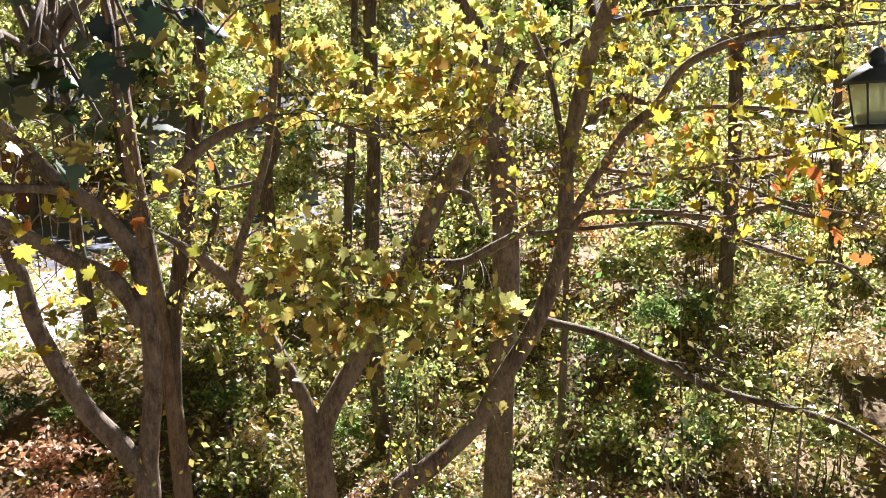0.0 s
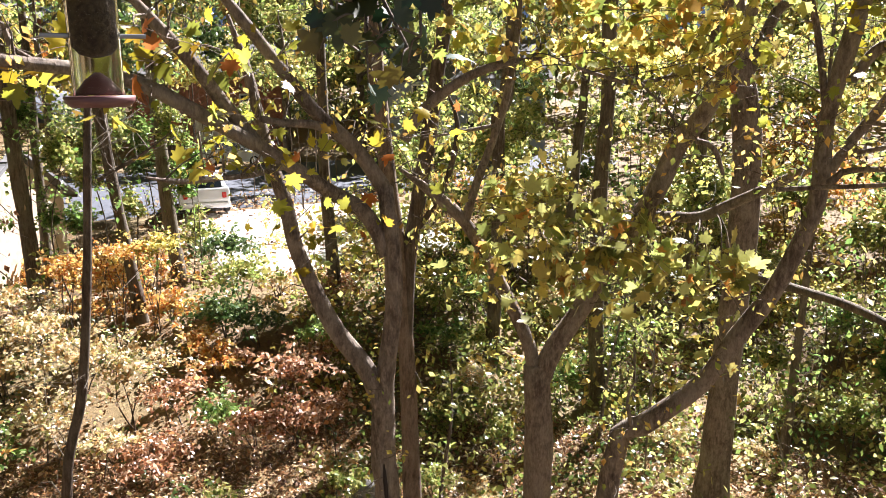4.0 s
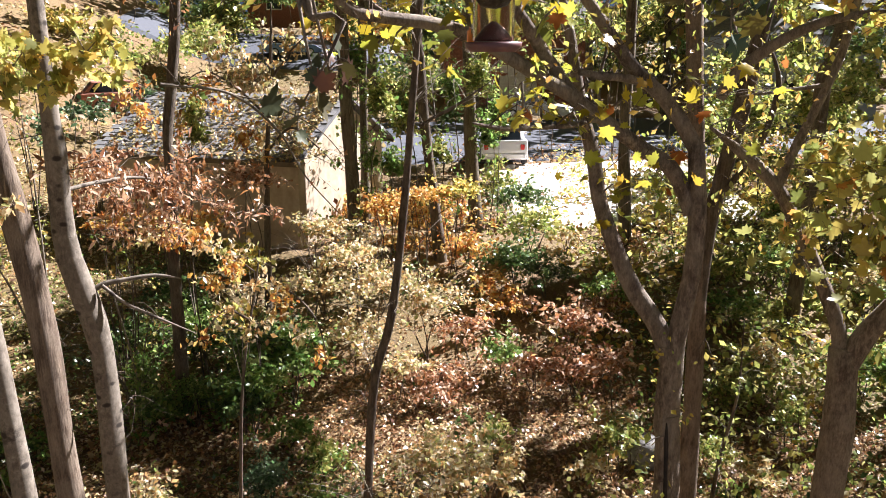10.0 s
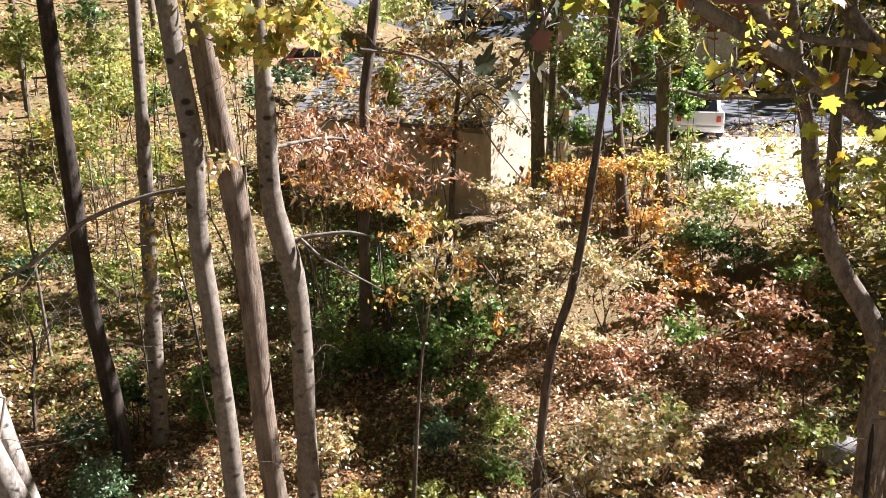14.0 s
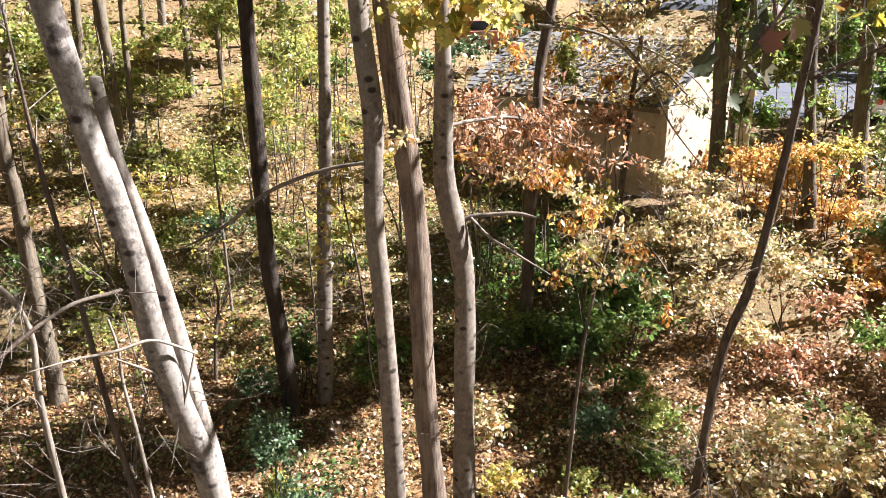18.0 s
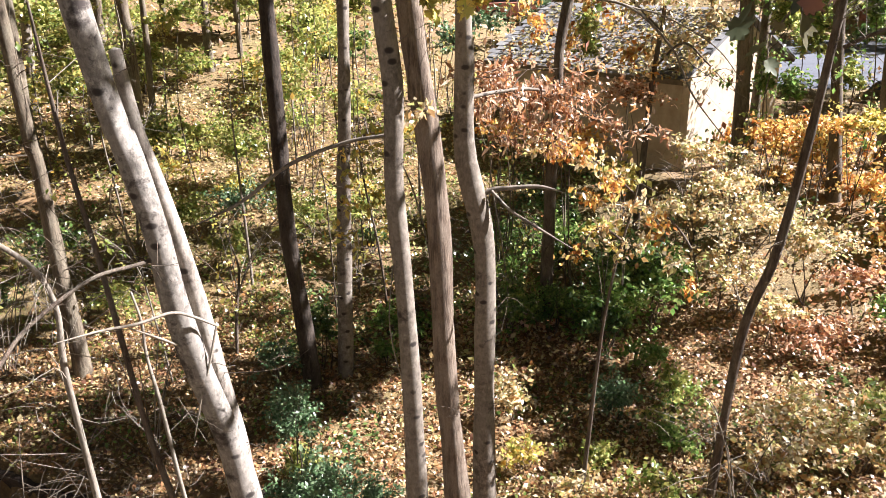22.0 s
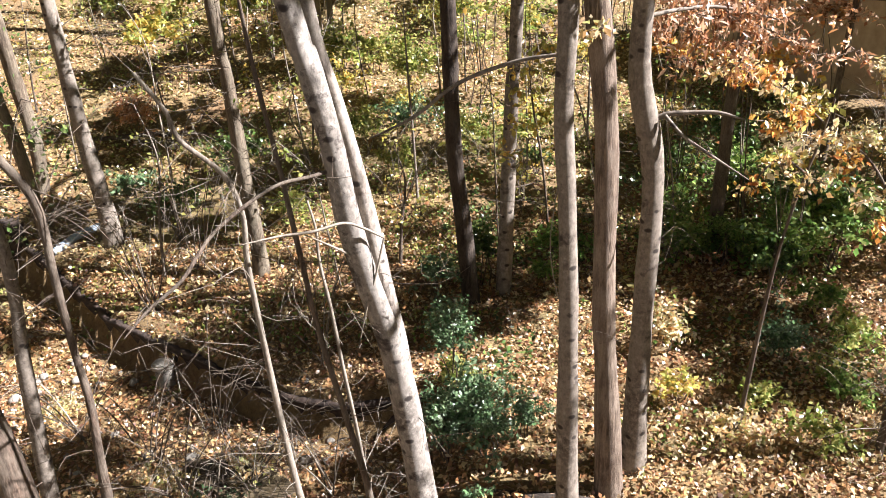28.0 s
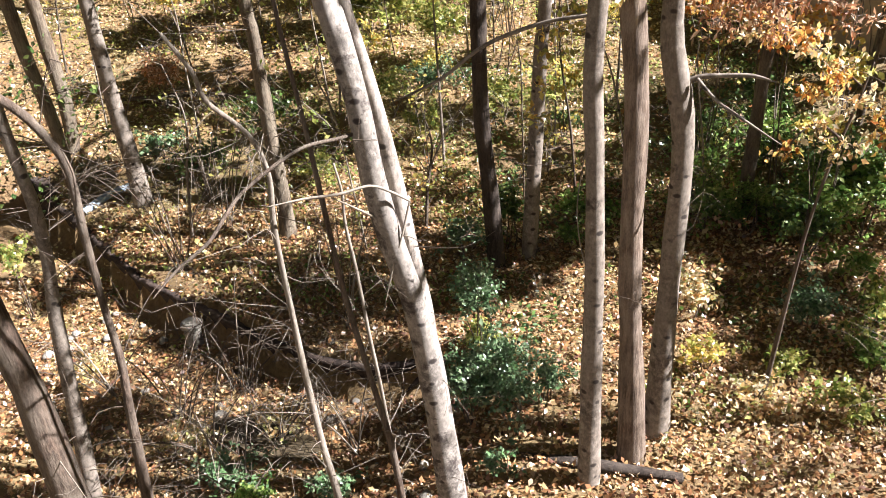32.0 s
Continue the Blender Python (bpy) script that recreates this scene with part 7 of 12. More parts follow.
bush("small_tree", 28.41, 11.37, (1.33, 1.33, 1.41), leaf_lime, "yellow-green small tree in the sunlit woods", up=10.16, count=92, per=12, leaf=0.179, stems=1, seed=337, shape=KITE, category="tree")
bush("small_tree", 6.85, 36.43, (2.72, 2.72, 2.64), leaf_green, "green small tree in the woods", up=8.90, count=216, per=12, leaf=0.179, stems=1, seed=338, shape=KITE, category="tree")
bush("small_tree", 24.75, 14.96, (1.54, 1.54, 1.86), leaf_bright, "green small tree in the woods", up=1.90, count=141, per=12, leaf=0.179, stems=1, seed=339, shape=KITE, category="tree")
bush("small_tree", 23.16, 7.51, (0.97, 0.97, 1.05), leaf_lime, "green small tree in the woods", up=3.22, count=76, per=12, leaf=0.146, stems=1, seed=340, shape=KITE, category="tree")
bush("small_tree", 37.81, 19.81, (3.11, 3.11, 3.82), leaf_lime, "yellow-green small tree in the sunlit woods", up=4.95, count=216, per=12, leaf=0.179, stems=1, seed=341, shape=KITE, category="tree")
bush("small_tree", 22.16, 16.39, (1.56, 1.56, 1.99), leaf_yellow, "yellow autumn tree in the sunlit woods", up=3.92, count=216, per=12, leaf=0.146, stems=1, seed=342, shape=KITE, category="tree")
bush("small_tree", 14.40, 36.88, (1.73, 1.73, 2.23), leaf_lime, "yellow-green small tree in the sunlit woods", up=11.44, count=190, per=12, leaf=0.179, stems=1, seed=343, shape=KITE, category="tree")
bush("small_tree", 35.10, 16.20, (2.41, 2.41, 1.71), leaf_lime, "yellow-green small tree in the sunlit woods", up=4.74, count=204, per=12, leaf=0.179, stems=1, seed=344, shape=KITE, category="tree")
bush("small_tree", 27.79, 16.84, (1.58, 1.58, 1.81), leaf_lime, "yellow-green small tree in the sunlit woods", up=10.62, count=141, per=12, leaf=0.179, stems=1, seed=345, shape=KITE, category="tree")
bush("small_tree", 15.74, 27.60, (1.99, 1.99, 1.43), leaf_orange, "orange autumn tree in the woods", up=0.20, count=140, per=12, leaf=0.179, stems=1, seed=346, shape=KITE, category="tree")
bush("small_tree", 17.08, 24.70, (1.52, 1.52, 1.69), leaf_yellow, "yellow autumn tree in the sunlit woods", up=0.62, count=126, per=12, leaf=0.179, stems=1, seed=347, shape=KITE, category="tree")
bush("small_tree", 22.02, 11.29, (1.15, 1.15, 1.14), leaf_lime, "yellow-green small tree in the sunlit woods", up=4.20, count=98, per=12, leaf=0.146, stems=1, seed=348, shape=KITE, category="tree")
bush("small_tree", 13.66, 18.32, (1.73, 1.73, 2.17), leaf_yellow, "yellow autumn tree in the sunlit woods", up=2.31, count=216, per=12, leaf=0.146, stems=1, seed=349, shape=KITE, category="tree")
bush("small_tree", 11.90, 17.04, (1.21, 1.21, 0.87), leaf_lime, "yellow-green small tree in the sunlit woods", up=4.36, count=78, per=12, leaf=0.146, stems=1, seed=350, shape=KITE, category="tree")
bush("small_tree", 25.88, 13.57, (1.87, 1.87, 2.31), leaf_lime, "yellow-green small tree in the sunlit woods", up=4.41, count=213, per=12, leaf=0.179, stems=1, seed=351, shape=KITE, category="tree")
bush("small_tree", 25.21, 28.15, (1.77, 1.77, 1.34), leaf_yellow, "yellow autumn tree in the sunlit woods", up=10.57, count=117, per=12, leaf=0.179, stems=1, seed=352, shape=KITE, category="tree")
bush("small_tree", 23.13, 24.50, (2.06, 2.06, 2.26), leaf_lime, "yellow-green small tree in the sunlit woods", up=10.47, count=216, per=12, leaf=0.179, stems=1, seed=353, shape=KITE, category="tree")
bush("small_tree", 19.53, 9.64, (1.10, 1.10, 0.99), leaf_yellow, "yellow autumn tree in the sunlit woods", up=4.85, count=81, per=12, leaf=0.146, stems=1, seed=354, shape=KITE, category="tree")
bush("small_tree", 22.71, 6.12, (1.05, 1.05, 0.87), leaf_lime, "yellow-green small tree in the sunlit woods", up=5.09, count=68, per=12, leaf=0.146, stems=1, seed=355, shape=KITE, category="tree")
bush("small_tree", 30.60, 26.42, (2.86, 2.86, 3.31), leaf_yellow, "yellow autumn tree in the sunlit woods", up=5.15, count=216, per=12, leaf=0.179, stems=1, seed=356, shape=KITE, category="tree")
bush("small_tree", 7.17, 33.80, (2.51, 2.51, 3.18), leaf_lime, "yellow-green small tree in the sunlit woods", up=9.44, count=216, per=12, leaf=0.179, stems=1, seed=357, shape=KITE, category="tree")
bush("small_tree", 35.51, 25.04, (1.99, 1.99, 1.81), leaf_lime, "yellow-green small tree in the sunlit woods", up=6.54, count=178, per=12, leaf=0.179, stems=1, seed=358, shape=KITE, category="tree")
bush("small_tree", 32.54, 9.05, (2.20, 2.20, 1.96), leaf_lime, "yellow-green small tree in the sunlit woods", up=8.03, count=213, per=12, leaf=0.179, stems=1, seed=359, shape=KITE, category="tree")
bush("small_tree", 23.40, 23.85, (2.34, 2.34, 1.87), leaf_green, "green small tree in the woods", up=0.20, count=215, per=12, leaf=0.179, stems=1, seed=360, shape=KITE, category="tree")
bush("small_tree", 22.56, 5.79, (1.29, 1.29, 1.01), leaf_lime, "yellow-green small tree in the sunlit woods", up=5.03, count=97, per=12, leaf=0.146, stems=1, seed=361, shape=KITE, category="tree")
bush("small_tree", 8.43, 39.30, (2.41, 2.41, 2.23), leaf_yellow, "yellow autumn tree in the sunlit woods", up=9.87, count=216, per=12, leaf=0.179, stems=1, seed=362, shape=KITE, category="tree")
bush("small_tree", 26.94, 16.38, (2.39, 2.39, 3.02), leaf_orange, "orange autumn tree in the woods", up=0.69, count=216, per=12, leaf=0.179, stems=1, seed=363, shape=KITE, category="tree")
bush("small_tree", 20.62, 24.70, (1.45, 1.45, 1.50), leaf_yellow, "yellow autumn tree in the sunlit woods", up=10.10, count=107, per=12, leaf=0.179, stems=1, seed=364, shape=KITE, category="tree")
bush("small_tree", 27.18, 32.74, (2.12, 2.12, 2.02), leaf_lime, "yellow-green small tree in the sunlit woods", up=8.48, count=211, per=12, leaf=0.179, stems=1, seed=365, shape=KITE, category="tree")
bush("small_tree", 38.71, 20.14, (3.10, 3.10, 2.54), leaf_orange, "orange autumn tree in the woods", up=11.39, count=216, per=12, leaf=0.179, stems=1, seed=366, shape=KITE, category="tree")
bush("small_tree", 32.49, 10.99, (2.51, 2.51, 3.20), leaf_lime, "yellow-green small tree in the sunlit woods", up=0.28, count=216, per=12, leaf=0.179, stems=1, seed=367, shape=KITE, category="tree")
bush("small_tree", 26.53, 28.39, (2.50, 2.50, 2.69), leaf_yellow, "yellow autumn tree in the sunlit woods", up=4.97, count=216, per=12, leaf=0.179, stems=1, seed=368, shape=KITE, category="tree")
bush("small_tree", 19.56, 21.37, (1.27, 1.27, 1.62), leaf_lime, "yellow-green small tree in the sunlit woods", up=5.45, count=101, per=12, leaf=0.179, stems=1, seed=369, shape=KITE, category="tree")
bush("small_tree", 24.49, 9.04, (1.35, 1.35, 1.17), leaf_yellow, "yellow autumn tree in the sunlit woods", up=1.69, count=118, per=12, leaf=0.146, stems=1, seed=370, shape=KITE, category="tree")
bush("small_tree", 28.60, 25.47, (1.50, 1.50, 1.09), leaf_lime, "yellow-green small tree in the sunlit woods", up=10.42, count=80, per=12, leaf=0.179, stems=1, seed=371, shape=KITE, category="tree")
bush("small_tree", -23.37, 22.32, (1.91, 1.91, 1.07), leaf_lime, "yellow-green small tree on the leafy hill", up=0.05, count=98, per=12, leaf=0.157, stems=1, seed=372, shape=KITE, category="tree")
bush("small_tree", -16.92, 23.57, (1.14, 1.14, 0.83), leaf_lime, "yellow-green small tree on the leafy hill", up=0.44, count=45, per=12, leaf=0.157, stems=1, seed=374, shape=KITE, category="tree")
bush("small_tree", -19.10, 24.42, (1.13, 1.13, 0.64), leaf_lime, "yellow-green small tree on the leafy hill", up=0.05, count=34, per=12, leaf=0.157, stems=1, seed=375, shape=KITE, category="tree")
bush("small_tree", -16.99, 17.67, (1.33, 1.33, 0.84), leaf_lime, "yellow-green small tree on the leafy hill", up=1.43, count=54, per=12, leaf=0.157, stems=1, seed=377, shape=KITE, category="tree")
bush("small_tree", -14.47, 26.59, (1.11, 1.11, 0.96), leaf_green, "green small tree on the leafy hill", up=3.34, count=51, per=12, leaf=0.157, stems=1, seed=379, shape=KITE, category="tree")
bush("small_tree", -17.77, 18.59, (1.51, 1.51, 1.01), leaf_yellow, "yellow autumn tree on the leafy hill", up=1.15, count=73, per=12, leaf=0.157, stems=1, seed=380, shape=KITE, category="tree")
bush("small_tree", -13.38, 28.70, (1.20, 1.20, 0.78), leaf_green, "green small tree on the leafy hill", up=0.13, count=45, per=12, leaf=0.157, stems=1, seed=382, shape=KITE, category="tree")
bush("small_tree", -21.53, 27.69, (1.66, 1.66, 0.89), leaf_yellow, "yellow autumn tree on the leafy hill", up=0.05, count=71, per=12, leaf=0.157, stems=1, seed=384, shape=KITE, category="tree")
bush("small_tree", -21.12, 18.51, (0.96, 0.96, 0.52), leaf_lime, "yellow-green small tree on the leafy hill", up=1.68, count=24, per=12, leaf=0.157, stems=1, seed=385, shape=KITE, category="tree")
bush("small_tree", -16.40, 30.54, (1.88, 1.88, 1.20), leaf_lime, "yellow-green small tree on the leafy hill", up=0.05, count=108, per=12, leaf=0.157, stems=1, seed=387, shape=KITE, category="tree")
bush("small_tree", -14.29, 26.04, (1.18, 1.18, 0.75), leaf_yellow, "yellow autumn tree on the leafy hill", up=0.05, count=43, per=12, leaf=0.157, stems=1, seed=389, shape=KITE, category="tree")
bush("small_tree", -23.71, 18.15, (1.47, 1.47, 1.19), leaf_lime, "yellow-green small tree on the leafy hill", up=0.05, count=85, per=12, leaf=0.157, stems=1, seed=390, shape=KITE, category="tree")
bush("small_tree", -14.93, 12.31, (1.04, 1.04, 0.71), leaf_yellow, "yellow autumn tree on the leafy hill", up=2.45, count=35, per=12, leaf=0.157, stems=1, seed=392, shape=KITE, category="tree")
bush("small_tree", -16.11, 31.87, (1.94, 1.94, 1.59), leaf_yellow, "yellow autumn tree on the leafy hill", up=0.05, count=149, per=12, leaf=0.157, stems=1, seed=394, shape=KITE, category="tree")
bush("small_tree", -13.98, 28.50, (1.59, 1.59, 1.32), leaf_lime, "yellow-green small tree on the leafy hill", up=0.05, count=101, per=12, leaf=0.157, stems=1, seed=395, shape=KITE, category="tree")
bush("small_tree", -16.58, 14.68, (0.99, 0.99, 0.77), leaf_lime, "yellow-green small tree on the leafy hill", up=2.39, count=36, per=12, leaf=0.157, stems=1, seed=397, shape=KITE, category="tree")
bush("small_tree", -14.88, 24.78, (1.58, 1.58, 1.21), leaf_lime, "yellow-green small tree on the leafy hill", up=0.05, count=93, per=12, leaf=0.157, stems=1, seed=399, shape=KITE, category="tree")
bush("small_tree", -24.58, 19.98, (1.20, 1.20, 0.98), leaf_lime, "yellow-green small tree on the leafy hill", up=2.70, count=57, per=12, leaf=0.157, stems=1, seed=400, shape=KITE, category="tree")
bush("small_tree", -20.90, 18.14, (1.16, 1.16, 0.85), leaf_lime, "yellow-green small tree on the leafy hill", up=0.05, count=47, per=12, leaf=0.157, stems=1, seed=402, shape=KITE, category="tree")
bush("small_tree", -11.92, 16.21, (1.14, 1.14, 0.60), leaf_lime, "yellow-green small tree on the leafy hill", up=4.28, count=33, per=12, leaf=0.157, stems=1, seed=404, shape=KITE, category="tree")
bush("small_tree", -16.21, 26.71, (1.42, 1.42, 0.93), leaf_lime, "yellow-green small tree on the leafy hill", up=2.76, count=63, per=12, leaf=0.157, stems=1, seed=405, shape=KITE, category="tree")
bush("small_tree", -13.46, 22.73, (1.53, 1.53, 0.83), leaf_yellow, "yellow autumn tree on the leafy hill", up=0.19, count=61, per=12, leaf=0.157, stems=1, seed=407, shape=KITE, category="tree")
bush("small_tree", -15.02, 30.14, (1.33, 1.33, 0.67), leaf_lime, "yellow-green small tree on the leafy hill", up=0.05, count=42, per=12, leaf=0.157, stems=1, seed=409, shape=KITE, category="tree")
bush("small_tree", -23.22, 25.02, (1.84, 1.84, 1.44), leaf_lime, "yellow-green small tree on the leafy hill", up=0.05, count=128, per=12, leaf=0.157, stems=1, seed=410, shape=KITE, category="tree")
bush("small_tree", -18.60, 22.99, (1.41, 1.41, 0.75), leaf_lime, "yellow-green small tree on the leafy hill", up=0.05, count=51, per=12, leaf=0.157, stems=1, seed=412, shape=KITE, category="tree")
bush("small_tree", -20.79, 25.90, (1.16, 1.16, 0.70), leaf_lime, "yellow-green small tree on the leafy hill", up=1.05, count=39, per=12, leaf=0.157, stems=1, seed=414, shape=KITE, category="tree")
bush("small_tree", -16.15, 17.44, (1.02, 1.02, 0.75), leaf_lime, "yellow-green small tree on the leafy hill", up=2.29, count=37, per=12, leaf=0.157, stems=1, seed=415, shape=KITE, category="tree")
bush("small_tree", -11.52, 20.26, (0.96, 0.96, 0.49), leaf_lime, "yellow-green small tree on the leafy hill", up=2.32, count=22, per=12, leaf=0.157, stems=1, seed=417, shape=KITE, category="tree")
bush("small_tree", -13.53, 22.72, (1.11, 1.11, 1.00), leaf_yellow, "yellow autumn tree on the leafy hill", up=0.92, count=53, per=12, leaf=0.157, stems=1, seed=419, shape=KITE, category="tree")
bush("small_tree", -8.80, 18.47, (0.94, 0.94, 0.57), leaf_yellow, "yellow autumn tree on the leafy hill", up=1.84, count=25, per=12, leaf=0.157, stems=1, seed=420, shape=KITE, category="tree")
bush("small_tree", -20.78, 24.13, (1.54, 1.54, 1.15), leaf_lime, "yellow-green small tree on the leafy hill", up=1.51, count=85, per=12, leaf=0.157, stems=1, seed=422, shape=KITE, category="tree")
bush("small_tree", -20.58, 19.30, (1.26, 1.26, 0.97), leaf_lime, "yellow-green small tree on the leafy hill", up=2.69, count=59, per=12, leaf=0.157, stems=1, seed=424, shape=KITE, category="tree")
bush("small_tree", -18.74, 18.83, (1.39, 1.39, 1.01), leaf_lime, "yellow-green small tree on the leafy hill", up=2.88, count=67, per=12, leaf=0.157, stems=1, seed=425, shape=KITE, category="tree")
bush("small_tree", -10.96, 16.86, (0.68, 0.68, 0.54), leaf_lime, "yellow-green small tree on the leafy hill", up=1.05, count=17, per=12, leaf=0.157, stems=1, seed=427, shape=KITE, category="tree")
bush("small_tree", -14.03, 21.96, (1.38, 1.38, 1.09), leaf_lime, "yellow-green small tree on the leafy hill", up=3.50, count=72, per=12, leaf=0.157, stems=1, seed=429, shape=KITE, category="tree")
bush("small_tree", -11.53, 22.51, (1.37, 1.37, 0.78), leaf_lime, "yellow-green small tree on the leafy hill", up=1.96, count=51, per=12, leaf=0.157, stems=1, seed=430, shape=KITE, category="tree")
bush("shrub", 29.02, 11.41, (1.58, 1.58, 0.92), leaf_lime, "yellow-green leafy shrub under the trees", up=2.67, count=56, per=14, leaf=0.151, stems=3, seed=432, shape=KITE)
bush("shrub", 26.35, 11.83, (1.14, 1.14, 0.99), leaf_lime, "yellow-green leafy shrub under the trees", up=0.73, count=54, per=14, leaf=0.135, stems=3, seed=433, shape=KITE)
bush("shrub", 15.21, 30.21, (1.46, 1.46, 0.89), leaf_bright, "bright green ferny shrub in the shade", up=1.97, count=50, per=14, leaf=0.151, stems=3, seed=434, shape=KITE)
bush("shrub", 15.27, 13.08, (1.10, 1.10, 0.67), leaf_lime, "yellow-green leafy shrub under the trees", up=0.52, count=42, per=14, leaf=0.123, stems=3, seed=435, shape=KITE)
bush("shrub", 20.59, 9.86, (1.33, 1.33, 1.13), leaf_lime, "yellow-green leafy shrub under the trees", up=0.84, count=88, per=14, leaf=0.123, stems=3, seed=436, shape=KITE)
bush("shrub", 19.21, 24.20, (1.28, 1.28, 0.86), leaf_cream, "shrub with sunlit pale cream leaves", up=1.46, count=42, per=14, leaf=0.151, stems=3, seed=437, shape=KITE)
bush("shrub", 18.54, 22.72, (1.40, 1.40, 1.04), leaf_lime, "yellow-green leafy shrub under the trees", up=2.79, count=56, per=14, leaf=0.151, stems=3, seed=438, shape=KITE)
bush("shrub", 16.59, 15.45, (1.36, 1.36, 0.96), leaf_yellow, "yellow autumn shrub with thin stems", up=0.72, count=74, per=14, leaf=0.124, stems=3, seed=439, shape=KITE)
bush("shrub", 16.19, 13.98, (0.79, 0.79, 0.49), leaf_bright, "bright green leafy shrub hung with trailing shoots", up=0.37, count=20, per=14, leaf=0.128, stems=3, seed=440, shape=KITE)
bush("shrub", 22.08, 23.07, (1.58, 1.58, 1.17), leaf_green, "dark green leafy shrub on the slope", up=1.06, count=72, per=14, leaf=0.151, stems=3, seed=441, shape=KITE)
bush("shrub", 24.58, 11.96, (1.02, 1.02, 0.73), leaf_cream, "shrub with sunlit pale cream leaves", up=0.56, count=34, per=14, leaf=0.139, stems=3, seed=442, shape=KITE)
bush("shrub", 25.15, 10.68, (1.22, 1.22, 0.77), leaf_lime, "yellow-green leafy shrub under the trees", up=2.08, count=36, per=14, leaf=0.151, stems=3, seed=443, shape=KITE)
bush("shrub", 21.07, 12.89, (1.37, 1.37, 0.81), leaf_yellow, "yellow autumn shrub with thin stems", up=2.00, count=43, per=14, leaf=0.151, stems=3, seed=444, shape=KITE)
bush("shrub", 24.05, 24.23, (1.33, 1.33, 0.82), leaf_yellow, "yellow autumn shrub with thin stems", up=2.09, count=42, per=14, leaf=0.151, stems=3, seed=445, shape=KITE)
bush("shrub", 25.27, 23.22, (1.77, 1.77, 1.52), leaf_lime, "yellow-green leafy shrub under the trees", up=1.31, count=104, per=14, leaf=0.151, stems=3, seed=446, shape=KITE)
bush("shrub", 21.50, 9.07, (1.34, 1.34, 0.78), leaf_lime, "yellow-green leafy shrub under the trees", up=0.58, count=50, per=14, leaf=0.136, stems=3, seed=447, shape=KITE)
bush("shrub", 18.82, 15.30, (1.19, 1.19, 0.88), leaf_lime, "yellow-green leafy shrub under the trees", up=0.65, count=43, per=14, leaf=0.145, stems=3, seed=448, shape=KITE)
bush("shrub", 12.85, 19.89, (1.00, 1.00, 0.70), leaf_lime, "yellow-green leafy shrub under the trees", up=2.01, count=27, per=14, leaf=0.151, stems=3, seed=449, shape=KITE)
bush("shrub", 18.42, 15.24, (0.99, 0.99, 0.69), leaf_yellow, "yellow autumn shrub with thin stems", up=3.31, count=26, per=14, leaf=0.151, stems=3, seed=450, shape=KITE)
bush("shrub", 9.84, 16.67, (1.00, 1.00, 0.69), leaf_bright, "bright green leafy shrub hung with trailing shoots", up=0.51, count=40, per=14, leaf=0.123, stems=3, seed=451, shape=KITE)
bush("shrub", 12.49, 20.42, (1.05, 1.05, 0.75), leaf_bright, "bright green ferny shrub in the shade", up=0.56, count=31, per=14, leaf=0.149, stems=3, seed=452, shape=KITE)
bush("shrub", 16.43, 18.96, (1.39, 1.39, 0.79), leaf_cream, "shrub with sunlit pale cream leaves", up=0.58, count=57, per=14, leaf=0.130, stems=3, seed=453, shape=KITE)
bush("shrub", 12.88, 19.10, (1.35, 1.35, 0.74), leaf_lime, "yellow-green leafy shrub under the trees", up=0.56, count=52, per=14, leaf=0.129, stems=3, seed=454, shape=KITE)
bush("shrub", 13.84, 27.37, (1.44, 1.44, 0.91), leaf_lime, "yellow-green leafy shrub under the trees", up=2.10, count=51, per=14, leaf=0.151, stems=3, seed=455, shape=KITE)
bush("shrub", 27.00, 20.92, (1.38, 1.38, 1.15), leaf_yellow, "yellow autumn shrub with thin stems", up=0.86, count=63, per=14, leaf=0.149, stems=3, seed=456, shape=KITE)
bush("shrub", 23.50, 8.57, (1.14, 1.14, 0.62), leaf_lime, "yellow-green leafy shrub under the trees", up=3.69, count=27, per=14, leaf=0.151, stems=3, seed=457, shape=KITE)
bush("shrub", 14.06, 16.60, (1.09, 1.09, 0.87), leaf_cream, "shrub with sunlit pale cream leaves", up=0.64, count=40, per=14, leaf=0.145, stems=3, seed=458, shape=KITE)
bush("shrub", 28.94, 11.48, (1.10, 1.10, 0.93), leaf_lime, "yellow-green leafy shrub under the trees", up=2.35, count=39, per=14, leaf=0.151, stems=3, seed=459, shape=KITE)
bush("shrub", 17.97, 26.32, (1.81, 1.81, 1.15), leaf_lime, "yellow-green leafy shrub under the trees", up=1.25, count=80, per=14, leaf=0.151, stems=3, seed=460, shape=KITE)
bush("shrub", 24.08, 14.14, (1.01, 1.01, 0.90), leaf_lime, "yellow-green leafy shrub under the trees", up=0.68, count=37, per=14, leaf=0.147, stems=3, seed=461, shape=KITE)
bush("shrub", 16.81, 10.79, (1.03, 1.03, 0.73), leaf_lime, "yellow-green leafy shrub under the trees", up=0.55, count=43, per=14, leaf=0.123, stems=3, seed=462, shape=KITE)
bush("shrub", 20.80, 18.08, (0.87, 0.87, 0.68), leaf_lime, "yellow-green leafy shrub under the trees", up=2.05, count=23, per=14, leaf=0.151, stems=3, seed=463, shape=KITE)
bush("shrub", 26.20, 15.24, (1.41, 1.41, 1.15), leaf_bright, "bright green ferny shrub in the shade", up=2.69, count=63, per=14, leaf=0.151, stems=3, seed=464, shape=KITE)
bush("shrub", 13.62, 25.09, (1.32, 1.32, 1.05), leaf_green, "dark green leafy shrub on the slope", up=0.79, count=64, per=14, leaf=0.138, stems=3, seed=465, shape=KITE)
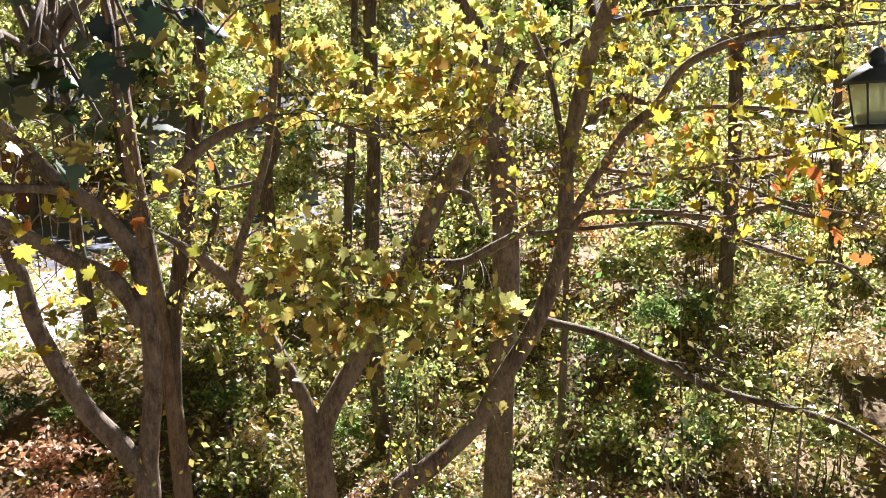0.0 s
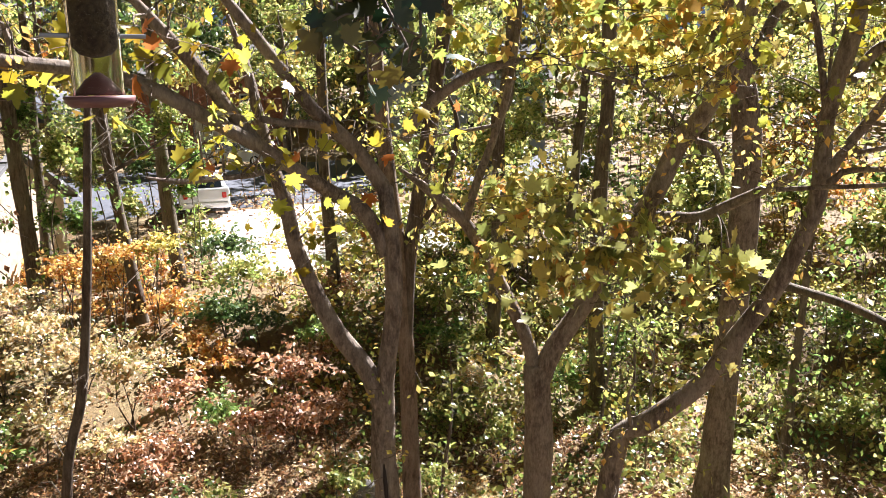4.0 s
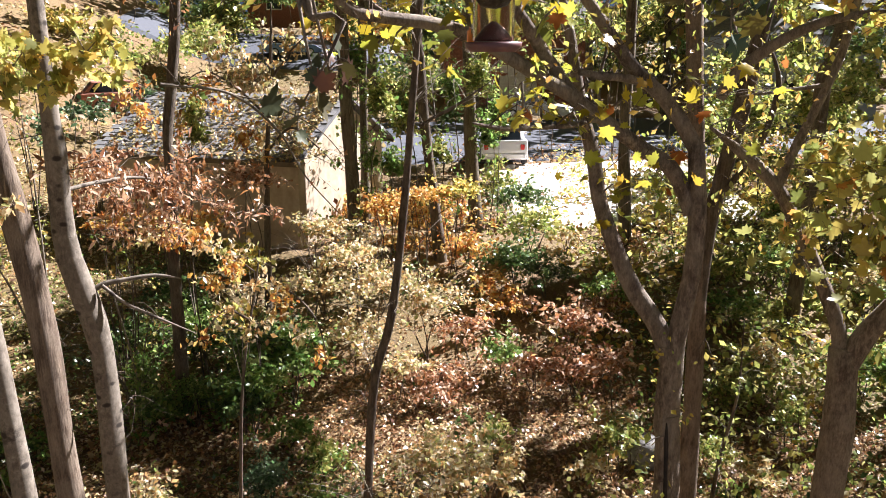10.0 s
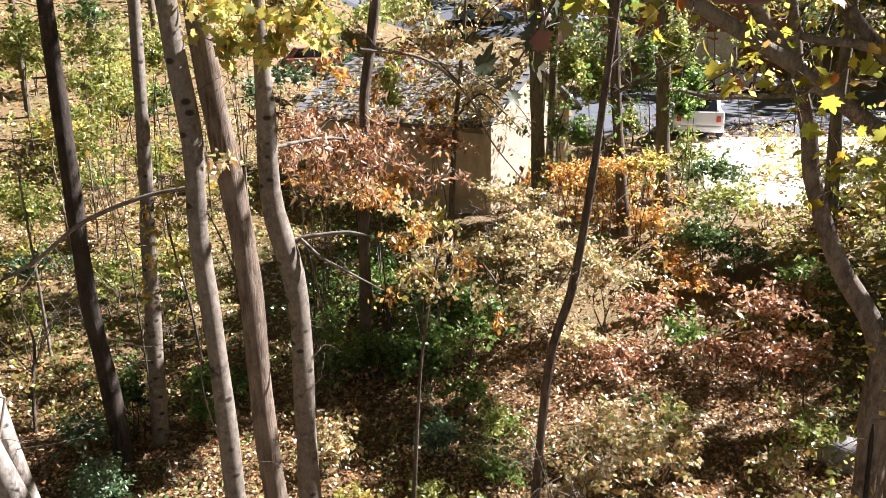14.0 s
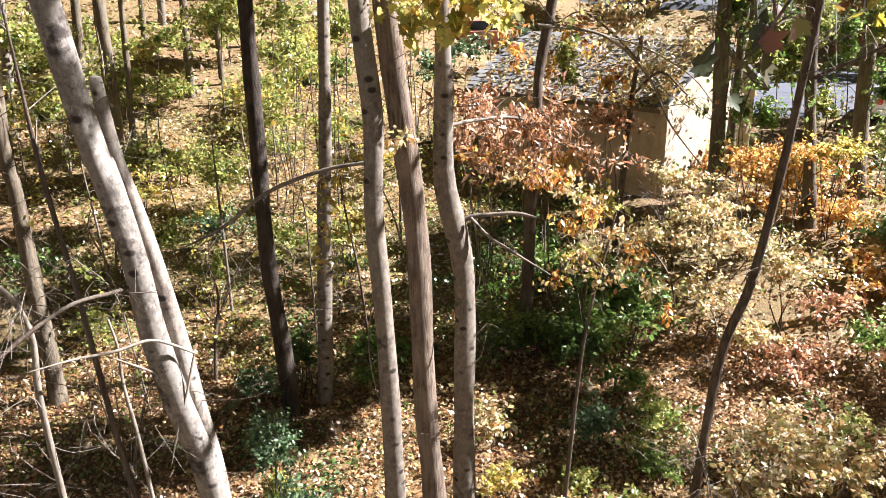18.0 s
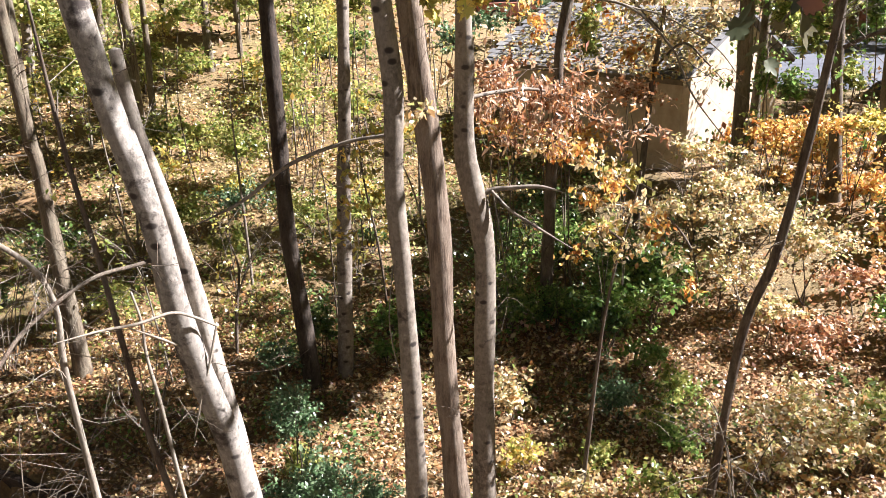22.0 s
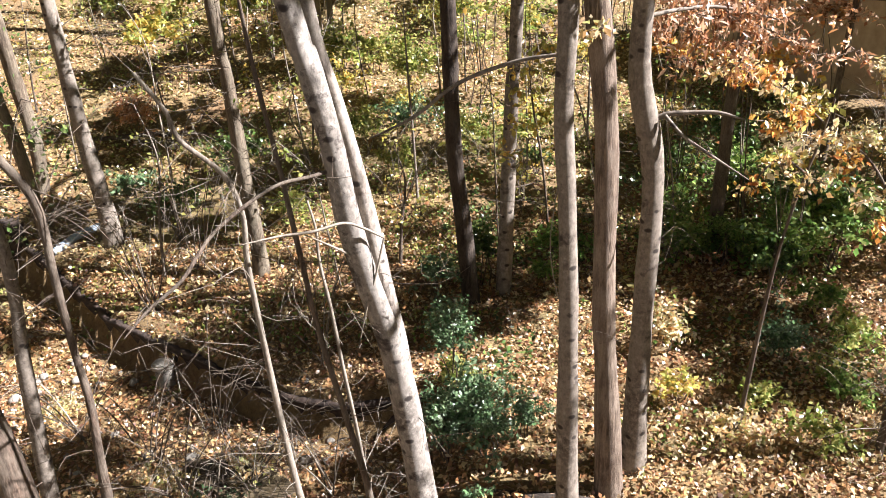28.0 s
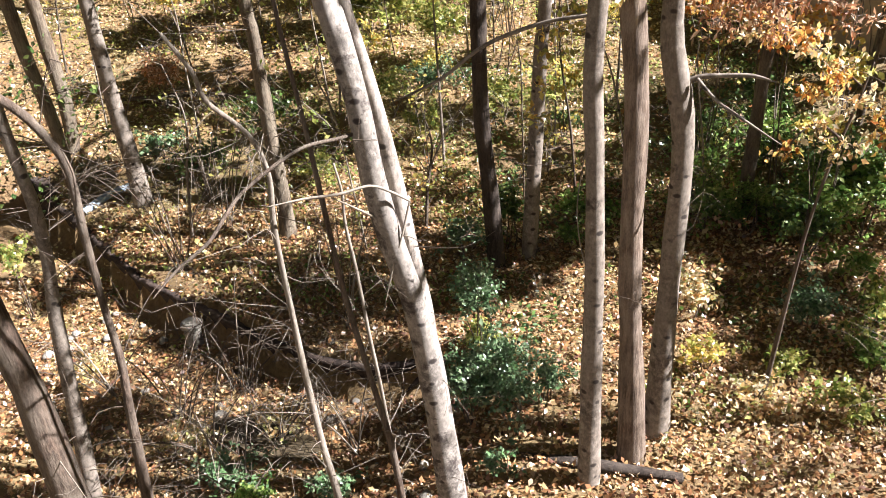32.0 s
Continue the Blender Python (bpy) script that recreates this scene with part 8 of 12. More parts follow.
bush("shrub", 20.56, 22.54, (1.14, 1.14, 0.75), leaf_cream, "shrub with sunlit pale cream leaves", up=2.96, count=33, per=14, leaf=0.151, stems=3, seed=466, shape=KITE)
bush("shrub", 14.04, 16.67, (0.93, 0.93, 0.52), leaf_bright, "bright green ferny shrub in the shade", up=0.39, count=19, per=14, leaf=0.146, stems=3, seed=467, shape=KITE)
bush("shrub", 18.99, 17.37, (1.45, 1.45, 1.15), leaf_lime, "yellow-green leafy shrub under the trees", up=0.85, count=86, per=14, leaf=0.130, stems=3, seed=468, shape=KITE)
bush("shrub", 15.30, 18.84, (1.27, 1.27, 1.08), leaf_bright, "bright green leafy shrub hung with trailing shoots", up=2.89, count=53, per=14, leaf=0.151, stems=3, seed=469, shape=KITE)
bush("shrub", 20.49, 11.25, (1.20, 1.20, 0.83), leaf_bright, "bright green ferny shrub in the shade", up=0.63, count=39, per=14, leaf=0.149, stems=3, seed=470, shape=KITE)
bush("shrub", 13.68, 21.48, (0.98, 0.98, 0.88), leaf_lime, "yellow-green leafy shrub under the trees", up=0.66, count=39, per=14, leaf=0.138, stems=3, seed=471, shape=KITE)
bush("shrub", 29.84, 14.00, (1.10, 1.10, 0.67), leaf_lime, "yellow-green leafy shrub under the trees", up=1.50, count=28, per=14, leaf=0.151, stems=3, seed=472, shape=KITE)
bush("shrub", 14.43, 16.69, (1.07, 1.07, 0.92), leaf_bright, "bright green ferny shrub in the shade", up=0.70, count=57, per=14, leaf=0.123, stems=3, seed=473, shape=KITE)
bush("shrub", 26.32, 9.51, (1.67, 1.67, 1.44), leaf_lime, "yellow-green leafy shrub under the trees", up=1.07, count=99, per=14, leaf=0.146, stems=3, seed=474, shape=KITE)
bush("shrub", 30.16, 8.04, (1.32, 1.32, 1.08), leaf_lime, "yellow-green leafy shrub under the trees", up=1.68, count=55, per=14, leaf=0.151, stems=3, seed=475, shape=KITE)
bush("shrub", 16.38, 13.20, (0.86, 0.86, 0.52), leaf_yellow, "yellow autumn shrub with thin stems", up=0.41, count=26, per=14, leaf=0.123, stems=3, seed=476, shape=KITE)
bush("shrub", 25.21, 10.07, (1.28, 1.28, 0.71), leaf_bright, "bright green leafy shrub hung with trailing shoots", up=2.35, count=35, per=14, leaf=0.151, stems=3, seed=477, shape=KITE)
bush("shrub", 16.29, 16.33, (0.90, 0.90, 0.50), leaf_lime, "yellow-green leafy shrub under the trees", up=3.23, count=17, per=14, leaf=0.151, stems=3, seed=478, shape=KITE)
bush("shrub", 22.94, 13.65, (1.25, 1.25, 0.86), leaf_cream, "shrub with sunlit pale cream leaves", up=0.63, count=48, per=14, leaf=0.139, stems=3, seed=479, shape=KITE)
bush("shrub", 24.68, 10.84, (0.88, 0.88, 0.71), leaf_cream, "shrub with sunlit pale cream leaves", up=0.71, count=24, per=14, leaf=0.151, stems=3, seed=480, shape=KITE)
bush("shrub", 19.22, 7.43, (0.70, 0.70, 0.61), leaf_yellow, "yellow autumn shrub with thin stems", up=0.45, count=20, per=14, leaf=0.135, stems=3, seed=481, shape=KITE)
bush("shrub", 10.89, 18.20, (0.86, 0.86, 0.72), leaf_lime, "yellow-green leafy shrub under the trees", up=0.55, count=36, per=14, leaf=0.123, stems=3, seed=482, shape=KITE)
bush("shrub", 23.64, 6.32, (0.93, 0.93, 0.61), leaf_bright, "bright green ferny shrub in the shade", up=0.46, count=28, per=14, leaf=0.133, stems=3, seed=483, shape=KITE)
bush("shrub", 33.31, 9.44, (1.46, 1.46, 0.96), leaf_lime, "yellow-green leafy shrub under the trees", up=2.25, count=54, per=14, leaf=0.151, stems=3, seed=484, shape=KITE)
bush("shrub", 11.57, 18.59, (0.81, 0.81, 0.44), leaf_lime, "yellow-green leafy shrub under the trees", up=0.32, count=20, per=14, leaf=0.123, stems=3, seed=485, shape=KITE)
bush("shrub", 12.66, 21.85, (1.34, 1.34, 0.84), leaf_lime, "yellow-green leafy shrub under the trees", up=1.61, count=43, per=14, leaf=0.151, stems=3, seed=486, shape=KITE)
bush("shrub", 14.11, 25.87, (1.55, 1.55, 1.23), leaf_cream, "shrub with sunlit pale cream leaves", up=1.62, count=74, per=14, leaf=0.151, stems=3, seed=487, shape=KITE)
bush("shrub", 21.76, 6.13, (1.02, 1.02, 0.91), leaf_bright, "bright green leafy shrub hung with trailing shoots", up=0.68, count=44, per=14, leaf=0.136, stems=3, seed=488, shape=KITE)
bush("shrub", 11.66, 15.67, (1.05, 1.05, 0.81), leaf_cream, "shrub with sunlit pale cream leaves", up=0.61, count=45, per=14, leaf=0.129, stems=3, seed=489, shape=KITE)
bush("shrub", 26.33, 21.14, (1.44, 1.44, 1.09), leaf_cream, "shrub with sunlit pale cream leaves", up=2.12, count=61, per=14, leaf=0.151, stems=3, seed=490, shape=KITE)
bush("shrub", 21.19, 8.92, (1.24, 1.24, 0.87), leaf_lime, "yellow-green leafy shrub under the trees", up=1.09, count=41, per=14, leaf=0.151, stems=3, seed=491, shape=KITE)
bush("small_tree", 12.55, 23.98, (1.14, 1.14, 1.52), leaf_lime, "yellow-green tree in front of the houses", up=3.85, count=61, per=12, leaf=0.157, stems=1, seed=492, shape=KITE, category="tree")
bush("small_tree", 14.84, 25.00, (1.23, 1.23, 1.43), leaf_lime, "yellow-green tree in front of the houses", up=4.17, count=62, per=12, leaf=0.157, stems=1, seed=493, shape=KITE, category="tree")
bush("small_tree", 14.11, 21.93, (1.10, 1.10, 1.10), leaf_lime, "yellow-green tree in front of the houses", up=2.97, count=43, per=12, leaf=0.157, stems=1, seed=494, shape=KITE, category="tree")
bush("small_tree", 16.08, 23.03, (1.18, 1.18, 1.58), leaf_lime, "yellow-green tree in front of the houses", up=4.09, count=66, per=12, leaf=0.157, stems=1, seed=495, shape=KITE, category="tree")
bush("small_tree", 15.27, 27.06, (1.31, 1.31, 1.31), leaf_lime, "yellow-green tree in front of the houses", up=6.08, count=61, per=12, leaf=0.157, stems=1, seed=496, shape=KITE, category="tree")
bush("small_tree", 0.71, 63.57, (3.50, 3.50, 2.64), leaf_lime, "yellow-green tree across the street", up=5.22, count=138, per=12, leaf=0.291, stems=1, seed=497, shape=KITE, category="tree")
bush("small_tree", -13.97, 63.54, (2.45, 2.45, 1.73), leaf_yellow, "yellow autumn tree across the street", up=3.02, count=63, per=12, leaf=0.291, stems=1, seed=498, shape=KITE, category="tree")
bush("small_tree", 0.63, 55.99, (2.12, 2.12, 1.70), leaf_lime, "yellow-green tree across the street", up=5.30, count=53, per=12, leaf=0.291, stems=1, seed=499, shape=KITE, category="tree")
bush("small_tree", 24.36, 62.62, (2.72, 2.72, 1.95), leaf_lime, "yellow-green tree across the street", up=3.24, count=79, per=12, leaf=0.291, stems=1, seed=500, shape=KITE, category="tree")
bush("small_tree", 2.89, 65.50, (2.67, 2.67, 1.79), leaf_orange, "orange autumn tree across the street", up=2.82, count=71, per=12, leaf=0.291, stems=1, seed=502, shape=KITE, category="tree")
bush("small_tree", 29.12, 59.90, (3.21, 3.21, 2.87), leaf_green, "green tree across the street", up=1.56, count=137, per=12, leaf=0.291, stems=1, seed=503, shape=KITE, category="tree")
bush("small_tree", 27.56, 63.23, (3.39, 3.39, 2.19), leaf_green, "green tree across the street", up=3.98, count=111, per=12, leaf=0.291, stems=1, seed=504, shape=KITE, category="tree")
bush("small_tree", 18.20, 58.03, (3.52, 3.52, 3.22), leaf_green, "green tree across the street", up=1.87, count=169, per=12, leaf=0.291, stems=1, seed=505, shape=KITE, category="tree")
bush("small_tree", 7.39, 72.82, (3.78, 3.78, 2.99), leaf_green, "green tree across the street", up=0.05, count=169, per=12, leaf=0.291, stems=1, seed=506, shape=KITE, category="tree")
bush("small_tree", 13.60, 70.20, (3.04, 3.04, 2.22), leaf_green, "green tree across the street", up=0.05, count=101, per=12, leaf=0.291, stems=1, seed=507, shape=KITE, category="tree")
bush("small_tree", 4.99, 72.72, (3.82, 3.82, 2.63), leaf_lime, "yellow-green tree across the street", up=0.05, count=150, per=12, leaf=0.291, stems=1, seed=508, shape=KITE, category="tree")
bush("small_tree", 23.14, 50.96, (2.58, 2.58, 2.21), leaf_yellow, "yellow autumn tree across the street", up=6.21, count=85, per=12, leaf=0.291, stems=1, seed=509, shape=KITE, category="tree")
bush("small_tree", -22.55, 65.61, (3.98, 3.98, 3.29), leaf_green, "green tree across the street", up=0.05, count=196, per=12, leaf=0.291, stems=1, seed=510, shape=KITE, category="tree")
bush("small_tree", 1.18, 68.62, (4.09, 4.09, 3.57), leaf_orange, "orange autumn tree across the street", up=0.05, count=216, per=12, leaf=0.291, stems=1, seed=511, shape=KITE, category="tree")
bush("small_tree", 19.82, 64.57, (3.96, 3.96, 3.80), leaf_yellow, "yellow autumn tree across the street", up=2.66, count=216, per=12, leaf=0.291, stems=1, seed=512, shape=KITE, category="tree")
bush("small_tree", 13.45, 60.84, (3.16, 3.16, 2.84), leaf_orange, "orange autumn tree across the street", up=4.00, count=134, per=12, leaf=0.291, stems=1, seed=513, shape=KITE, category="tree")
bush("small_tree", 0.46, 57.39, (2.66, 2.66, 1.97), leaf_lime, "yellow-green tree across the street", up=7.10, count=78, per=12, leaf=0.291, stems=1, seed=514, shape=KITE, category="tree")
bush("small_tree", 25.70, 55.65, (2.85, 2.85, 1.72), leaf_green, "green tree across the street", up=2.90, count=73, per=12, leaf=0.291, stems=1, seed=515, shape=KITE, category="tree")
bush("small_tree", 22.73, 60.34, (3.48, 3.48, 2.95), leaf_lime, "yellow-green tree across the street", up=0.97, count=153, per=12, leaf=0.291, stems=1, seed=516, shape=KITE, category="tree")
bush("small_tree", 23.28, 55.35, (3.59, 3.59, 3.29), leaf_lime, "yellow-green tree across the street", up=5.05, count=176, per=12, leaf=0.291, stems=1, seed=517, shape=KITE, category="tree")
bush("small_tree", 20.08, 52.94, (2.82, 2.82, 2.06), leaf_lime, "yellow-green tree across the street", up=4.78, count=86, per=12, leaf=0.291, stems=1, seed=518, shape=KITE, category="tree")
bush("small_tree", -15.80, 52.87, (2.60, 2.60, 1.87), leaf_yellow, "yellow autumn tree across the street", up=0.49, count=72, per=12, leaf=0.291, stems=1, seed=519, shape=KITE, category="tree")
bush("small_tree", 31.91, 65.84, (3.87, 3.87, 3.59), leaf_lime, "yellow-green tree across the street", up=1.12, count=207, per=12, leaf=0.291, stems=1, seed=520, shape=KITE, category="tree")
bush("small_tree", -4.97, 57.99, (2.96, 2.96, 2.87), leaf_lime, "yellow-green tree across the street", up=6.21, count=127, per=12, leaf=0.291, stems=1, seed=522, shape=KITE, category="tree")
bush("small_tree", 21.83, 54.13, (3.06, 3.06, 2.13), leaf_lime, "yellow-green tree across the street", up=4.28, count=97, per=12, leaf=0.291, stems=1, seed=523, shape=KITE, category="tree")
bush("small_tree", -10.21, 66.92, (2.60, 2.60, 1.73), leaf_yellow, "yellow autumn tree across the street", up=0.05, count=67, per=12, leaf=0.291, stems=1, seed=524, shape=KITE, category="tree")
bush("small_tree", -3.40, 54.91, (2.30, 2.30, 1.55), leaf_green, "green tree across the street", up=6.60, count=53, per=12, leaf=0.291, stems=1, seed=525, shape=KITE, category="tree")
bush("small_tree", -7.96, 54.22, (2.91, 2.91, 2.08), leaf_lime, "yellow-green tree across the street", up=3.26, count=90, per=12, leaf=0.291, stems=1, seed=527, shape=KITE, category="tree")
bush("small_tree", -3.32, 71.82, (3.41, 3.41, 2.63), leaf_lime, "yellow-green tree across the street", up=4.49, count=134, per=12, leaf=0.291, stems=1, seed=528, shape=KITE, category="tree")
bush("small_tree", 27.92, 62.90, (2.86, 2.86, 2.79), leaf_yellow, "yellow autumn tree across the street", up=0.05, count=119, per=12, leaf=0.291, stems=1, seed=529, shape=KITE, category="tree")
bush("small_tree", -19.78, 67.59, (3.99, 3.99, 3.70), leaf_orange, "orange autumn tree across the street", up=0.05, count=216, per=12, leaf=0.291, stems=1, seed=530, shape=KITE, category="tree")
bush("small_tree", 16.39, 54.87, (2.29, 2.29, 1.55), leaf_lime, "yellow-green tree across the street", up=7.77, count=53, per=12, leaf=0.291, stems=1, seed=531, shape=KITE, category="tree")
bush("small_tree", 9.58, 68.49, (2.98, 2.98, 2.27), leaf_lime, "yellow-green tree across the street", up=2.58, count=100, per=12, leaf=0.291, stems=1, seed=532, shape=KITE, category="tree")
bush("small_tree", 0.33, 62.63, (2.29, 2.29, 1.64), leaf_green, "green tree across the street", up=3.00, count=56, per=12, leaf=0.291, stems=1, seed=533, shape=KITE, category="tree")
bush("small_tree", 18.33, 64.31, (3.18, 3.18, 2.57), leaf_orange, "orange autumn tree across the street", up=5.44, count=122, per=12, leaf=0.291, stems=1, seed=534, shape=KITE, category="tree")
bush("small_tree", 22.77, 58.72, (3.04, 3.04, 2.07), leaf_orange, "orange autumn tree across the street", up=3.95, count=94, per=12, leaf=0.291, stems=1, seed=535, shape=KITE, category="tree")
bush("small_tree", -18.94, 68.25, (3.86, 3.86, 3.66), leaf_lime, "yellow-green tree across the street", up=0.05, count=211, per=12, leaf=0.291, stems=1, seed=536, shape=KITE, category="tree")
bush("small_tree", 16.12, 57.01, (2.46, 2.46, 1.76), leaf_yellow, "yellow autumn tree across the street", up=3.73, count=64, per=12, leaf=0.291, stems=1, seed=538, shape=KITE, category="tree")
bush("small_tree", 8.39, 63.54, (2.95, 2.95, 2.64), leaf_lime, "yellow-green tree across the street", up=6.45, count=116, per=12, leaf=0.291, stems=1, seed=539, shape=KITE, category="tree")
bush("small_tree", 3.66, 29.74, (0.85, 0.85, 1.06), leaf_green, "leafy tree between the shed and the street", up=3.20, count=35, per=12, leaf=0.168, stems=1, seed=540, shape=KITE, category="tree")
bush("small_tree", 4.45, 30.64, (0.88, 0.88, 0.88), leaf_green, "leafy tree between the shed and the street", up=1.90, count=30, per=12, leaf=0.168, stems=1, seed=541, shape=KITE, category="tree")
bush("small_tree", 2.20, 26.87, (0.76, 0.76, 1.33), leaf_green, "leafy tree between the shed and the street", up=3.63, count=39, per=12, leaf=0.168, stems=1, seed=542, shape=KITE, category="tree")
bush("small_tree", 8.33, 18.16, (1.14, 1.14, 1.14), leaf_lime, "leafy tree between the shed and the street", up=1.60, count=51, per=12, leaf=0.168, stems=1, seed=543, shape=KITE, category="tree")
bush("small_tree", 10.59, 21.51, (1.02, 1.02, 1.70), leaf_lime, "leafy tree between the shed and the street", up=2.15, count=68, per=12, leaf=0.168, stems=1, seed=544, shape=KITE, category="tree")
bush("small_tree", -6.19, 33.38, (1.44, 1.44, 1.20), leaf_lime, "leafy tree between the shed and the street", up=4.03, count=67, per=12, leaf=0.168, stems=1, seed=545, shape=KITE, category="tree")
bush("small_tree", -5.12, 35.59, (1.52, 1.52, 1.27), leaf_lime, "leafy tree between the shed and the street", up=4.72, count=75, per=12, leaf=0.168, stems=1, seed=546, shape=KITE, category="tree")
bush("small_tree", 6.61, 30.39, (1.31, 1.31, 1.31), leaf_yellow, "yellow autumn tree in front of the houses", up=4.98, count=72, per=12, leaf=0.168, stems=1, seed=547, shape=KITE, category="tree")
bush("small_tree", 8.58, 30.95, (1.58, 1.58, 1.35), leaf_lime, "yellow-green tree in front of the houses", up=5.37, count=90, per=12, leaf=0.168, stems=1, seed=548, shape=KITE, category="tree")
bush("small_tree", 10.00, 29.48, (1.53, 1.53, 1.31), leaf_lime, "yellow-green tree in front of the houses", up=4.92, count=84, per=12, leaf=0.168, stems=1, seed=549, shape=KITE, category="tree")
bush("small_tree", 14.18, 27.74, (1.31, 1.31, 1.09), leaf_lime, "yellow-green tree in front of the houses", up=3.82, count=60, per=12, leaf=0.168, stems=1, seed=550, shape=KITE, category="tree")
bush("small_tree", 8.52, 32.00, (1.16, 1.16, 0.81), leaf_lime, "yellow-green tree in front of the houses", up=3.68, count=39, per=12, leaf=0.168, stems=1, seed=551, shape=KITE, category="tree")
bush("small_tree", 16.35, 28.85, (1.40, 1.40, 1.40), leaf_lime, "yellow-green tree in front of the houses", up=6.00, count=82, per=12, leaf=0.168, stems=1, seed=552, shape=KITE, category="tree")
bush("small_tree", 6.13, 33.54, (1.44, 1.44, 1.44), leaf_yellow, "yellow autumn tree in front of the houses", up=6.09, count=87, per=12, leaf=0.168, stems=1, seed=553, shape=KITE, category="tree")
bush("small_tree", 10.68, 32.41, (1.68, 1.68, 1.20), leaf_lime, "yellow-green tree in front of the houses", up=7.38, count=85, per=12, leaf=0.168, stems=1, seed=554, shape=KITE, category="tree")
bush("small_tree", -6.47, 26.16, (1.14, 1.14, 1.14), leaf_lime, "silvery green tree beside the shed", up=4.27, count=63, per=14, leaf=0.134, stems=3, seed=168, shape=KITE, category="tree")
bush("small_tree", -9.93, 21.79, (1.19, 1.19, 1.86), leaf_lime, "yellow-green small tree on the hillside", up=3.38, count=98, per=14, leaf=0.123, stems=3, seed=172, shape=KITE, category="tree")
bush("small_tree", -13.88, 27.87, (1.43, 1.43, 0.88), leaf_green, "green small tree on the leafy hill", up=0.05, count=61, per=12, leaf=0.157, stems=1, seed=376, shape=KITE, category="tree")
bush("small_tree", -8.18, 57.61, (2.80, 2.80, 2.64), leaf_green, "green tree across the street", up=4.04, count=110, per=12, leaf=0.291, stems=1, seed=521, shape=KITE, category="tree")
bush("small_tree", -6.73, 57.77, (2.78, 2.78, 2.61), leaf_lime, "yellow-green tree across the street", up=3.98, count=108, per=12, leaf=0.291, stems=1, seed=526, shape=KITE, category="tree")

bush("shrub", -4.35, 6.85, (0.55, 0.5, 0.62), leaf_holly, "blue-green glossy evergreen shrub beside the birch", up=0.55, count=90, per=14, leaf=0.066, stems=4, seed=620)
bush("shrub", -4.9, 7.9, (0.40, 0.4, 0.75), leaf_holly, "tall blue-green evergreen shrub beside the birch", up=0.75, count=70, per=14, leaf=0.066, stems=3, seed=621)
bush("shrub", -3.3, 13.3, (0.32, 0.32, 0.75), leaf_bright, "upright bright green shoots in the dark hollow", up=0.75, count=36, per=14, leaf=0.075, stems=2, seed=622, shape=SLIM)
bush("shrub", -2.5, 13.2, (0.75, 0.6, 0.35), leaf_bright, "bright green ferny shrub in the dark hollow", up=0.75, count=46, per=14, leaf=0.080, stems=3, seed=623, shape=SLIM)
bush("shrub", -1.6, 13.9, (0.70, 0.6, 0.40), leaf_bright, "bright green ferny shrub in the dark hollow", up=1.0, count=46, per=14, leaf=0.080, stems=3, seed=624, shape=SLIM)
# sunlit pale and golden shrubs at the foot of the gable
bush("shrub", -0.28, 16.68, (0.85, 0.8, 0.42), leaf_cream, "shrub with sunlit pale cream leaves", up=1.96, count=60, per=14, leaf=0.10, stems=4, seed=600, shape=OVAL)
bush("shrub", 0.33, 16.08, (0.85, 0.8, 0.42), leaf_cream, "shrub with sunlit pale cream leaves", up=1.74, count=60, per=14, leaf=0.10, stems=4, seed=601, shape=OVAL)
bush("shrub", 1.13, 17.54, (0.85, 0.8, 0.42), leaf_orange, "golden autumn shrub in full sun", up=1.91, count=60, per=14, leaf=0.10, stems=4, seed=602, shape=OVAL)
bush("shrub", 1.93, 17.76, (0.85, 0.8, 0.42), leaf_orange, "golden autumn shrub in full sun", up=2.03, count=60, per=14, leaf=0.10, stems=4, seed=603, shape=OVAL)
bush("shrub", 2.81, 18.05, (0.85, 0.8, 0.42), leaf_yellow, "golden yellow autumn shrub in full sun", up=1.96, count=60, per=14, leaf=0.10, stems=4, seed=604, shape=OVAL)
bush("shrub", -0.56, 15.58, (0.85, 0.8, 0.42), leaf_cream, "shrub with sunlit pale cream leaves", up=1.41, count=60, per=14, leaf=0.10, stems=4, seed=605, shape=OVAL)

# ---- large maple leaves ----
leafy(maple_a, leaf_maple_one, 0.095, [(1.01, 4.48, 6.76), (1.21, 4.90, 6.62), (1.24, 4.70, 6.84), (1.63, 5.04, 6.31), (1.76, 5.11, 6.17), (1.73, 4.83, 6.01), (1.14, 4.65, 6.19), (1.24, 4.84, 6.08), (2.01, 5.04, 6.06), (1.54, 4.66, 5.95), (1.75, 4.99, 5.83), (2.12, 5.22, 5.59), (2.37, 5.43, 5.47), (2.02, 5.26, 5.34), (2.64, 5.31, 6.14), (2.66, 5.03, 6.15), (2.67, 5.29, 5.95), (0.37, 4.87, 6.76), (0.28, 4.70, 6.60), (0.42, 4.91, 6.43), (0.98, 4.71, 6.65), (0.85, 4.42, 6.81), (1.43, 5.07, 6.73), (1.53, 5.06, 6.56), (1.94, 5.20, 5.72), (2.33, 5.12, 5.55), (1.52, 5.20, 6.23), (1.82, 5.01, 6.73), (0.94, 4.74, 6.40), (0.58, 4.86, 6.49)], 6, 0.19, 21)
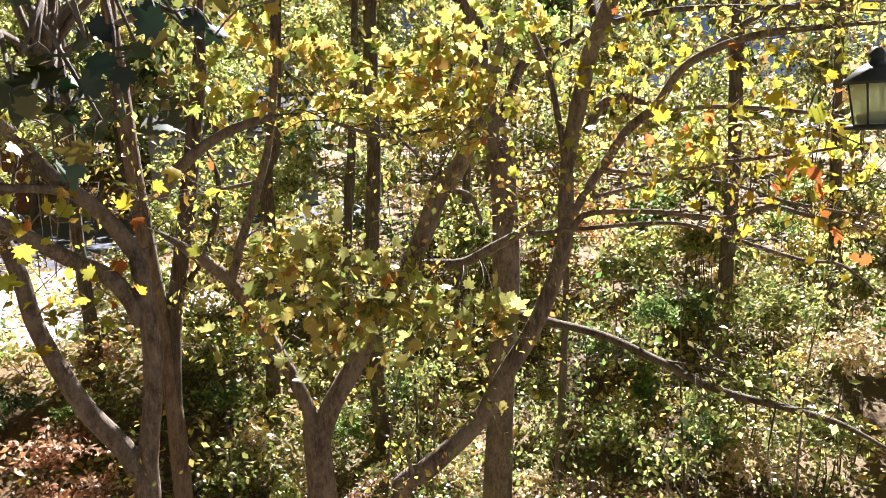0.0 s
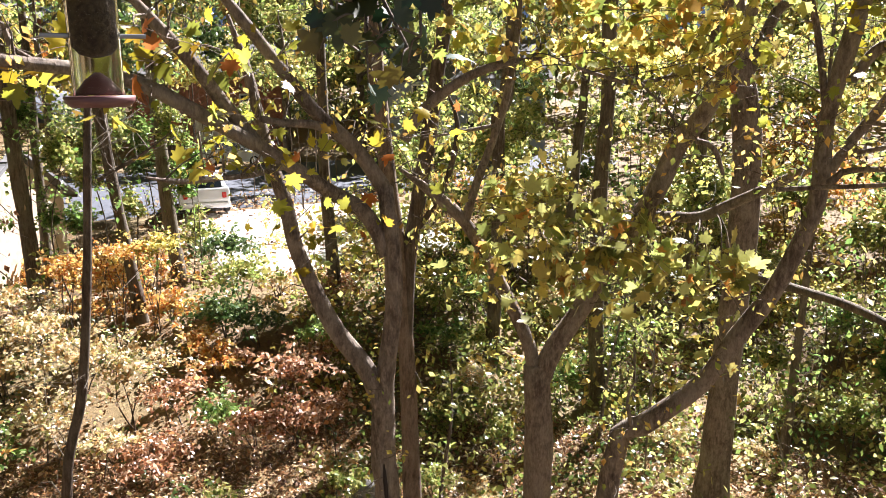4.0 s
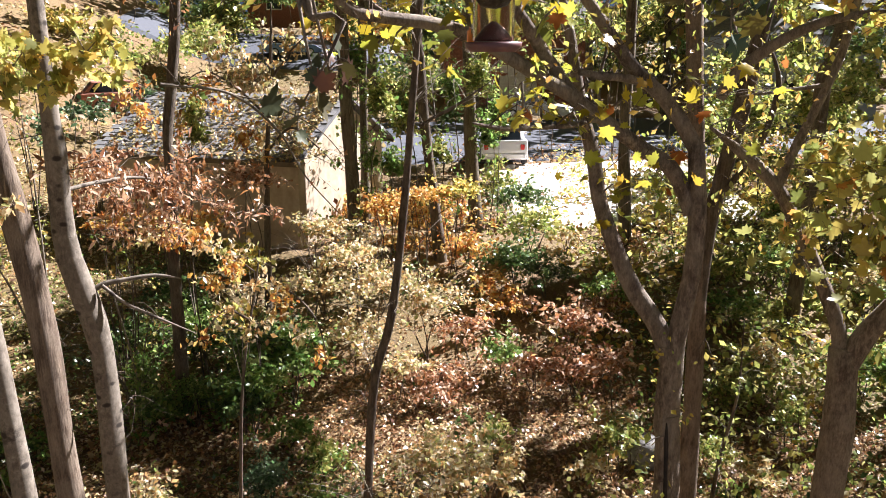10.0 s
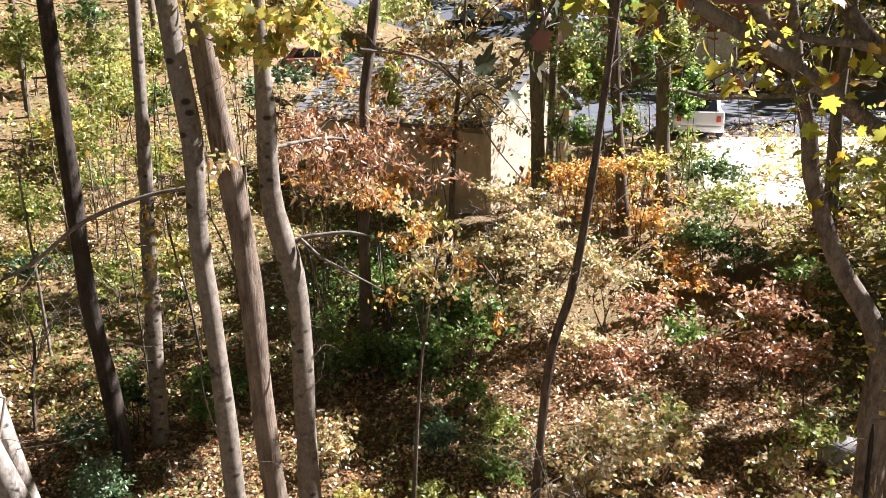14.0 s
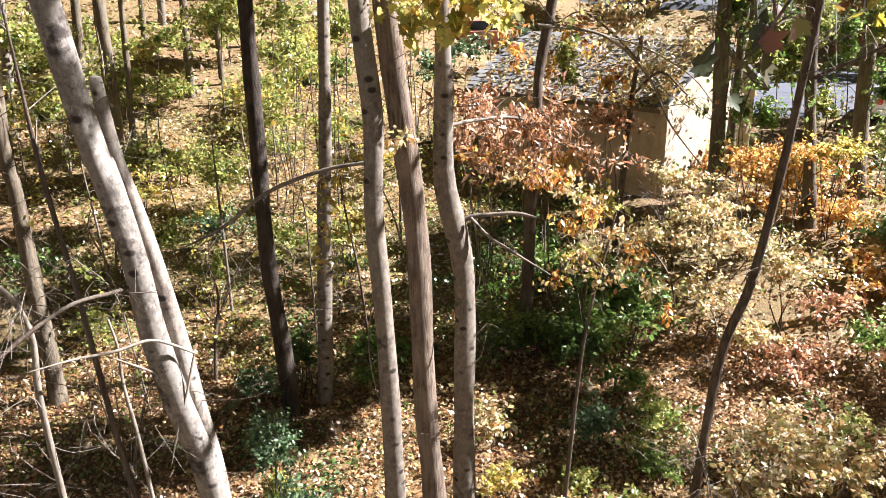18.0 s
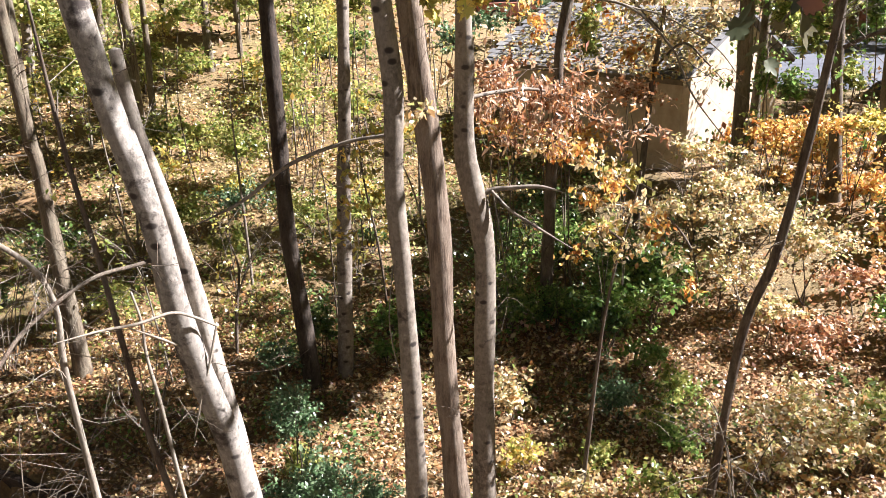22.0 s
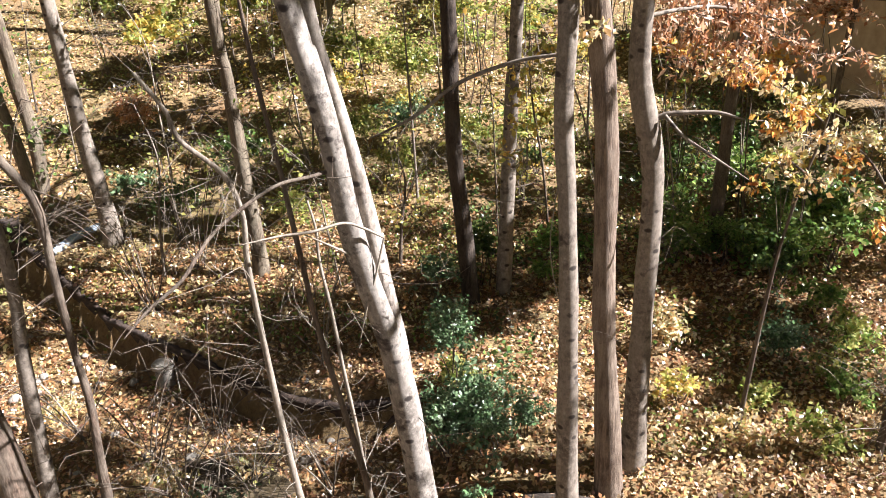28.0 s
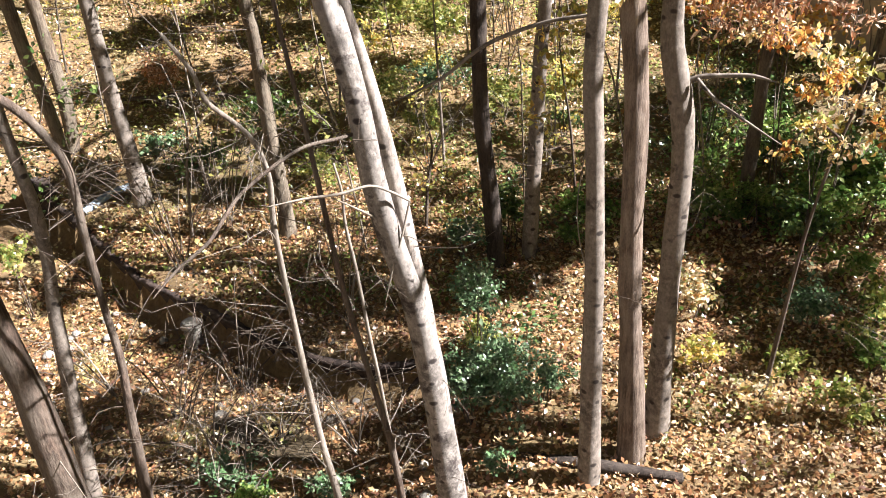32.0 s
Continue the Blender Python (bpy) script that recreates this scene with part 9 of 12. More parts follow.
leafy(maple_b, leaf_olive_one, 0.125, [(4.27, 6.14, 5.33), (4.52, 6.16, 5.19), (4.64, 5.96, 5.35), (4.78, 6.01, 5.01), (4.95, 5.89, 4.83), (4.45, 5.91, 4.86), (4.85, 5.58, 5.15), (5.20, 5.69, 4.81), (5.10, 5.26, 5.00), (5.31, 5.19, 4.76), (5.66, 5.24, 4.79), (5.57, 4.94, 4.69), (5.82, 4.95, 4.75), (5.61, 5.06, 4.26), (5.20, 5.70, 4.59), (4.20, 6.25, 5.02), (4.53, 6.33, 5.49), (4.29, 6.73, 4.60), (4.83, 5.92, 4.63), (5.40, 5.45, 4.59), (4.63, 6.28, 4.50), (5.33, 5.05, 5.04), (5.24, 5.87, 5.28), (4.86, 6.07, 5.47), (5.55, 4.84, 4.92)], 11, 0.22, 22)
leafy(maple_c, leaf_maple_one, 0.095, [(5.89, 2.92, 6.41), (6.09, 2.88, 6.32), (5.97, 2.69, 6.07), (6.02, 2.38, 6.08), (6.00, 2.18, 6.01), (5.71, 1.86, 6.01), (5.73, 1.73, 6.08), (6.16, 2.61, 6.23), (5.89, 3.15, 6.62), (5.91, 2.89, 6.97), (6.28, 2.77, 6.94), (6.08, 2.32, 7.01), (6.23, 2.14, 6.74), (6.03, 1.85, 6.61), (6.06, 3.44, 6.89), (5.91, 3.61, 7.25), (6.10, 3.37, 7.24), (6.21, 2.51, 6.47), (6.07, 2.14, 6.31), (6.15, 1.91, 6.27), (6.09, 2.80, 6.61), (5.83, 3.82, 6.96), (5.92, 4.46, 6.96), (5.76, 4.52, 6.67), (5.63, 4.61, 6.39), (5.77, 2.94, 6.21), (6.17, 2.06, 7.10), (5.97, 2.31, 5.85), (6.09, 3.66, 6.46), (6.12, 1.91, 5.78)], 12, 0.24, 23)
# Cream clusters stand in for golden and orange leaves glaring in the sun.
leaf_cloud(golden, (-1.86, 8.96, 4.55), (0.36, 0.35, 0.12), leaf_cream, 56, 0.068, 700, OVAL)
leaf_cloud(golden, (-1.47, 8.93, 4.42), (0.36, 0.35, 0.16), leaf_orange, 76, 0.068, 701, OVAL)
leaf_cloud(golden, (-1.08, 8.89, 4.18), (0.39, 0.35, 0.23), leaf_cream, 115, 0.068, 702, OVAL)
leaf_cloud(golden, (-1.32, 8.65, 3.98), (0.26, 0.35, 0.26), leaf_orange, 85, 0.068, 703, OVAL)
leaf_cloud(golden, (-0.87, 8.71, 3.89), (0.39, 0.35, 0.26), leaf_cream, 129, 0.068, 704, OVAL)
leaf_cloud(golden, (-0.55, 8.64, 3.72), (0.35, 0.35, 0.26), leaf_orange, 117, 0.068, 705, OVAL)
leaf_cloud(golden, (-1.19, 8.57, 3.60), (0.26, 0.35, 0.29), leaf_cream, 96, 0.068, 706, OVAL)
leaf_cloud(golden, (-1.45, 8.53, 3.37), (0.17, 0.35, 0.23), leaf_orange, 49, 0.068, 707, OVAL)
leaf_cloud(golden, (-0.36, 8.55, 3.34), (0.29, 0.35, 0.23), leaf_cream, 83, 0.068, 708, OVAL)
leaf_cloud(golden, (-0.16, 8.46, 3.10), (0.19, 0.35, 0.16), leaf_orange, 39, 0.068, 709, OVAL)
leaf_cloud(golden, (-0.82, 8.72, 3.42), (0.33, 0.35, 0.23), leaf_cream, 96, 0.068, 710, OVAL)
leaf_cloud(golden, (-1.73, 8.89, 4.31), (0.26, 0.35, 0.13), leaf_orange, 44, 0.068, 711, OVAL)
leaf_cloud(beech_b, (-2.25, 6.58, 6.45), (0.47, 0.35, 0.30), leaf_yellow, 146, 0.085, 712, LOBED)
leaf_cloud(beech_b, (-1.86, 6.80, 6.43), (0.30, 0.35, 0.35), leaf_yellow, 110, 0.085, 713, LOBED)
leaf_cloud(beech_b, (-2.47, 6.50, 6.24), (0.27, 0.35, 0.20), leaf_yellow, 56, 0.085, 714, LOBED)
leaf_cloud(beech_b, (-2.05, 6.75, 6.18), (0.25, 0.35, 0.20), leaf_yellow, 52, 0.085, 715, LOBED)
leaf_cloud(beech_b, (-2.52, 6.37, 6.54), (0.29, 0.35, 0.19), leaf_yellow, 59, 0.085, 716, LOBED)
leaf_cloud(beech_b, (-1.70, 6.95, 6.50), (0.20, 0.35, 0.25), leaf_yellow, 54, 0.085, 717, LOBED)
leaf_cloud(orange_a, (-1.51, 16.89, 5.75), (1.08, 0.35, 0.84), leaf_cream, 391, 0.110, 718, OVAL)
leaf_cloud(orange_a, (-1.07, 17.22, 4.80), (0.86, 0.35, 0.73), leaf_cream, 272, 0.110, 719, OVAL)
leaf_cloud(orange_a, (-2.01, 17.34, 6.31), (0.99, 0.35, 0.62), leaf_cream, 263, 0.110, 720, OVAL)
leaf_cloud(orange_a, (-0.47, 17.25, 4.31), (0.55, 0.35, 0.61), leaf_cream, 146, 0.110, 721, OVAL)
leaf_cloud(orange_a, (-2.48, 17.08, 5.52), (0.67, 0.35, 0.73), leaf_orange, 212, 0.110, 722, OVAL)
leaf_cloud(orange_a, (-0.83, 17.54, 6.54), (0.74, 0.35, 0.62), leaf_cream, 199, 0.110, 723, OVAL)
leaf_cloud(orange_a, (-1.65, 16.88, 4.60), (0.72, 0.35, 0.60), leaf_orange, 188, 0.110, 724, OVAL)
leaf_cloud(orange_a, (-0.35, 17.45, 5.49), (0.49, 0.35, 0.74), leaf_cream, 158, 0.110, 725, OVAL)
leaf_cloud(orange_a, (-2.95, 16.90, 4.95), (0.49, 0.35, 0.49), leaf_orange, 102, 0.110, 726, OVAL)
leaf_cloud(beech_c, (-2.52, 7.78, 5.38), (0.29, 0.35, 0.15), leaf_dry, 94, 0.090, 727, SLIM)
leaf_cloud(beech_c, (-2.20, 8.08, 5.20), (0.36, 0.35, 0.24), leaf_dry, 191, 0.090, 728, SLIM)
leaf_cloud(beech_c, (-1.85, 8.37, 5.12), (0.37, 0.35, 0.25), leaf_dry, 201, 0.090, 729, SLIM)
leaf_cloud(beech_c, (-2.13, 8.20, 4.94), (0.43, 0.35, 0.18), leaf_dry, 173, 0.090, 730, SLIM)
leaf_cloud(beech_c, (-1.60, 8.63, 4.96), (0.25, 0.35, 0.22), leaf_dry, 123, 0.090, 731, SLIM)
leaf_cloud(beech_c, (-2.41, 7.92, 5.05), (0.24, 0.35, 0.21), leaf_dry, 109, 0.090, 732, SLIM)
leaf_cloud(beech_c, (-1.71, 8.51, 4.82), (0.31, 0.35, 0.16), leaf_dry, 108, 0.090, 733, SLIM)
leaf_cloud(beech_c, (-2.30, 8.05, 5.40), (0.24, 0.35, 0.15), leaf_dry, 79, 0.090, 734, SLIM)
leaf_cloud(beech_b, (-2.56, 6.81, 5.22), (0.20, 0.35, 0.13), leaf_cream, 55, 0.065, 735, OVAL)
leaf_cloud(beech_b, (-2.64, 6.67, 5.16), (0.13, 0.35, 0.09), leaf_cream, 26, 0.065, 736, OVAL)
leaf_cloud(golden, (-2.03, 8.74, 4.45), (0.26, 0.35, 0.12), leaf_cream, 102, 0.068, 737, OVAL)
leaf_cloud(golden, (-1.71, 8.81, 4.51), (0.29, 0.35, 0.14), leaf_orange, 139, 0.068, 738, OVAL)
leaf_cloud(golden, (-1.40, 8.87, 4.33), (0.29, 0.35, 0.14), leaf_cream, 141, 0.068, 739, OVAL)
leaf_cloud(golden, (-1.13, 8.80, 4.12), (0.26, 0.35, 0.16), leaf_orange, 141, 0.068, 740, OVAL)
leaf_cloud(oak_p, (-3.46, 13.54, 4.83), (0.40, 0.35, 0.30), leaf_dry, 67, 0.100, 741, OVAL)
leaf_cloud(oak_p, (-3.19, 14.63, 5.21), (0.42, 0.35, 0.42), leaf_orange, 102, 0.100, 742, OVAL)
leaf_cloud(oak_p, (-2.79, 14.71, 4.90), (0.37, 0.35, 0.43), leaf_dry, 90, 0.100, 743, OVAL)
leaf_cloud(oak_p, (-3.37, 14.59, 5.62), (0.53, 0.35, 0.42), leaf_orange, 127, 0.100, 744, OVAL)
leaf_cloud(maple_b, (4.39, 6.33, 5.30), (0.32, 0.35, 0.24), leaf_olive, 45, 0.12, 745, LOBED)
leaf_cloud(maple_b, (4.78, 6.07, 5.16), (0.38, 0.35, 0.27), leaf_olive, 59, 0.12, 746, LOBED)
leaf_cloud(maple_b, (5.06, 5.85, 4.92), (0.32, 0.35, 0.24), leaf_olive, 46, 0.12, 747, LOBED)
leaf_cloud(maple_b, (4.69, 6.26, 4.71), (0.39, 0.35, 0.22), leaf_olive, 50, 0.12, 748, LOBED)
leaf_cloud(maple_b, (5.25, 5.43, 4.79), (0.32, 0.35, 0.21), leaf_olive, 39, 0.12, 749, LOBED)
leaf_cloud(maple_b, (5.48, 5.06, 4.74), (0.31, 0.35, 0.21), leaf_olive, 38, 0.12, 750, LOBED)
leaf_cloud(maple_b, (5.69, 4.84, 4.85), (0.21, 0.35, 0.21), leaf_olive, 25, 0.12, 751, LOBED)
leaf_cloud(maple_b, (4.17, 6.71, 4.85), (0.28, 0.35, 0.22), leaf_olive, 36, 0.12, 752, LOBED)
leaf_cloud(maple_b, (5.26, 5.81, 5.23), (0.27, 0.35, 0.16), leaf_olive, 26, 0.12, 753, LOBED)
leaf_cloud(maple_b, (4.43, 6.55, 5.59), (0.27, 0.35, 0.19), leaf_olive, 30, 0.12, 754, LOBED)
leaf_cloud(maple_b, (4.56, 5.86, 7.26), (0.65, 0.70, 0.35), leaf_maple, 110, 0.10, 300)
leaf_cloud(maple_b, (5.09, 5.43, 7.10), (0.64, 0.70, 0.41), leaf_maple, 128, 0.10, 301)
leaf_cloud(maple_b, (5.60, 5.23, 7.40), (0.54, 0.70, 0.36), leaf_maple, 90, 0.10, 302)
leaf_cloud(maple_b, (5.04, 5.87, 6.78), (0.73, 0.70, 0.24), leaf_yellow, 80, 0.10, 303)
leaf_cloud(maple_b, (4.34, 6.48, 7.45), (0.56, 0.70, 0.37), leaf_maple, 90, 0.10, 304)
leaf_cloud(maple_b, (5.44, 5.38, 6.71), (0.48, 0.70, 0.30), leaf_yellow, 66, 0.10, 305)
leaf_cloud(maple_b, (4.67, 5.60, 6.78), (0.70, 0.70, 0.29), leaf_maple, 100, 0.10, 306)
leaf_cloud(maple_b, (5.27, 5.21, 6.63), (0.71, 0.70, 0.35), leaf_yellow, 120, 0.10, 307)
leaf_cloud(maple_b, (5.54, 4.92, 6.84), (0.47, 0.70, 0.30), leaf_maple, 66, 0.10, 308)
leaf_cloud(maple_b, (4.17, 6.45, 6.81), (0.55, 0.70, 0.31), leaf_maple, 75, 0.10, 309)
leaf_cloud(maple_b, (5.65, 4.88, 7.03), (0.47, 0.70, 0.35), leaf_yellow, 80, 0.10, 310)
leaf_cloud(maple_b, (3.90, 6.74, 7.16), (0.43, 0.70, 0.31), leaf_maple, 58, 0.10, 311)
leaf_cloud(maple_b, (5.64, 4.59, 7.43), (0.34, 0.70, 0.29), leaf_maple, 50, 0.10, 312)

# drooping reddish sprays in front of the shed, and yellow sprays on the grey trunk
leaf_cloud(beech_c, (-2.34, 8.39, 5.36), (0.34, 0.4, 0.26), leaf_dry, 120, 0.085, 760, SLIM)
leaf_cloud(beech_c, (-2.05, 8.47, 5.07), (0.34, 0.4, 0.26), leaf_dry, 120, 0.085, 761, SLIM)
leaf_cloud(beech_c, (-1.7, 8.54, 5.19), (0.34, 0.4, 0.26), leaf_dry, 120, 0.085, 762, SLIM)
leaf_cloud(beech_c, (-1.34, 8.6, 4.89), (0.34, 0.4, 0.26), leaf_dry, 120, 0.085, 763, SLIM)
leaf_cloud(beech_c, (-2.22, 8.43, 4.64), (0.34, 0.4, 0.26), leaf_dry, 120, 0.085, 764, SLIM)
leaf_cloud(beech_c, (-1.74, 8.53, 4.58), (0.34, 0.4, 0.26), leaf_dry, 120, 0.085, 765, SLIM)
leaf_cloud(beech_c, (-1.04, 8.64, 4.72), (0.34, 0.4, 0.26), leaf_dry, 70, 0.085, 766, SLIM)
leaf_cloud(beech_c, (-0.7, 8.67, 4.79), (0.34, 0.4, 0.26), leaf_dry, 70, 0.085, 767, SLIM)
leaf_cloud(beech_c, (-1.42, 8.59, 5.37), (0.34, 0.4, 0.26), leaf_dry, 70, 0.085, 768, SLIM)
leaf_cloud(beech_c, (-2.46, 8.36, 5.01), (0.34, 0.4, 0.26), leaf_dry, 70, 0.085, 769, SLIM)
leaf_cloud(beech_d, (-4.62, 9.7, 4.04), (0.42, 0.4, 0.30), leaf_yellow, 60, 0.085, 780, OVAL)
leaf_cloud(beech_d, (-4.75, 9.64, 3.37), (0.42, 0.4, 0.30), leaf_yellow, 60, 0.085, 781, OVAL)
leaf_cloud(beech_d, (-4.48, 9.76, 3.74), (0.42, 0.4, 0.30), leaf_yellow, 60, 0.085, 782, OVAL)
leaf_cloud(beech_d, (-4.85, 9.59, 2.89), (0.42, 0.4, 0.30), leaf_yellow, 60, 0.085, 783, OVAL)
leaf_cloud(beech_d, (-4.46, 9.77, 4.33), (0.42, 0.4, 0.30), leaf_yellow, 60, 0.085, 784, OVAL)

# ---- crowns ----
# Crowns lie above the view; leaf counts tune the sun let through.
limb(poplar_a, "upper_trunk", bark_oak, [(3.67, 8.28, 10.18, 0.041), (3.77, 8.28, 11.94, 0.033), (3.87, 8.38, 14.64, 0.04)], sides=8)
crown(poplar_a, 3.67, 8.28, 13.64, (2.48, 2.48, 1.98), leaf_orange, 16, 14, 0.22, 401)
crown(oak_a, 8.61, 8.75, 13.41, (2.48, 2.48, 1.98), leaf_orange, 5, 14, 0.22, 402)
crown(oak_b, 10.54, 12.17, 12.70, (2.90, 2.90, 2.32), leaf_yellow, 5, 14, 0.22, 403)
limb(oak_c, "upper_trunk", bark_oak, [(13.51, 16.21, 12.32, 0.053), (13.61, 16.21, 13.30, 0.042), (13.71, 16.31, 15.23, 0.04)], sides=8)
crown(oak_c, 13.51, 16.21, 14.23, (3.15, 3.15, 2.52), leaf_lime, 5, 14, 0.22, 404)
limb(oak_d, "upper_trunk", bark_oak, [(15.04, 13.59, 12.39, 0.051), (15.14, 13.59, 13.01, 0.041), (15.24, 13.69, 14.58, 0.04)], sides=8)
crown(oak_d, 15.04, 13.59, 13.58, (2.55, 2.55, 2.04), leaf_lime, 5, 14, 0.22, 405)
crown(oak_e, 16.58, 7.78, 13.63, (3.14, 3.14, 2.51), leaf_orange, 5, 14, 0.22, 406)
crown(oak_f, 21.05, 7.44, 13.04, (3.06, 3.06, 2.45), leaf_lime, 5, 14, 0.22, 407)
limb(oak_g, "upper_trunk", bark_oak, [(11.57, 8.37, 6.20, 0.028), (11.67, 8.37, 9.46, 0.022), (11.77, 8.47, 13.67, 0.04)], sides=8)
crown(oak_g, 11.57, 8.37, 12.67, (2.61, 2.61, 2.09), leaf_orange, 5, 14, 0.22, 408)
limb(oak_h, "upper_trunk", bark_oak, [(9.82, 14.14, 11.63, 0.072), (9.92, 14.14, 12.92, 0.058), (10.02, 14.24, 15.17, 0.04)], sides=8)
crown(oak_h, 9.82, 14.14, 14.17, (2.52, 2.52, 2.02), leaf_orange, 5, 14, 0.22, 409)
crown(oak_i, 14.88, 17.85, 12.66, (2.95, 2.95, 2.36), leaf_yellow, 5, 14, 0.22, 410)
limb(oak_j, "upper_trunk", bark_oak, [(6.74, 17.92, 11.41, 0.059), (6.84, 17.92, 12.21, 0.047), (6.94, 18.02, 13.97, 0.04)], sides=8)
crown(oak_j, 6.74, 17.92, 12.97, (2.42, 2.42, 1.94), leaf_yellow, 5, 14, 0.22, 411)
limb(beech_a, "upper_trunk", bark_oak, [(-2.97, 6.23, 9.97, 0.068), (-2.87, 6.23, 11.80, 0.054), (-2.77, 6.33, 14.58, 0.04)], sides=8)
crown(beech_a, -2.97, 6.23, 13.58, (3.09, 3.09, 2.47), leaf_lime, 16, 14, 0.22, 412)
limb(beech_b, "upper_trunk", bark_oak, [(-3.00, 6.77, 9.69, 0.088), (-2.90, 6.77, 11.42, 0.070), (-2.80, 6.87, 14.10, 0.04)], sides=8)
crown(beech_b, -3.00, 6.77, 13.10, (2.55, 2.55, 2.04), leaf_orange, 16, 14, 0.22, 413)
limb(beech_c, "upper_trunk", bark_oak, [(-2.41, 7.46, 9.17, 0.053), (-2.31, 7.46, 11.44, 0.042), (-2.21, 7.56, 14.65, 0.04)], sides=8)
crown(beech_c, -2.41, 7.46, 13.65, (3.08, 3.08, 2.46), leaf_orange, 16, 14, 0.22, 414)
limb(birch_a, "upper_trunk", bark_oak, [(-4.36, 4.22, 8.69, 0.077), (-4.26, 4.22, 10.65, 0.062), (-4.16, 4.32, 13.56, 0.04)], sides=8)
crown(birch_a, -4.36, 4.22, 12.56, (2.60, 2.60, 2.08), leaf_lime, 16, 14, 0.22, 415)
limb(oak_k, "upper_trunk", bark_oak, [(-6.03, 10.06, 11.80, 0.056), (-5.93, 10.06, 12.43, 0.045), (-5.83, 10.16, 14.00, 0.04)], sides=8)
crown(oak_k, -6.03, 10.06, 13.00, (3.07, 3.07, 2.46), leaf_lime, 16, 14, 0.22, 416)
crown(beech_d, -5.01, 10.93, 11.77, (2.43, 2.43, 1.95), leaf_lime, 22, 14, 0.22, 417)
crown(oak_l, -9.85, 9.16, 11.67, (2.68, 2.68, 2.15), leaf_lime, 22, 14, 0.22, 418)
crown(oak_m, -12.89, 8.52, 11.73, (2.50, 2.50, 2.00), leaf_yellow, 22, 14, 0.22, 419)
limb(oak_n, "upper_trunk", bark_oak, [(-15.68, 9.18, 10.01, 0.067), (-15.58, 9.18, 10.95, 0.054), (-15.48, 9.28, 12.84, 0.04)], sides=8)
crown(oak_n, -15.68, 9.18, 11.84, (2.94, 2.94, 2.35), leaf_lime, 22, 14, 0.22, 420)
limb(oak_o, "upper_trunk", bark_oak, [(-14.25, 7.66, 10.15, 0.055), (-14.15, 7.66, 10.97, 0.044), (-14.05, 7.76, 12.75, 0.04)], sides=8)
crown(oak_o, -14.25, 7.66, 11.75, (3.09, 3.09, 2.47), leaf_lime, 22, 14, 0.22, 421)
limb(oak_p, "upper_trunk", bark_oak, [(-2.14, 13.79, 9.93, 0.039), (-2.04, 13.79, 10.98, 0.031), (-1.94, 13.89, 12.98, 0.04)], sides=8)
crown(oak_p, -2.14, 13.79, 11.98, (2.63, 2.63, 2.11), leaf_orange, 5, 14, 0.22, 422)
crown(oak_q, 0.16, 19.96, 14.36, (2.53, 2.53, 2.02), leaf_lime, 5, 14, 0.22, 423)
limb(oak_r, "upper_trunk", bark_oak, [(0.90, 20.94, 12.10, 0.053), (1.00, 20.94, 13.38, 0.042), (1.10, 21.04, 15.60, 0.04)], sides=8)
crown(oak_r, 0.90, 20.94, 14.60, (3.04, 3.04, 2.43), leaf_orange, 5, 14, 0.22, 424)
crown(oak_s, 1.62, 18.90, 13.40, (2.47, 2.47, 1.98), leaf_orange, 5, 14, 0.22, 425)
limb(oak_t, "upper_trunk", bark_oak, [(3.55, 21.68, 13.48, 0.081), (3.65, 21.68, 14.10, 0.065), (3.75, 21.78, 15.67, 0.04)], sides=8)
crown(oak_t, 3.55, 21.68, 14.67, (2.67, 2.67, 2.13), leaf_yellow, 5, 14, 0.22, 426)
limb(hill_a, "upper_trunk", bark_oak, [(-19.03, 19.37, 11.93, 0.070), (-18.93, 19.37, 12.89, 0.056), (-18.83, 19.47, 14.80, 0.04)], sides=8)
crown(hill_a, -19.03, 19.37, 13.80, (2.89, 2.89, 2.31), leaf_yellow, 22, 14, 0.22, 427)
limb(hill_b, "upper_trunk", bark_oak, [(-22.20, 24.62, 12.11, 0.065), (-22.10, 24.62, 13.63, 0.052), (-22.00, 24.72, 16.10, 0.04)], sides=8)
crown(hill_b, -22.20, 24.62, 15.10, (3.08, 3.08, 2.46), leaf_lime, 22, 14, 0.22, 428)
limb(hill_c, "upper_trunk", bark_oak, [(-21.72, 28.89, 12.11, 0.061), (-21.62, 28.89, 13.66, 0.049), (-21.52, 28.99, 16.15, 0.04)], sides=8)
crown(hill_c, -21.72, 28.89, 15.15, (3.18, 3.18, 2.54), leaf_lime, 22, 14, 0.22, 429)
limb(hill_d, "upper_trunk", bark_oak, [(-23.45, 32.58, 13.16, 0.091), (-23.35, 32.58, 14.14, 0.073), (-23.25, 32.68, 16.07, 0.04)], sides=8)
crown(hill_d, -23.45, 32.58, 15.07, (2.93, 2.93, 2.34), leaf_lime, 22, 14, 0.22, 430)
limb(hill_e, "upper_trunk", bark_oak, [(-26.03, 27.89, 13.26, 0.086), (-25.93, 27.89, 15.32, 0.069), (-25.83, 27.99, 18.32, 0.04)], sides=8)
crown(hill_e, -26.03, 27.89, 17.32, (3.02, 3.02, 2.42), leaf_lime, 22, 14, 0.22, 431)
limb(hill_f, "upper_trunk", bark_oak, [(-16.76, 26.24, 12.03, 0.052), (-16.66, 26.24, 13.80, 0.042), (-16.56, 26.34, 16.52, 0.04)], sides=8)
crown(hill_f, -16.76, 26.24, 15.52, (2.45, 2.45, 1.96), leaf_orange, 22, 14, 0.22, 432)
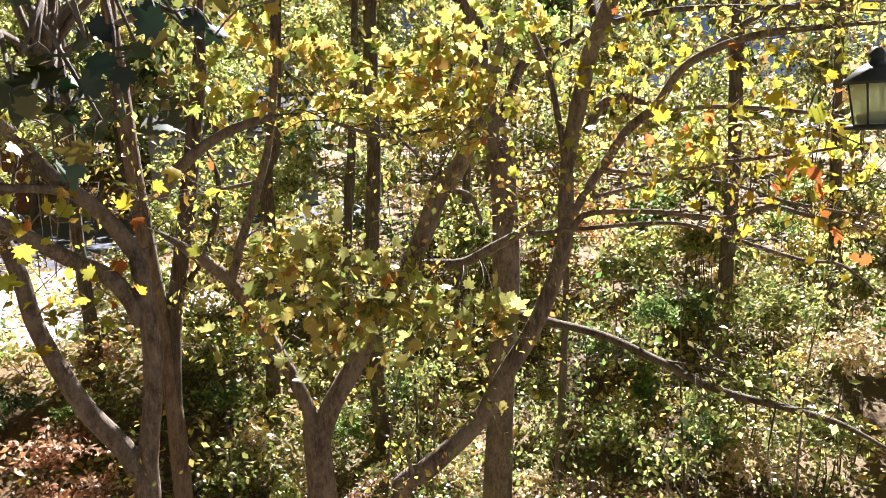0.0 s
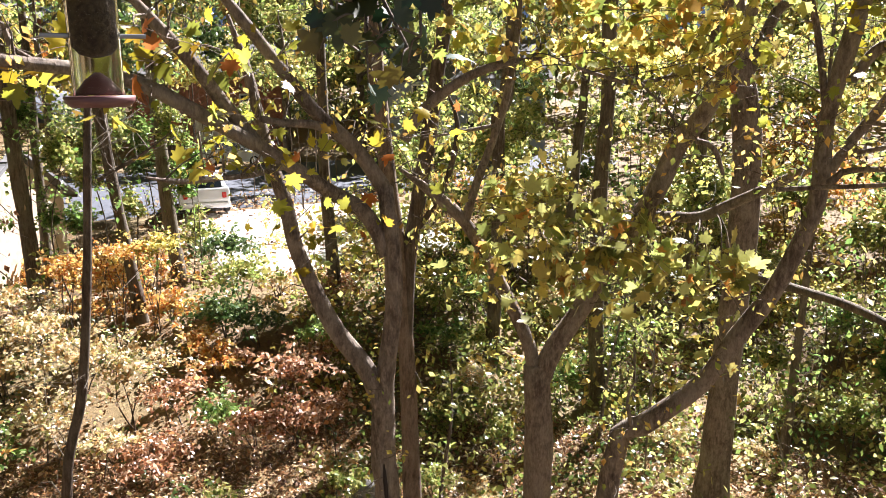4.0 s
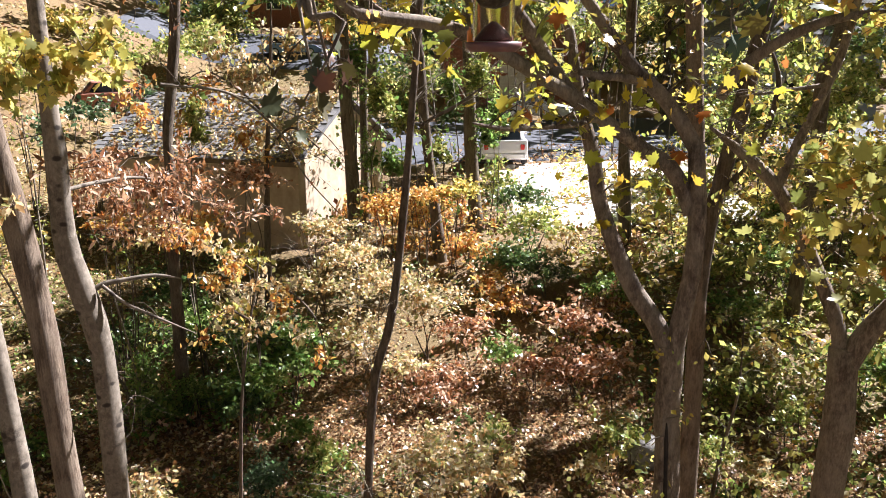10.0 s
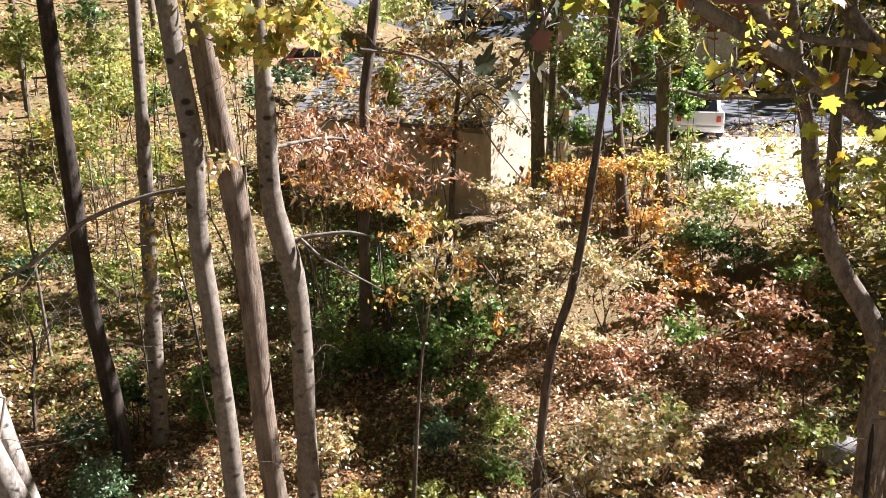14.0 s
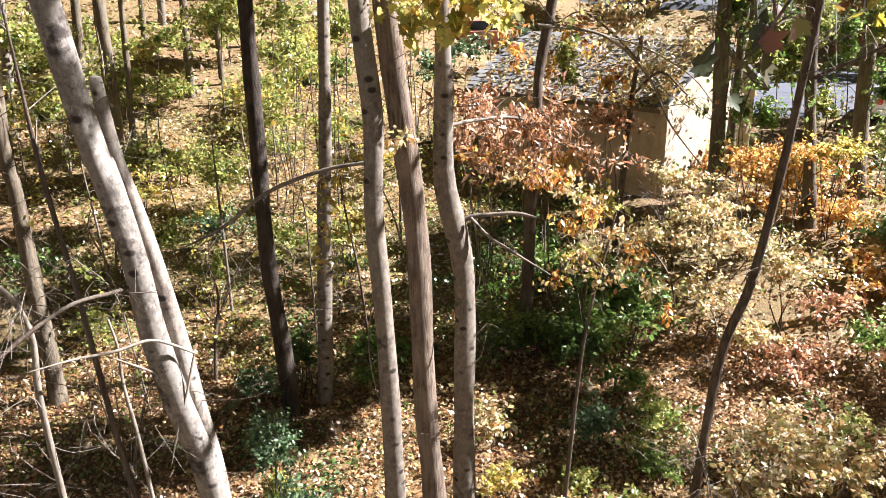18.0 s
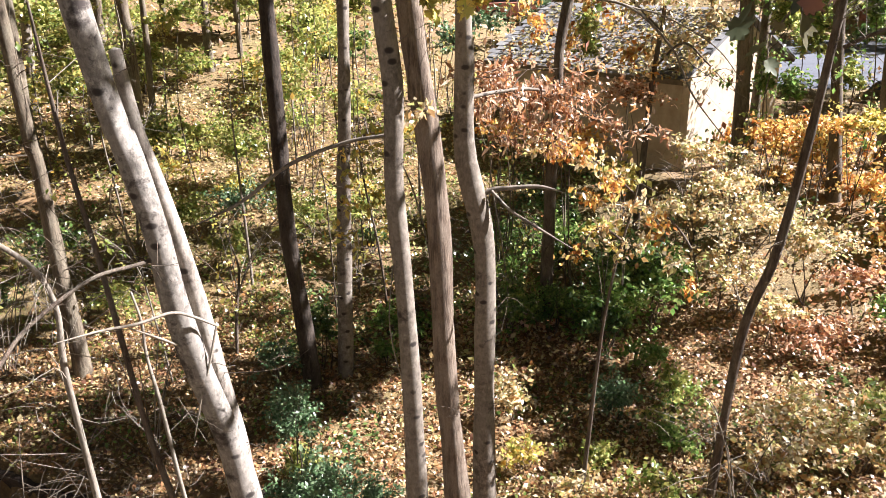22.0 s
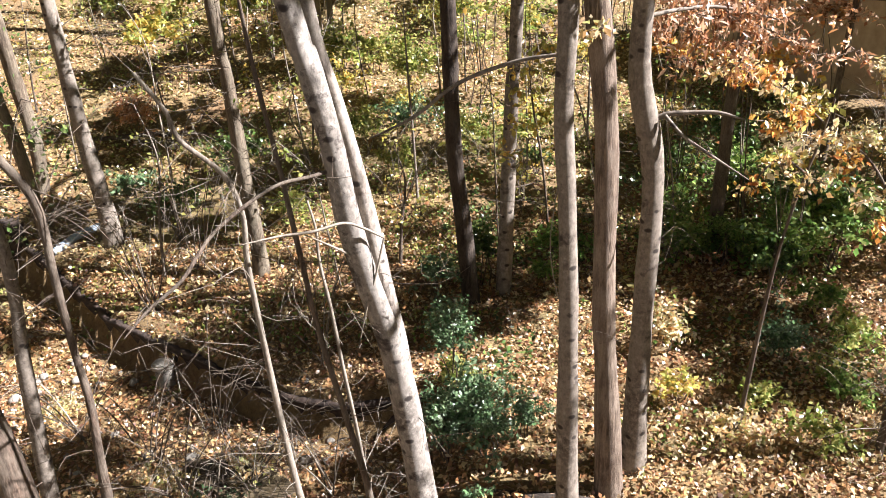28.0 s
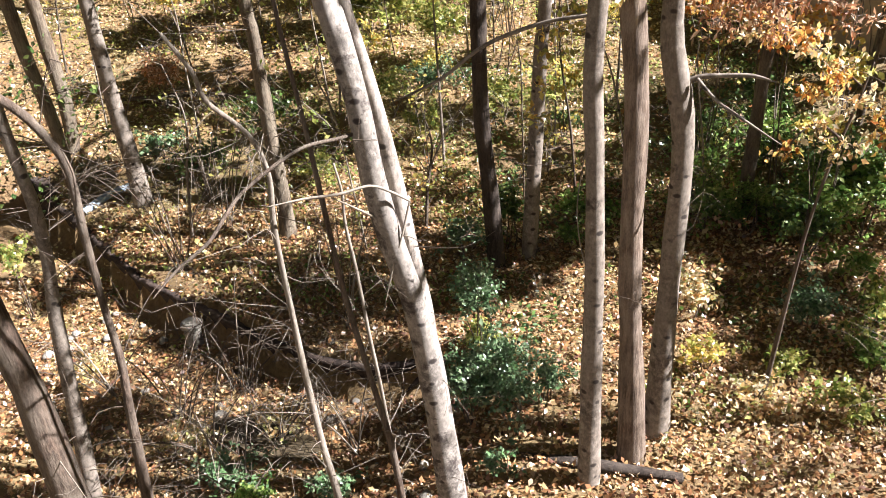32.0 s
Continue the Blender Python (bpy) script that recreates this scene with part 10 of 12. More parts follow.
limb(hill_g, "upper_trunk", bark_oak, [(-22.66, 37.88, 13.61, 0.100), (-22.56, 37.88, 14.88, 0.080), (-22.46, 37.98, 17.10, 0.04)], sides=8)
crown(hill_g, -22.66, 37.88, 16.10, (2.94, 2.94, 2.35), leaf_yellow, 22, 14, 0.22, 433)
crown(hill_h, -19.58, 22.93, 13.50, (2.46, 2.46, 1.96), leaf_lime, 22, 14, 0.22, 434)
limb(hill_i, "upper_trunk", bark_oak, [(-31.38, 31.06, 14.01, 0.099), (-31.28, 31.06, 16.27, 0.079), (-31.18, 31.16, 19.48, 0.04)], sides=8)
crown(hill_i, -31.38, 31.06, 18.48, (2.81, 2.81, 2.25), leaf_yellow, 22, 14, 0.22, 435)
limb(hill_j, "upper_trunk", bark_oak, [(-17.26, 31.75, 13.11, 0.082), (-17.16, 31.75, 14.24, 0.066), (-17.06, 31.85, 16.32, 0.04)], sides=8)
crown(hill_j, -17.26, 31.75, 15.32, (2.78, 2.78, 2.23), leaf_orange, 22, 14, 0.22, 436)
crown(hill_k, -14.26, 18.24, 11.94, (2.48, 2.48, 1.98), leaf_lime, 22, 14, 0.22, 437)
limb(hill_l, "upper_trunk", bark_oak, [(-16.88, 36.41, 13.53, 0.079), (-16.78, 36.41, 15.04, 0.063), (-16.68, 36.51, 17.49, 0.04)], sides=8)
crown(hill_l, -16.88, 36.41, 16.49, (2.85, 2.85, 2.28), leaf_yellow, 22, 14, 0.22, 438)
crown(oak_u, -15.98, 19.40, 13.89, (2.66, 2.66, 2.13), leaf_orange, 22, 14, 0.22, 439)
limb(oak_v, "upper_trunk", bark_oak, [(-17.01, 24.87, 13.45, 0.068), (-16.91, 24.87, 14.40, 0.054), (-16.81, 24.97, 16.30, 0.04)], sides=8)
crown(oak_v, -17.01, 24.87, 15.30, (3.00, 3.00, 2.40), leaf_lime, 22, 14, 0.22, 440)
crown(oak_w, -10.60, 10.10, 11.69, (3.14, 3.14, 2.51), leaf_yellow, 22, 14, 0.22, 441)
# Unseen limbs and leaf clumps, added to block the sun over shaded ground.
limb(oak_p, "shading_bough", bark_oak, [(-2.14, 13.79, 9.98, 0.07), (0.28, 13.70, 10.40, 0.05), (2.70, 13.60, 11.00, 0.03)], sides=6)
crown(oak_p, 2.70, 13.60, 11.00, (2.10, 2.10, 1.7), leaf_green, 230, 14, 0.19, 800)
limb(oak_j, "shading_bough", bark_oak, [(6.74, 17.92, 11.46, 0.07), (8.46, 17.82, 11.40, 0.05), (10.18, 17.73, 12.00, 0.03)], sides=6)
crown(oak_j, 10.18, 17.73, 12.00, (1.40, 1.40, 1.19), leaf_green, 117, 14, 0.19, 801)
limb(oak_i, "shading_bough", bark_oak, [(14.88, 17.85, 12.57, 0.07), (16.75, 19.48, 12.40, 0.05), (18.61, 21.11, 13.00, 0.03)], sides=6)
crown(oak_i, 18.61, 21.11, 13.00, (1.80, 1.80, 1.53), leaf_green, 194, 14, 0.19, 802)
limb(oak_f, "shading_bough", bark_oak, [(21.05, 7.44, 13.04, 0.07), (22.47, 10.58, 10.40, 0.05), (23.89, 13.72, 11.00, 0.03)], sides=6)
crown(oak_f, 23.89, 13.72, 11.00, (1.40, 1.40, 1.19), leaf_green, 117, 14, 0.19, 803)
limb(oak_j, "shading_bough", bark_oak, [(6.74, 17.92, 11.46, 0.07), (6.06, 17.36, 11.40, 0.05), (5.38, 16.80, 12.00, 0.03)], sides=6)
crown(oak_j, 5.38, 16.80, 12.00, (0.70, 0.70, 0.59), leaf_green, 29, 14, 0.19, 804)
limb(oak_c, "shading_bough", bark_oak, [(13.51, 16.21, 12.37, 0.07), (12.49, 16.44, 12.40, 0.05), (11.47, 16.67, 13.00, 0.03)], sides=6)
crown(oak_c, 11.47, 16.67, 13.00, (1.00, 1.00, 0.85), leaf_green, 60, 14, 0.19, 805)
limb(oak_i, "shading_bough", bark_oak, [(14.88, 17.85, 12.57, 0.07), (19.45, 18.09, 10.40, 0.05), (24.02, 18.32, 11.00, 0.03)], sides=6)
crown(oak_i, 24.02, 18.32, 11.00, (1.00, 1.00, 0.85), leaf_green, 60, 14, 0.19, 806)
limb(oak_t, "shading_bough", bark_oak, [(3.55, 21.68, 13.53, 0.07), (4.88, 22.42, 11.40, 0.05), (6.21, 23.17, 12.00, 0.03)], sides=6)
crown(oak_t, 6.21, 23.17, 12.00, (1.40, 1.40, 1.19), leaf_green, 117, 14, 0.19, 807)
limb(oak_i, "shading_bough", bark_oak, [(14.88, 17.85, 12.57, 0.07), (17.21, 18.18, 12.40, 0.05), (19.53, 18.51, 13.00, 0.03)], sides=6)
crown(oak_i, 19.53, 18.51, 13.00, (1.30, 1.30, 1.10), leaf_green, 101, 14, 0.19, 808)
limb(poplar_a, "shading_bough", bark_oak, [(3.67, 8.28, 10.23, 0.07), (2.96, 9.57, 10.40, 0.05), (2.24, 10.86, 11.00, 0.03)], sides=6)
crown(poplar_a, 2.24, 10.86, 11.00, (1.00, 1.00, 0.85), leaf_green, 60, 14, 0.19, 809)
limb(oak_j, "shading_bough", bark_oak, [(6.74, 17.92, 11.46, 0.07), (6.55, 18.43, 11.40, 0.05), (6.35, 18.93, 12.00, 0.03)], sides=6)
crown(oak_j, 6.35, 18.93, 12.00, (0.70, 0.70, 0.59), leaf_green, 29, 14, 0.19, 810)
limb(oak_j, "shading_bough", bark_oak, [(6.74, 17.92, 11.50, 0.07), (7.99, 19.50, 12.40, 0.05), (9.23, 21.07, 13.00, 0.03)], sides=6)
crown(oak_j, 9.23, 21.07, 13.00, (0.70, 0.70, 0.59), leaf_green, 29, 14, 0.19, 811)
limb(oak_b, "shading_bough", bark_oak, [(10.54, 12.17, 12.70, 0.07), (11.22, 12.22, 10.40, 0.05), (11.90, 12.26, 11.00, 0.03)], sides=6)
crown(oak_b, 11.90, 12.26, 11.00, (0.70, 0.70, 0.59), leaf_green, 29, 14, 0.19, 812)
limb(oak_i, "shading_bough", bark_oak, [(14.88, 17.85, 12.57, 0.07), (15.03, 17.40, 11.40, 0.05), (15.18, 16.96, 12.00, 0.03)], sides=6)
crown(oak_i, 15.18, 16.96, 12.00, (0.70, 0.70, 0.59), leaf_green, 29, 14, 0.19, 813)
limb(oak_i, "shading_bough", bark_oak, [(14.88, 17.85, 12.57, 0.07), (15.62, 20.36, 12.40, 0.05), (16.37, 22.88, 13.00, 0.03)], sides=6)
crown(oak_i, 16.37, 22.88, 13.00, (1.00, 1.00, 0.85), leaf_green, 60, 14, 0.19, 814)
limb(oak_j, "shading_bough", bark_oak, [(6.74, 17.92, 11.46, 0.07), (6.05, 18.58, 10.40, 0.05), (5.36, 19.24, 11.00, 0.03)], sides=6)
crown(oak_j, 5.36, 19.24, 11.00, (0.70, 0.70, 0.59), leaf_green, 29, 14, 0.19, 815)
limb(oak_s, "shading_bough", bark_oak, [(1.62, 18.90, 13.40, 0.07), (1.13, 17.69, 12.07, 0.05), (0.63, 16.49, 12.67, 0.03)], sides=6)
crown(oak_s, 0.63, 16.49, 12.67, (0.69, 0.69, 0.59), leaf_green, 28, 14, 0.19, 816)
limb(oak_s, "shading_bough", bark_oak, [(1.62, 18.90, 13.40, 0.07), (1.11, 18.35, 11.90, 0.05), (0.59, 17.80, 12.50, 0.03)], sides=6)
crown(oak_s, 0.59, 17.80, 12.50, (0.79, 0.79, 0.67), leaf_green, 37, 14, 0.19, 817)
limb(oak_q, "shading_bough", bark_oak, [(0.16, 19.96, 13.54, 0.07), (0.07, 19.55, 12.00, 0.05), (-0.02, 19.14, 12.60, 0.03)], sides=6)
crown(oak_q, -0.02, 19.14, 12.60, (0.53, 0.53, 0.45), leaf_green, 16, 14, 0.19, 818)
limb(oak_p, "shading_bough", bark_oak, [(-2.14, 13.79, 9.98, 0.07), (-1.55, 14.69, 10.64, 0.05), (-0.95, 15.59, 11.24, 0.03)], sides=6)
crown(oak_p, -0.95, 15.59, 11.24, (0.76, 0.76, 0.65), leaf_green, 34, 14, 0.19, 819)
limb(oak_h, "shading_bough", bark_oak, [(9.82, 14.14, 12.31, 0.07), (8.02, 14.13, 13.21, 0.05), (6.23, 14.12, 13.81, 0.03)], sides=6)
crown(oak_h, 6.23, 14.12, 13.81, (0.47, 0.47, 0.40), leaf_green, 13, 14, 0.19, 820)
limb(oak_j, "shading_bough", bark_oak, [(6.74, 17.92, 12.34, 0.07), (7.17, 17.14, 13.24, 0.05), (7.61, 16.37, 13.84, 0.03)], sides=6)
crown(oak_j, 7.61, 16.37, 13.84, (0.46, 0.46, 0.39), leaf_green, 12, 14, 0.19, 821)
limb(oak_s, "shading_bough", bark_oak, [(1.62, 18.90, 13.40, 0.07), (1.04, 17.76, 12.48, 0.05), (0.47, 16.62, 13.08, 0.03)], sides=6)
crown(oak_s, 0.47, 16.62, 13.08, (0.49, 0.49, 0.41), leaf_green, 14, 14, 0.19, 822)
limb(oak_p, "shading_bough", bark_oak, [(-2.14, 13.79, 12.27, 0.07), (-0.32, 13.77, 13.17, 0.05), (1.50, 13.74, 13.77, 0.03)], sides=6)
crown(oak_p, 1.50, 13.74, 13.77, (0.50, 0.50, 0.42), leaf_green, 14, 14, 0.19, 823)
limb(oak_s, "shading_bough", bark_oak, [(1.62, 18.90, 13.40, 0.07), (0.96, 18.68, 10.66, 0.05), (0.31, 18.46, 11.26, 0.03)], sides=6)
crown(oak_s, 0.31, 18.46, 11.26, (0.52, 0.52, 0.44), leaf_green, 15, 14, 0.19, 824)
limb(oak_t, "shading_bough", bark_oak, [(3.55, 21.68, 13.53, 0.07), (3.26, 21.51, 12.54, 0.05), (2.98, 21.34, 13.14, 0.03)], sides=6)
crown(oak_t, 2.98, 21.34, 13.14, (0.69, 0.69, 0.59), leaf_green, 28, 14, 0.19, 825)

def shade_bough(owner, foot, far, radii, count, seed, material=leaf_green):
    """Unseen leafy limb added high over the valley, between the sun and shaded ground."""
    rise = radians(SUN_HEIGHT)
    way = Vector((math.sin(radians(SUN_TURN)) * math.cos(rise), math.cos(radians(SUN_TURN)) * math.cos(rise), math.sin(rise)))
    top = Vector(foot) + way * far
    start = limb_points[owner.name][-1]
    knee = (Vector(start) + top) / 2 + Vector((0, 0, 0.8))
    limb(owner, "shading_bough", bark_oak, [(*start, 0.09), (*knee, 0.07), (*top, 0.03)], sides=6)
    crown(owner, *top, radii, material, count, 14, 0.34, seed)


shade_bough(oak_j, (-3.5, 12.7, 0.2), 19.5, (2.0, 1.4, 1.2), 52, 840)
shade_bough(oak_j, (-5.2, 16.4, 0.8), 18.5, (1.5, 0.9, 0.8), 34, 839)
shade_bough(oak_j, (-5.7, 10.6, 0.0), 18.0, (1.2, 1.6, 1.0), 50, 841)
shade_bough(oak_e, (12.5, 9.3, 0.3), 19.5, (1.6, 1.8, 1.1), 34, 837)
shade_bough(oak_h, (-6.7, 8.5, 0.0), 17.0, (1.0, 1.0, 0.7), 26, 838)
shade_bough(oak_h, (-2.4, 10.9, 0.0), 18.0, (0.8, 0.8, 0.6), 16, 842)
shade_bough(oak_i, (5.2, 14.9, 0.5), 20.5, (1.5, 1.9, 1.3), 26, 844)
shade_bough(oak_a, (4.8, 6.5, 2.7), 13.5, (1.0, 1.1, 1.0), 40, 845)
# more unseen limbs added for dappled shade over the leafy hill and the creek terrace
for k, (owner, x, y, z, far, size) in enumerate([(oak_p, -12.2, 12.2, 0.2, 15, 1.3), (oak_p, -14.3, 13.6, 0.9, 15, 1.4), (oak_p, -16.6, 12.6, 1.0, 15, 1.5), (hill_k, -17.2, 18.8, 2.2, 14, 1.5),
                                                 (hill_k, -16.2, 16.4, 1.5, 14, 1.5), (hill_k, -18.8, 14.6, 1.9, 15, 1.6), (oak_u, -18.6, 21.6, 2.6, 14, 1.7), (oak_k, -14.4, 8.6, 0.5, 15, 1.0),
                                                 (hill_f, -20.5, 27.0, 3.6, 14, 1.9), (beech_d, -13.6, 9.8, 0.2, 15, 1.0), (oak_k, -15.5, 11.4, 0.7, 15, 1.3)]):
    shade_bough(owner, (x, y, z), far, (size, size, size * 0.6), int(22 * size * size), 860 + k)

# ---- the street ----
asphalt = plain("asphalt", [(0.045, 0.05, 0.065), (0.08, 0.09, 0.115)], 9.0, 0.85, ridge=0.2)
concrete = plain("pale concrete and gravel", [(0.50, 0.47, 0.42), (0.72, 0.68, 0.62)], 3.5, 0.9, ridge=0.2)
brick_red = plain("red brick wall", [(0.20, 0.075, 0.05), (0.33, 0.14, 0.10)], 7.0, 0.85, ridge=0.3)
siding = plain("blue-grey siding", [(0.20, 0.23, 0.27), (0.28, 0.31, 0.35)], 2.0, 0.7, ridge=0.1)
dark_siding = plain("dark grey siding", [(0.07, 0.075, 0.08), (0.10, 0.105, 0.11)], 2.0, 0.8, ridge=0.1)
dark_glass, gt, gb, go = nodes_of("dark glass")
gb.inputs["Base Color"].default_value, gb.inputs["Roughness"].default_value = (0.02, 0.025, 0.03, 1), 0.08
paint_white = plain("white car paint", [(0.66, 0.67, 0.70), (0.72, 0.73, 0.76)], 1.0, 0.25, ridge=0)
paint_blue = plain("grey-blue car paint", [(0.10, 0.19, 0.36), (0.13, 0.23, 0.42)], 1.0, 0.3, ridge=0)
rubber = plain("tyre rubber", [(0.015, 0.015, 0.015), (0.03, 0.03, 0.03)], 12.0, 0.8, ridge=0.1)
alloy = plain("wheel alloy", [(0.5, 0.5, 0.52), (0.6, 0.6, 0.62)], 8.0, 0.35, 0.9, ridge=0)
red_lens = plain("red lamp lens", [(0.45, 0.02, 0.02), (0.5, 0.03, 0.03)], 8.0, 0.2, ridge=0)
steel = plain("grey steel", [(0.28, 0.29, 0.31), (0.36, 0.37, 0.39)], 20.0, 0.4, 0.8, ridge=0)


def sheet(name, corners, material, label, category, lift):
    """A paved strip that lies on the ground, with a real thickness."""
    bm = bmesh.new()
    (ax, ay), (bx, by), (cx, cy), (dx, dy) = corners
    n = 14
    grid = [[None] * (n + 1) for _ in range(n + 1)]
    for i in range(n + 1):
        for j in range(n + 1):
            u, v = i / n, j / n
            x = (ax * (1 - u) + bx * u) * (1 - v) + (dx * (1 - u) + cx * u) * v
            y = (ay * (1 - u) + by * u) * (1 - v) + (dy * (1 - u) + cy * u) * v
            rim = 0.4 if i in (0, n) or j in (0, n) else 0.0
            grid[i][j] = bm.verts.new((x, y, max(height(x, y), 1.0) + lift - rim))
    for i in range(n):
        for j in range(n):
            bm.faces.new((grid[i][j], grid[i + 1][j], grid[i + 1][j + 1], grid[i][j + 1]))
    made = bmesh.ops.extrude_face_region(bm, geom=bm.faces[:])
    bmesh.ops.translate(bm, verts=[v for v in made["geom"] if isinstance(v, bmesh.types.BMVert)], vec=(0, 0, -0.5))
    bmesh.ops.recalc_face_normals(bm, faces=bm.faces)
    return tagged(part(name, bm, material, None), label, category, kind="structure")


sheet("pavement", [(4.6, 20.5), (13.0, 21.5), (14.8, 31.4), (5.3, 31.0)], concrete, "sunlit pale gravel parking lot", "parking lot", 0.16)
sheet("road", [(-2.0, 31.1), (30.0, 31.6), (32.0, 49.6), (-3.0, 49.6)], asphalt, "grey asphalt street in tree shade", "road", 0.165)
sheet("pavement_far", [(-9.0, 33.0), (-0.5, 30.0), (-2.2, 35.8), (-9.0, 46.0)], concrete, "bright gravel yard behind the shed", "yard", 0.20)
sheet("road_upper", [(-16.0, 62.0), (6.0, 60.0), (6.0, 70.0), (-16.0, 72.0)], asphalt, "asphalt street climbing the far slope", "road", 0.25)


def wheel(owner, x, y, side):
    bm = bmesh.new()
    turn = Matrix.Translation((x, y, 0.33)) @ Matrix.Rotation(math.pi / 2, 4, "X")
    bmesh.ops.create_cone(bm, cap_ends=True, segments=24, radius1=0.33, radius2=0.33, depth=0.22, matrix=turn)
    bmesh.ops.bevel(bm, geom=[e for e in bm.edges if e.calc_face_angle(0) > 1], offset=0.04, segments=2, affect="EDGES")
    tyre = part("wheel", bm, rubber, owner)
    bm = bmesh.new()
    bmesh.ops.create_cone(bm, cap_ends=True, segments=20, radius1=0.21, radius2=0.17, depth=0.03, matrix=Matrix.Translation((0, side * 0.12, 0)) @ turn if side > 0 else Matrix.Translation((0, side * 0.12, 0)) @ turn)
    part("rim", bm, alloy, tyre)


def car(x, y, turn, paint, label, tail=1.0):
    """A car along its local x axis: lower body, glazed cabin, wheels, lamps, bumpers and mirrors."""
    owner = thing("car", (x, y, max(height(x, y), 1.0) + 0.18), label, "car", "parked cars")
    owner.rotation_euler = (0, 0, radians(turn))
    side = [(-2.15, 0.28), (-2.2, 0.62), (-2.1, 0.92 * tail), (-0.9, 0.95), (0.95, 0.93), (1.75, 0.80), (2.12, 0.62), (2.15, 0.28)]
    cabin = [(-2.0, 0.92 * tail), (-1.55, 1.42), (0.1, 1.46), (0.95, 0.93)]
    for name, line, wide, mat in (("body", side, 0.88, paint), ("cabin", cabin, 0.74, paint)):
        bm = bmesh.new()
        a = [bm.verts.new((px, -wide, pz)) for px, pz in line]
        b = [bm.verts.new((px, wide, pz)) for px, pz in line]
        bm.faces.new(a), bm.faces.new(b[::-1])
        for i in range(len(line)):
            j = (i + 1) % len(line)
            bm.faces.new((a[i], b[i], b[j], a[j]))
        bmesh.ops.recalc_face_normals(bm, faces=bm.faces)
        bmesh.ops.bevel(bm, geom=bm.edges[:], offset=0.07, segments=3, affect="EDGES", profile=0.6)
        part(name, bm, mat, owner)
    for s in (-1, 1):
        for x0, x1, x2, x3 in ((-1.75, -0.75, -0.75, -1.45), (-0.68, 0.68, 0.06, -0.68)):
            bm = bmesh.new()
            vs = [bm.verts.new((px, s * (0.755 if pz > 1.2 else 0.765), pz)) for px, pz in ((x0, 0.98), (x1, 0.98), (x2, 1.37), (x3, 1.37))]
            bm.faces.new(vs)
            bmesh.ops.solidify(bm, geom=bm.faces[:], thickness=0.02)
            part("side_window", bm, dark_glass, owner)
        bm = bmesh.new()
        box(bm, (0.10, 0.14, 0.10), Matrix.Translation((0.75, s * 0.95, 0.98)), 0.03)
        part("mirror", bm, paint, owner)
        bm = bmesh.new()
        box(bm, (0.06, 0.26, 0.14), Matrix.Translation((2.05, s * 0.62, 0.62)), 0.02)
        part("headlight", bm, alloy, owner)
        bm = bmesh.new()
        box(bm, (0.06, 0.16, 0.22), Matrix.Translation((-2.16, s * 0.68, 0.75)), 0.02)
        part("tail_light", bm, red_lens, owner)
        for wx in (-1.3, 1.32):
            wheel(owner, wx, s * 0.78, s)
    for name, x0, z0, x1, z1 in (("windscreen", 0.93, 0.97, 0.20, 1.42), ("rear_window", -1.98, 1.0, -1.64, 1.38)):
        bm = bmesh.new()
        vs = [bm.verts.new(c) for c in ((x0, -0.62, z0), (x0, 0.62, z0), (x1, 0.58, z1), (x1, -0.58, z1))]
        bm.faces.new(vs)
        bmesh.ops.translate(bm, verts=bm.verts, vec=(0.03 if x0 > 0 else -0.03, 0, 0.02))
        bmesh.ops.solidify(bm, geom=bm.faces[:], thickness=0.02)
        part(name, bm, dark_glass, owner)
    for bx in (-2.18, 2.16):
        bm = bmesh.new()
        box(bm, (0.14, 1.6, 0.2), Matrix.Translation((bx, 0, 0.42)), 0.05)
        part("bumper", bm, paint, owner)
    return owner


car(12.6, 48.9, -35, paint_white, "white hatchback car parked on the shaded street")
car(6.75, 31.6, 80, paint_white, "white car parked at the edge of the lot", 1.1)
car(-2.95, 63.5, 10, paint_blue, "grey-blue car parked on the upper street", 1.1)
car(-9.5, 40.0, 20, brick_red, "red car parked in the yard behind trees")


def house(name, x, y, turn, size, wall, label, windows, door=None):
    """A house with walls, a gable roof, framed windows and a garage door."""
    w, d, h = size
    owner = thing(name, (x, y, max(height(x, y), 1.0)), label, "house")
    owner.rotation_euler = (0, 0, radians(turn))
    bm = bmesh.new()
    box(bm, (w, d, h + 1.0), Matrix.Translation((0, 0, h / 2 - 0.5)))
    part("wall", bm, wall, owner)
    for s in (-1, 1):
        bm = bmesh.new()
        box(bm, (w + 0.8, d / 2 + 0.9, 0.12), Matrix.Translation((0, s * d / 4, h + d * 0.15)) @ Matrix.Rotation(-s * 0.55, 4, "X"))
        part("roof", bm, shingle, owner)
    for wx, wz, ww, wh in windows:
        bm = bmesh.new()
        box(bm, (ww + 0.2, 0.10, wh + 0.2), Matrix.Translation((wx, -d / 2 - 0.03, wz)), 0.01)
        win = part("window", bm, white_trim, owner)
        for s in (-1, 1):
            bm = bmesh.new()
            box(bm, (ww, 0.05, wh / 2 - 0.04), Matrix.Translation((wx, -d / 2 - 0.07, wz + s * wh / 4)))
            part("pane", bm, dark_glass, win)
    if door:
        bm = bmesh.new()
        box(bm, (door[1], 0.1, 2.1), Matrix.Translation((door[0], -d / 2 - 0.03, 1.05)), 0.02)
        leafd = part("garage_door", bm, white_trim, owner)
        for k in range(3):
            bm = bmesh.new()
            box(bm, (door[1] - 0.15, 0.05, 0.6), Matrix.Translation((door[0], -d / 2 - 0.08, 0.4 + 0.68 * k)), 0.02)
            part("panel", bm, white_trim, leafd)
    return owner


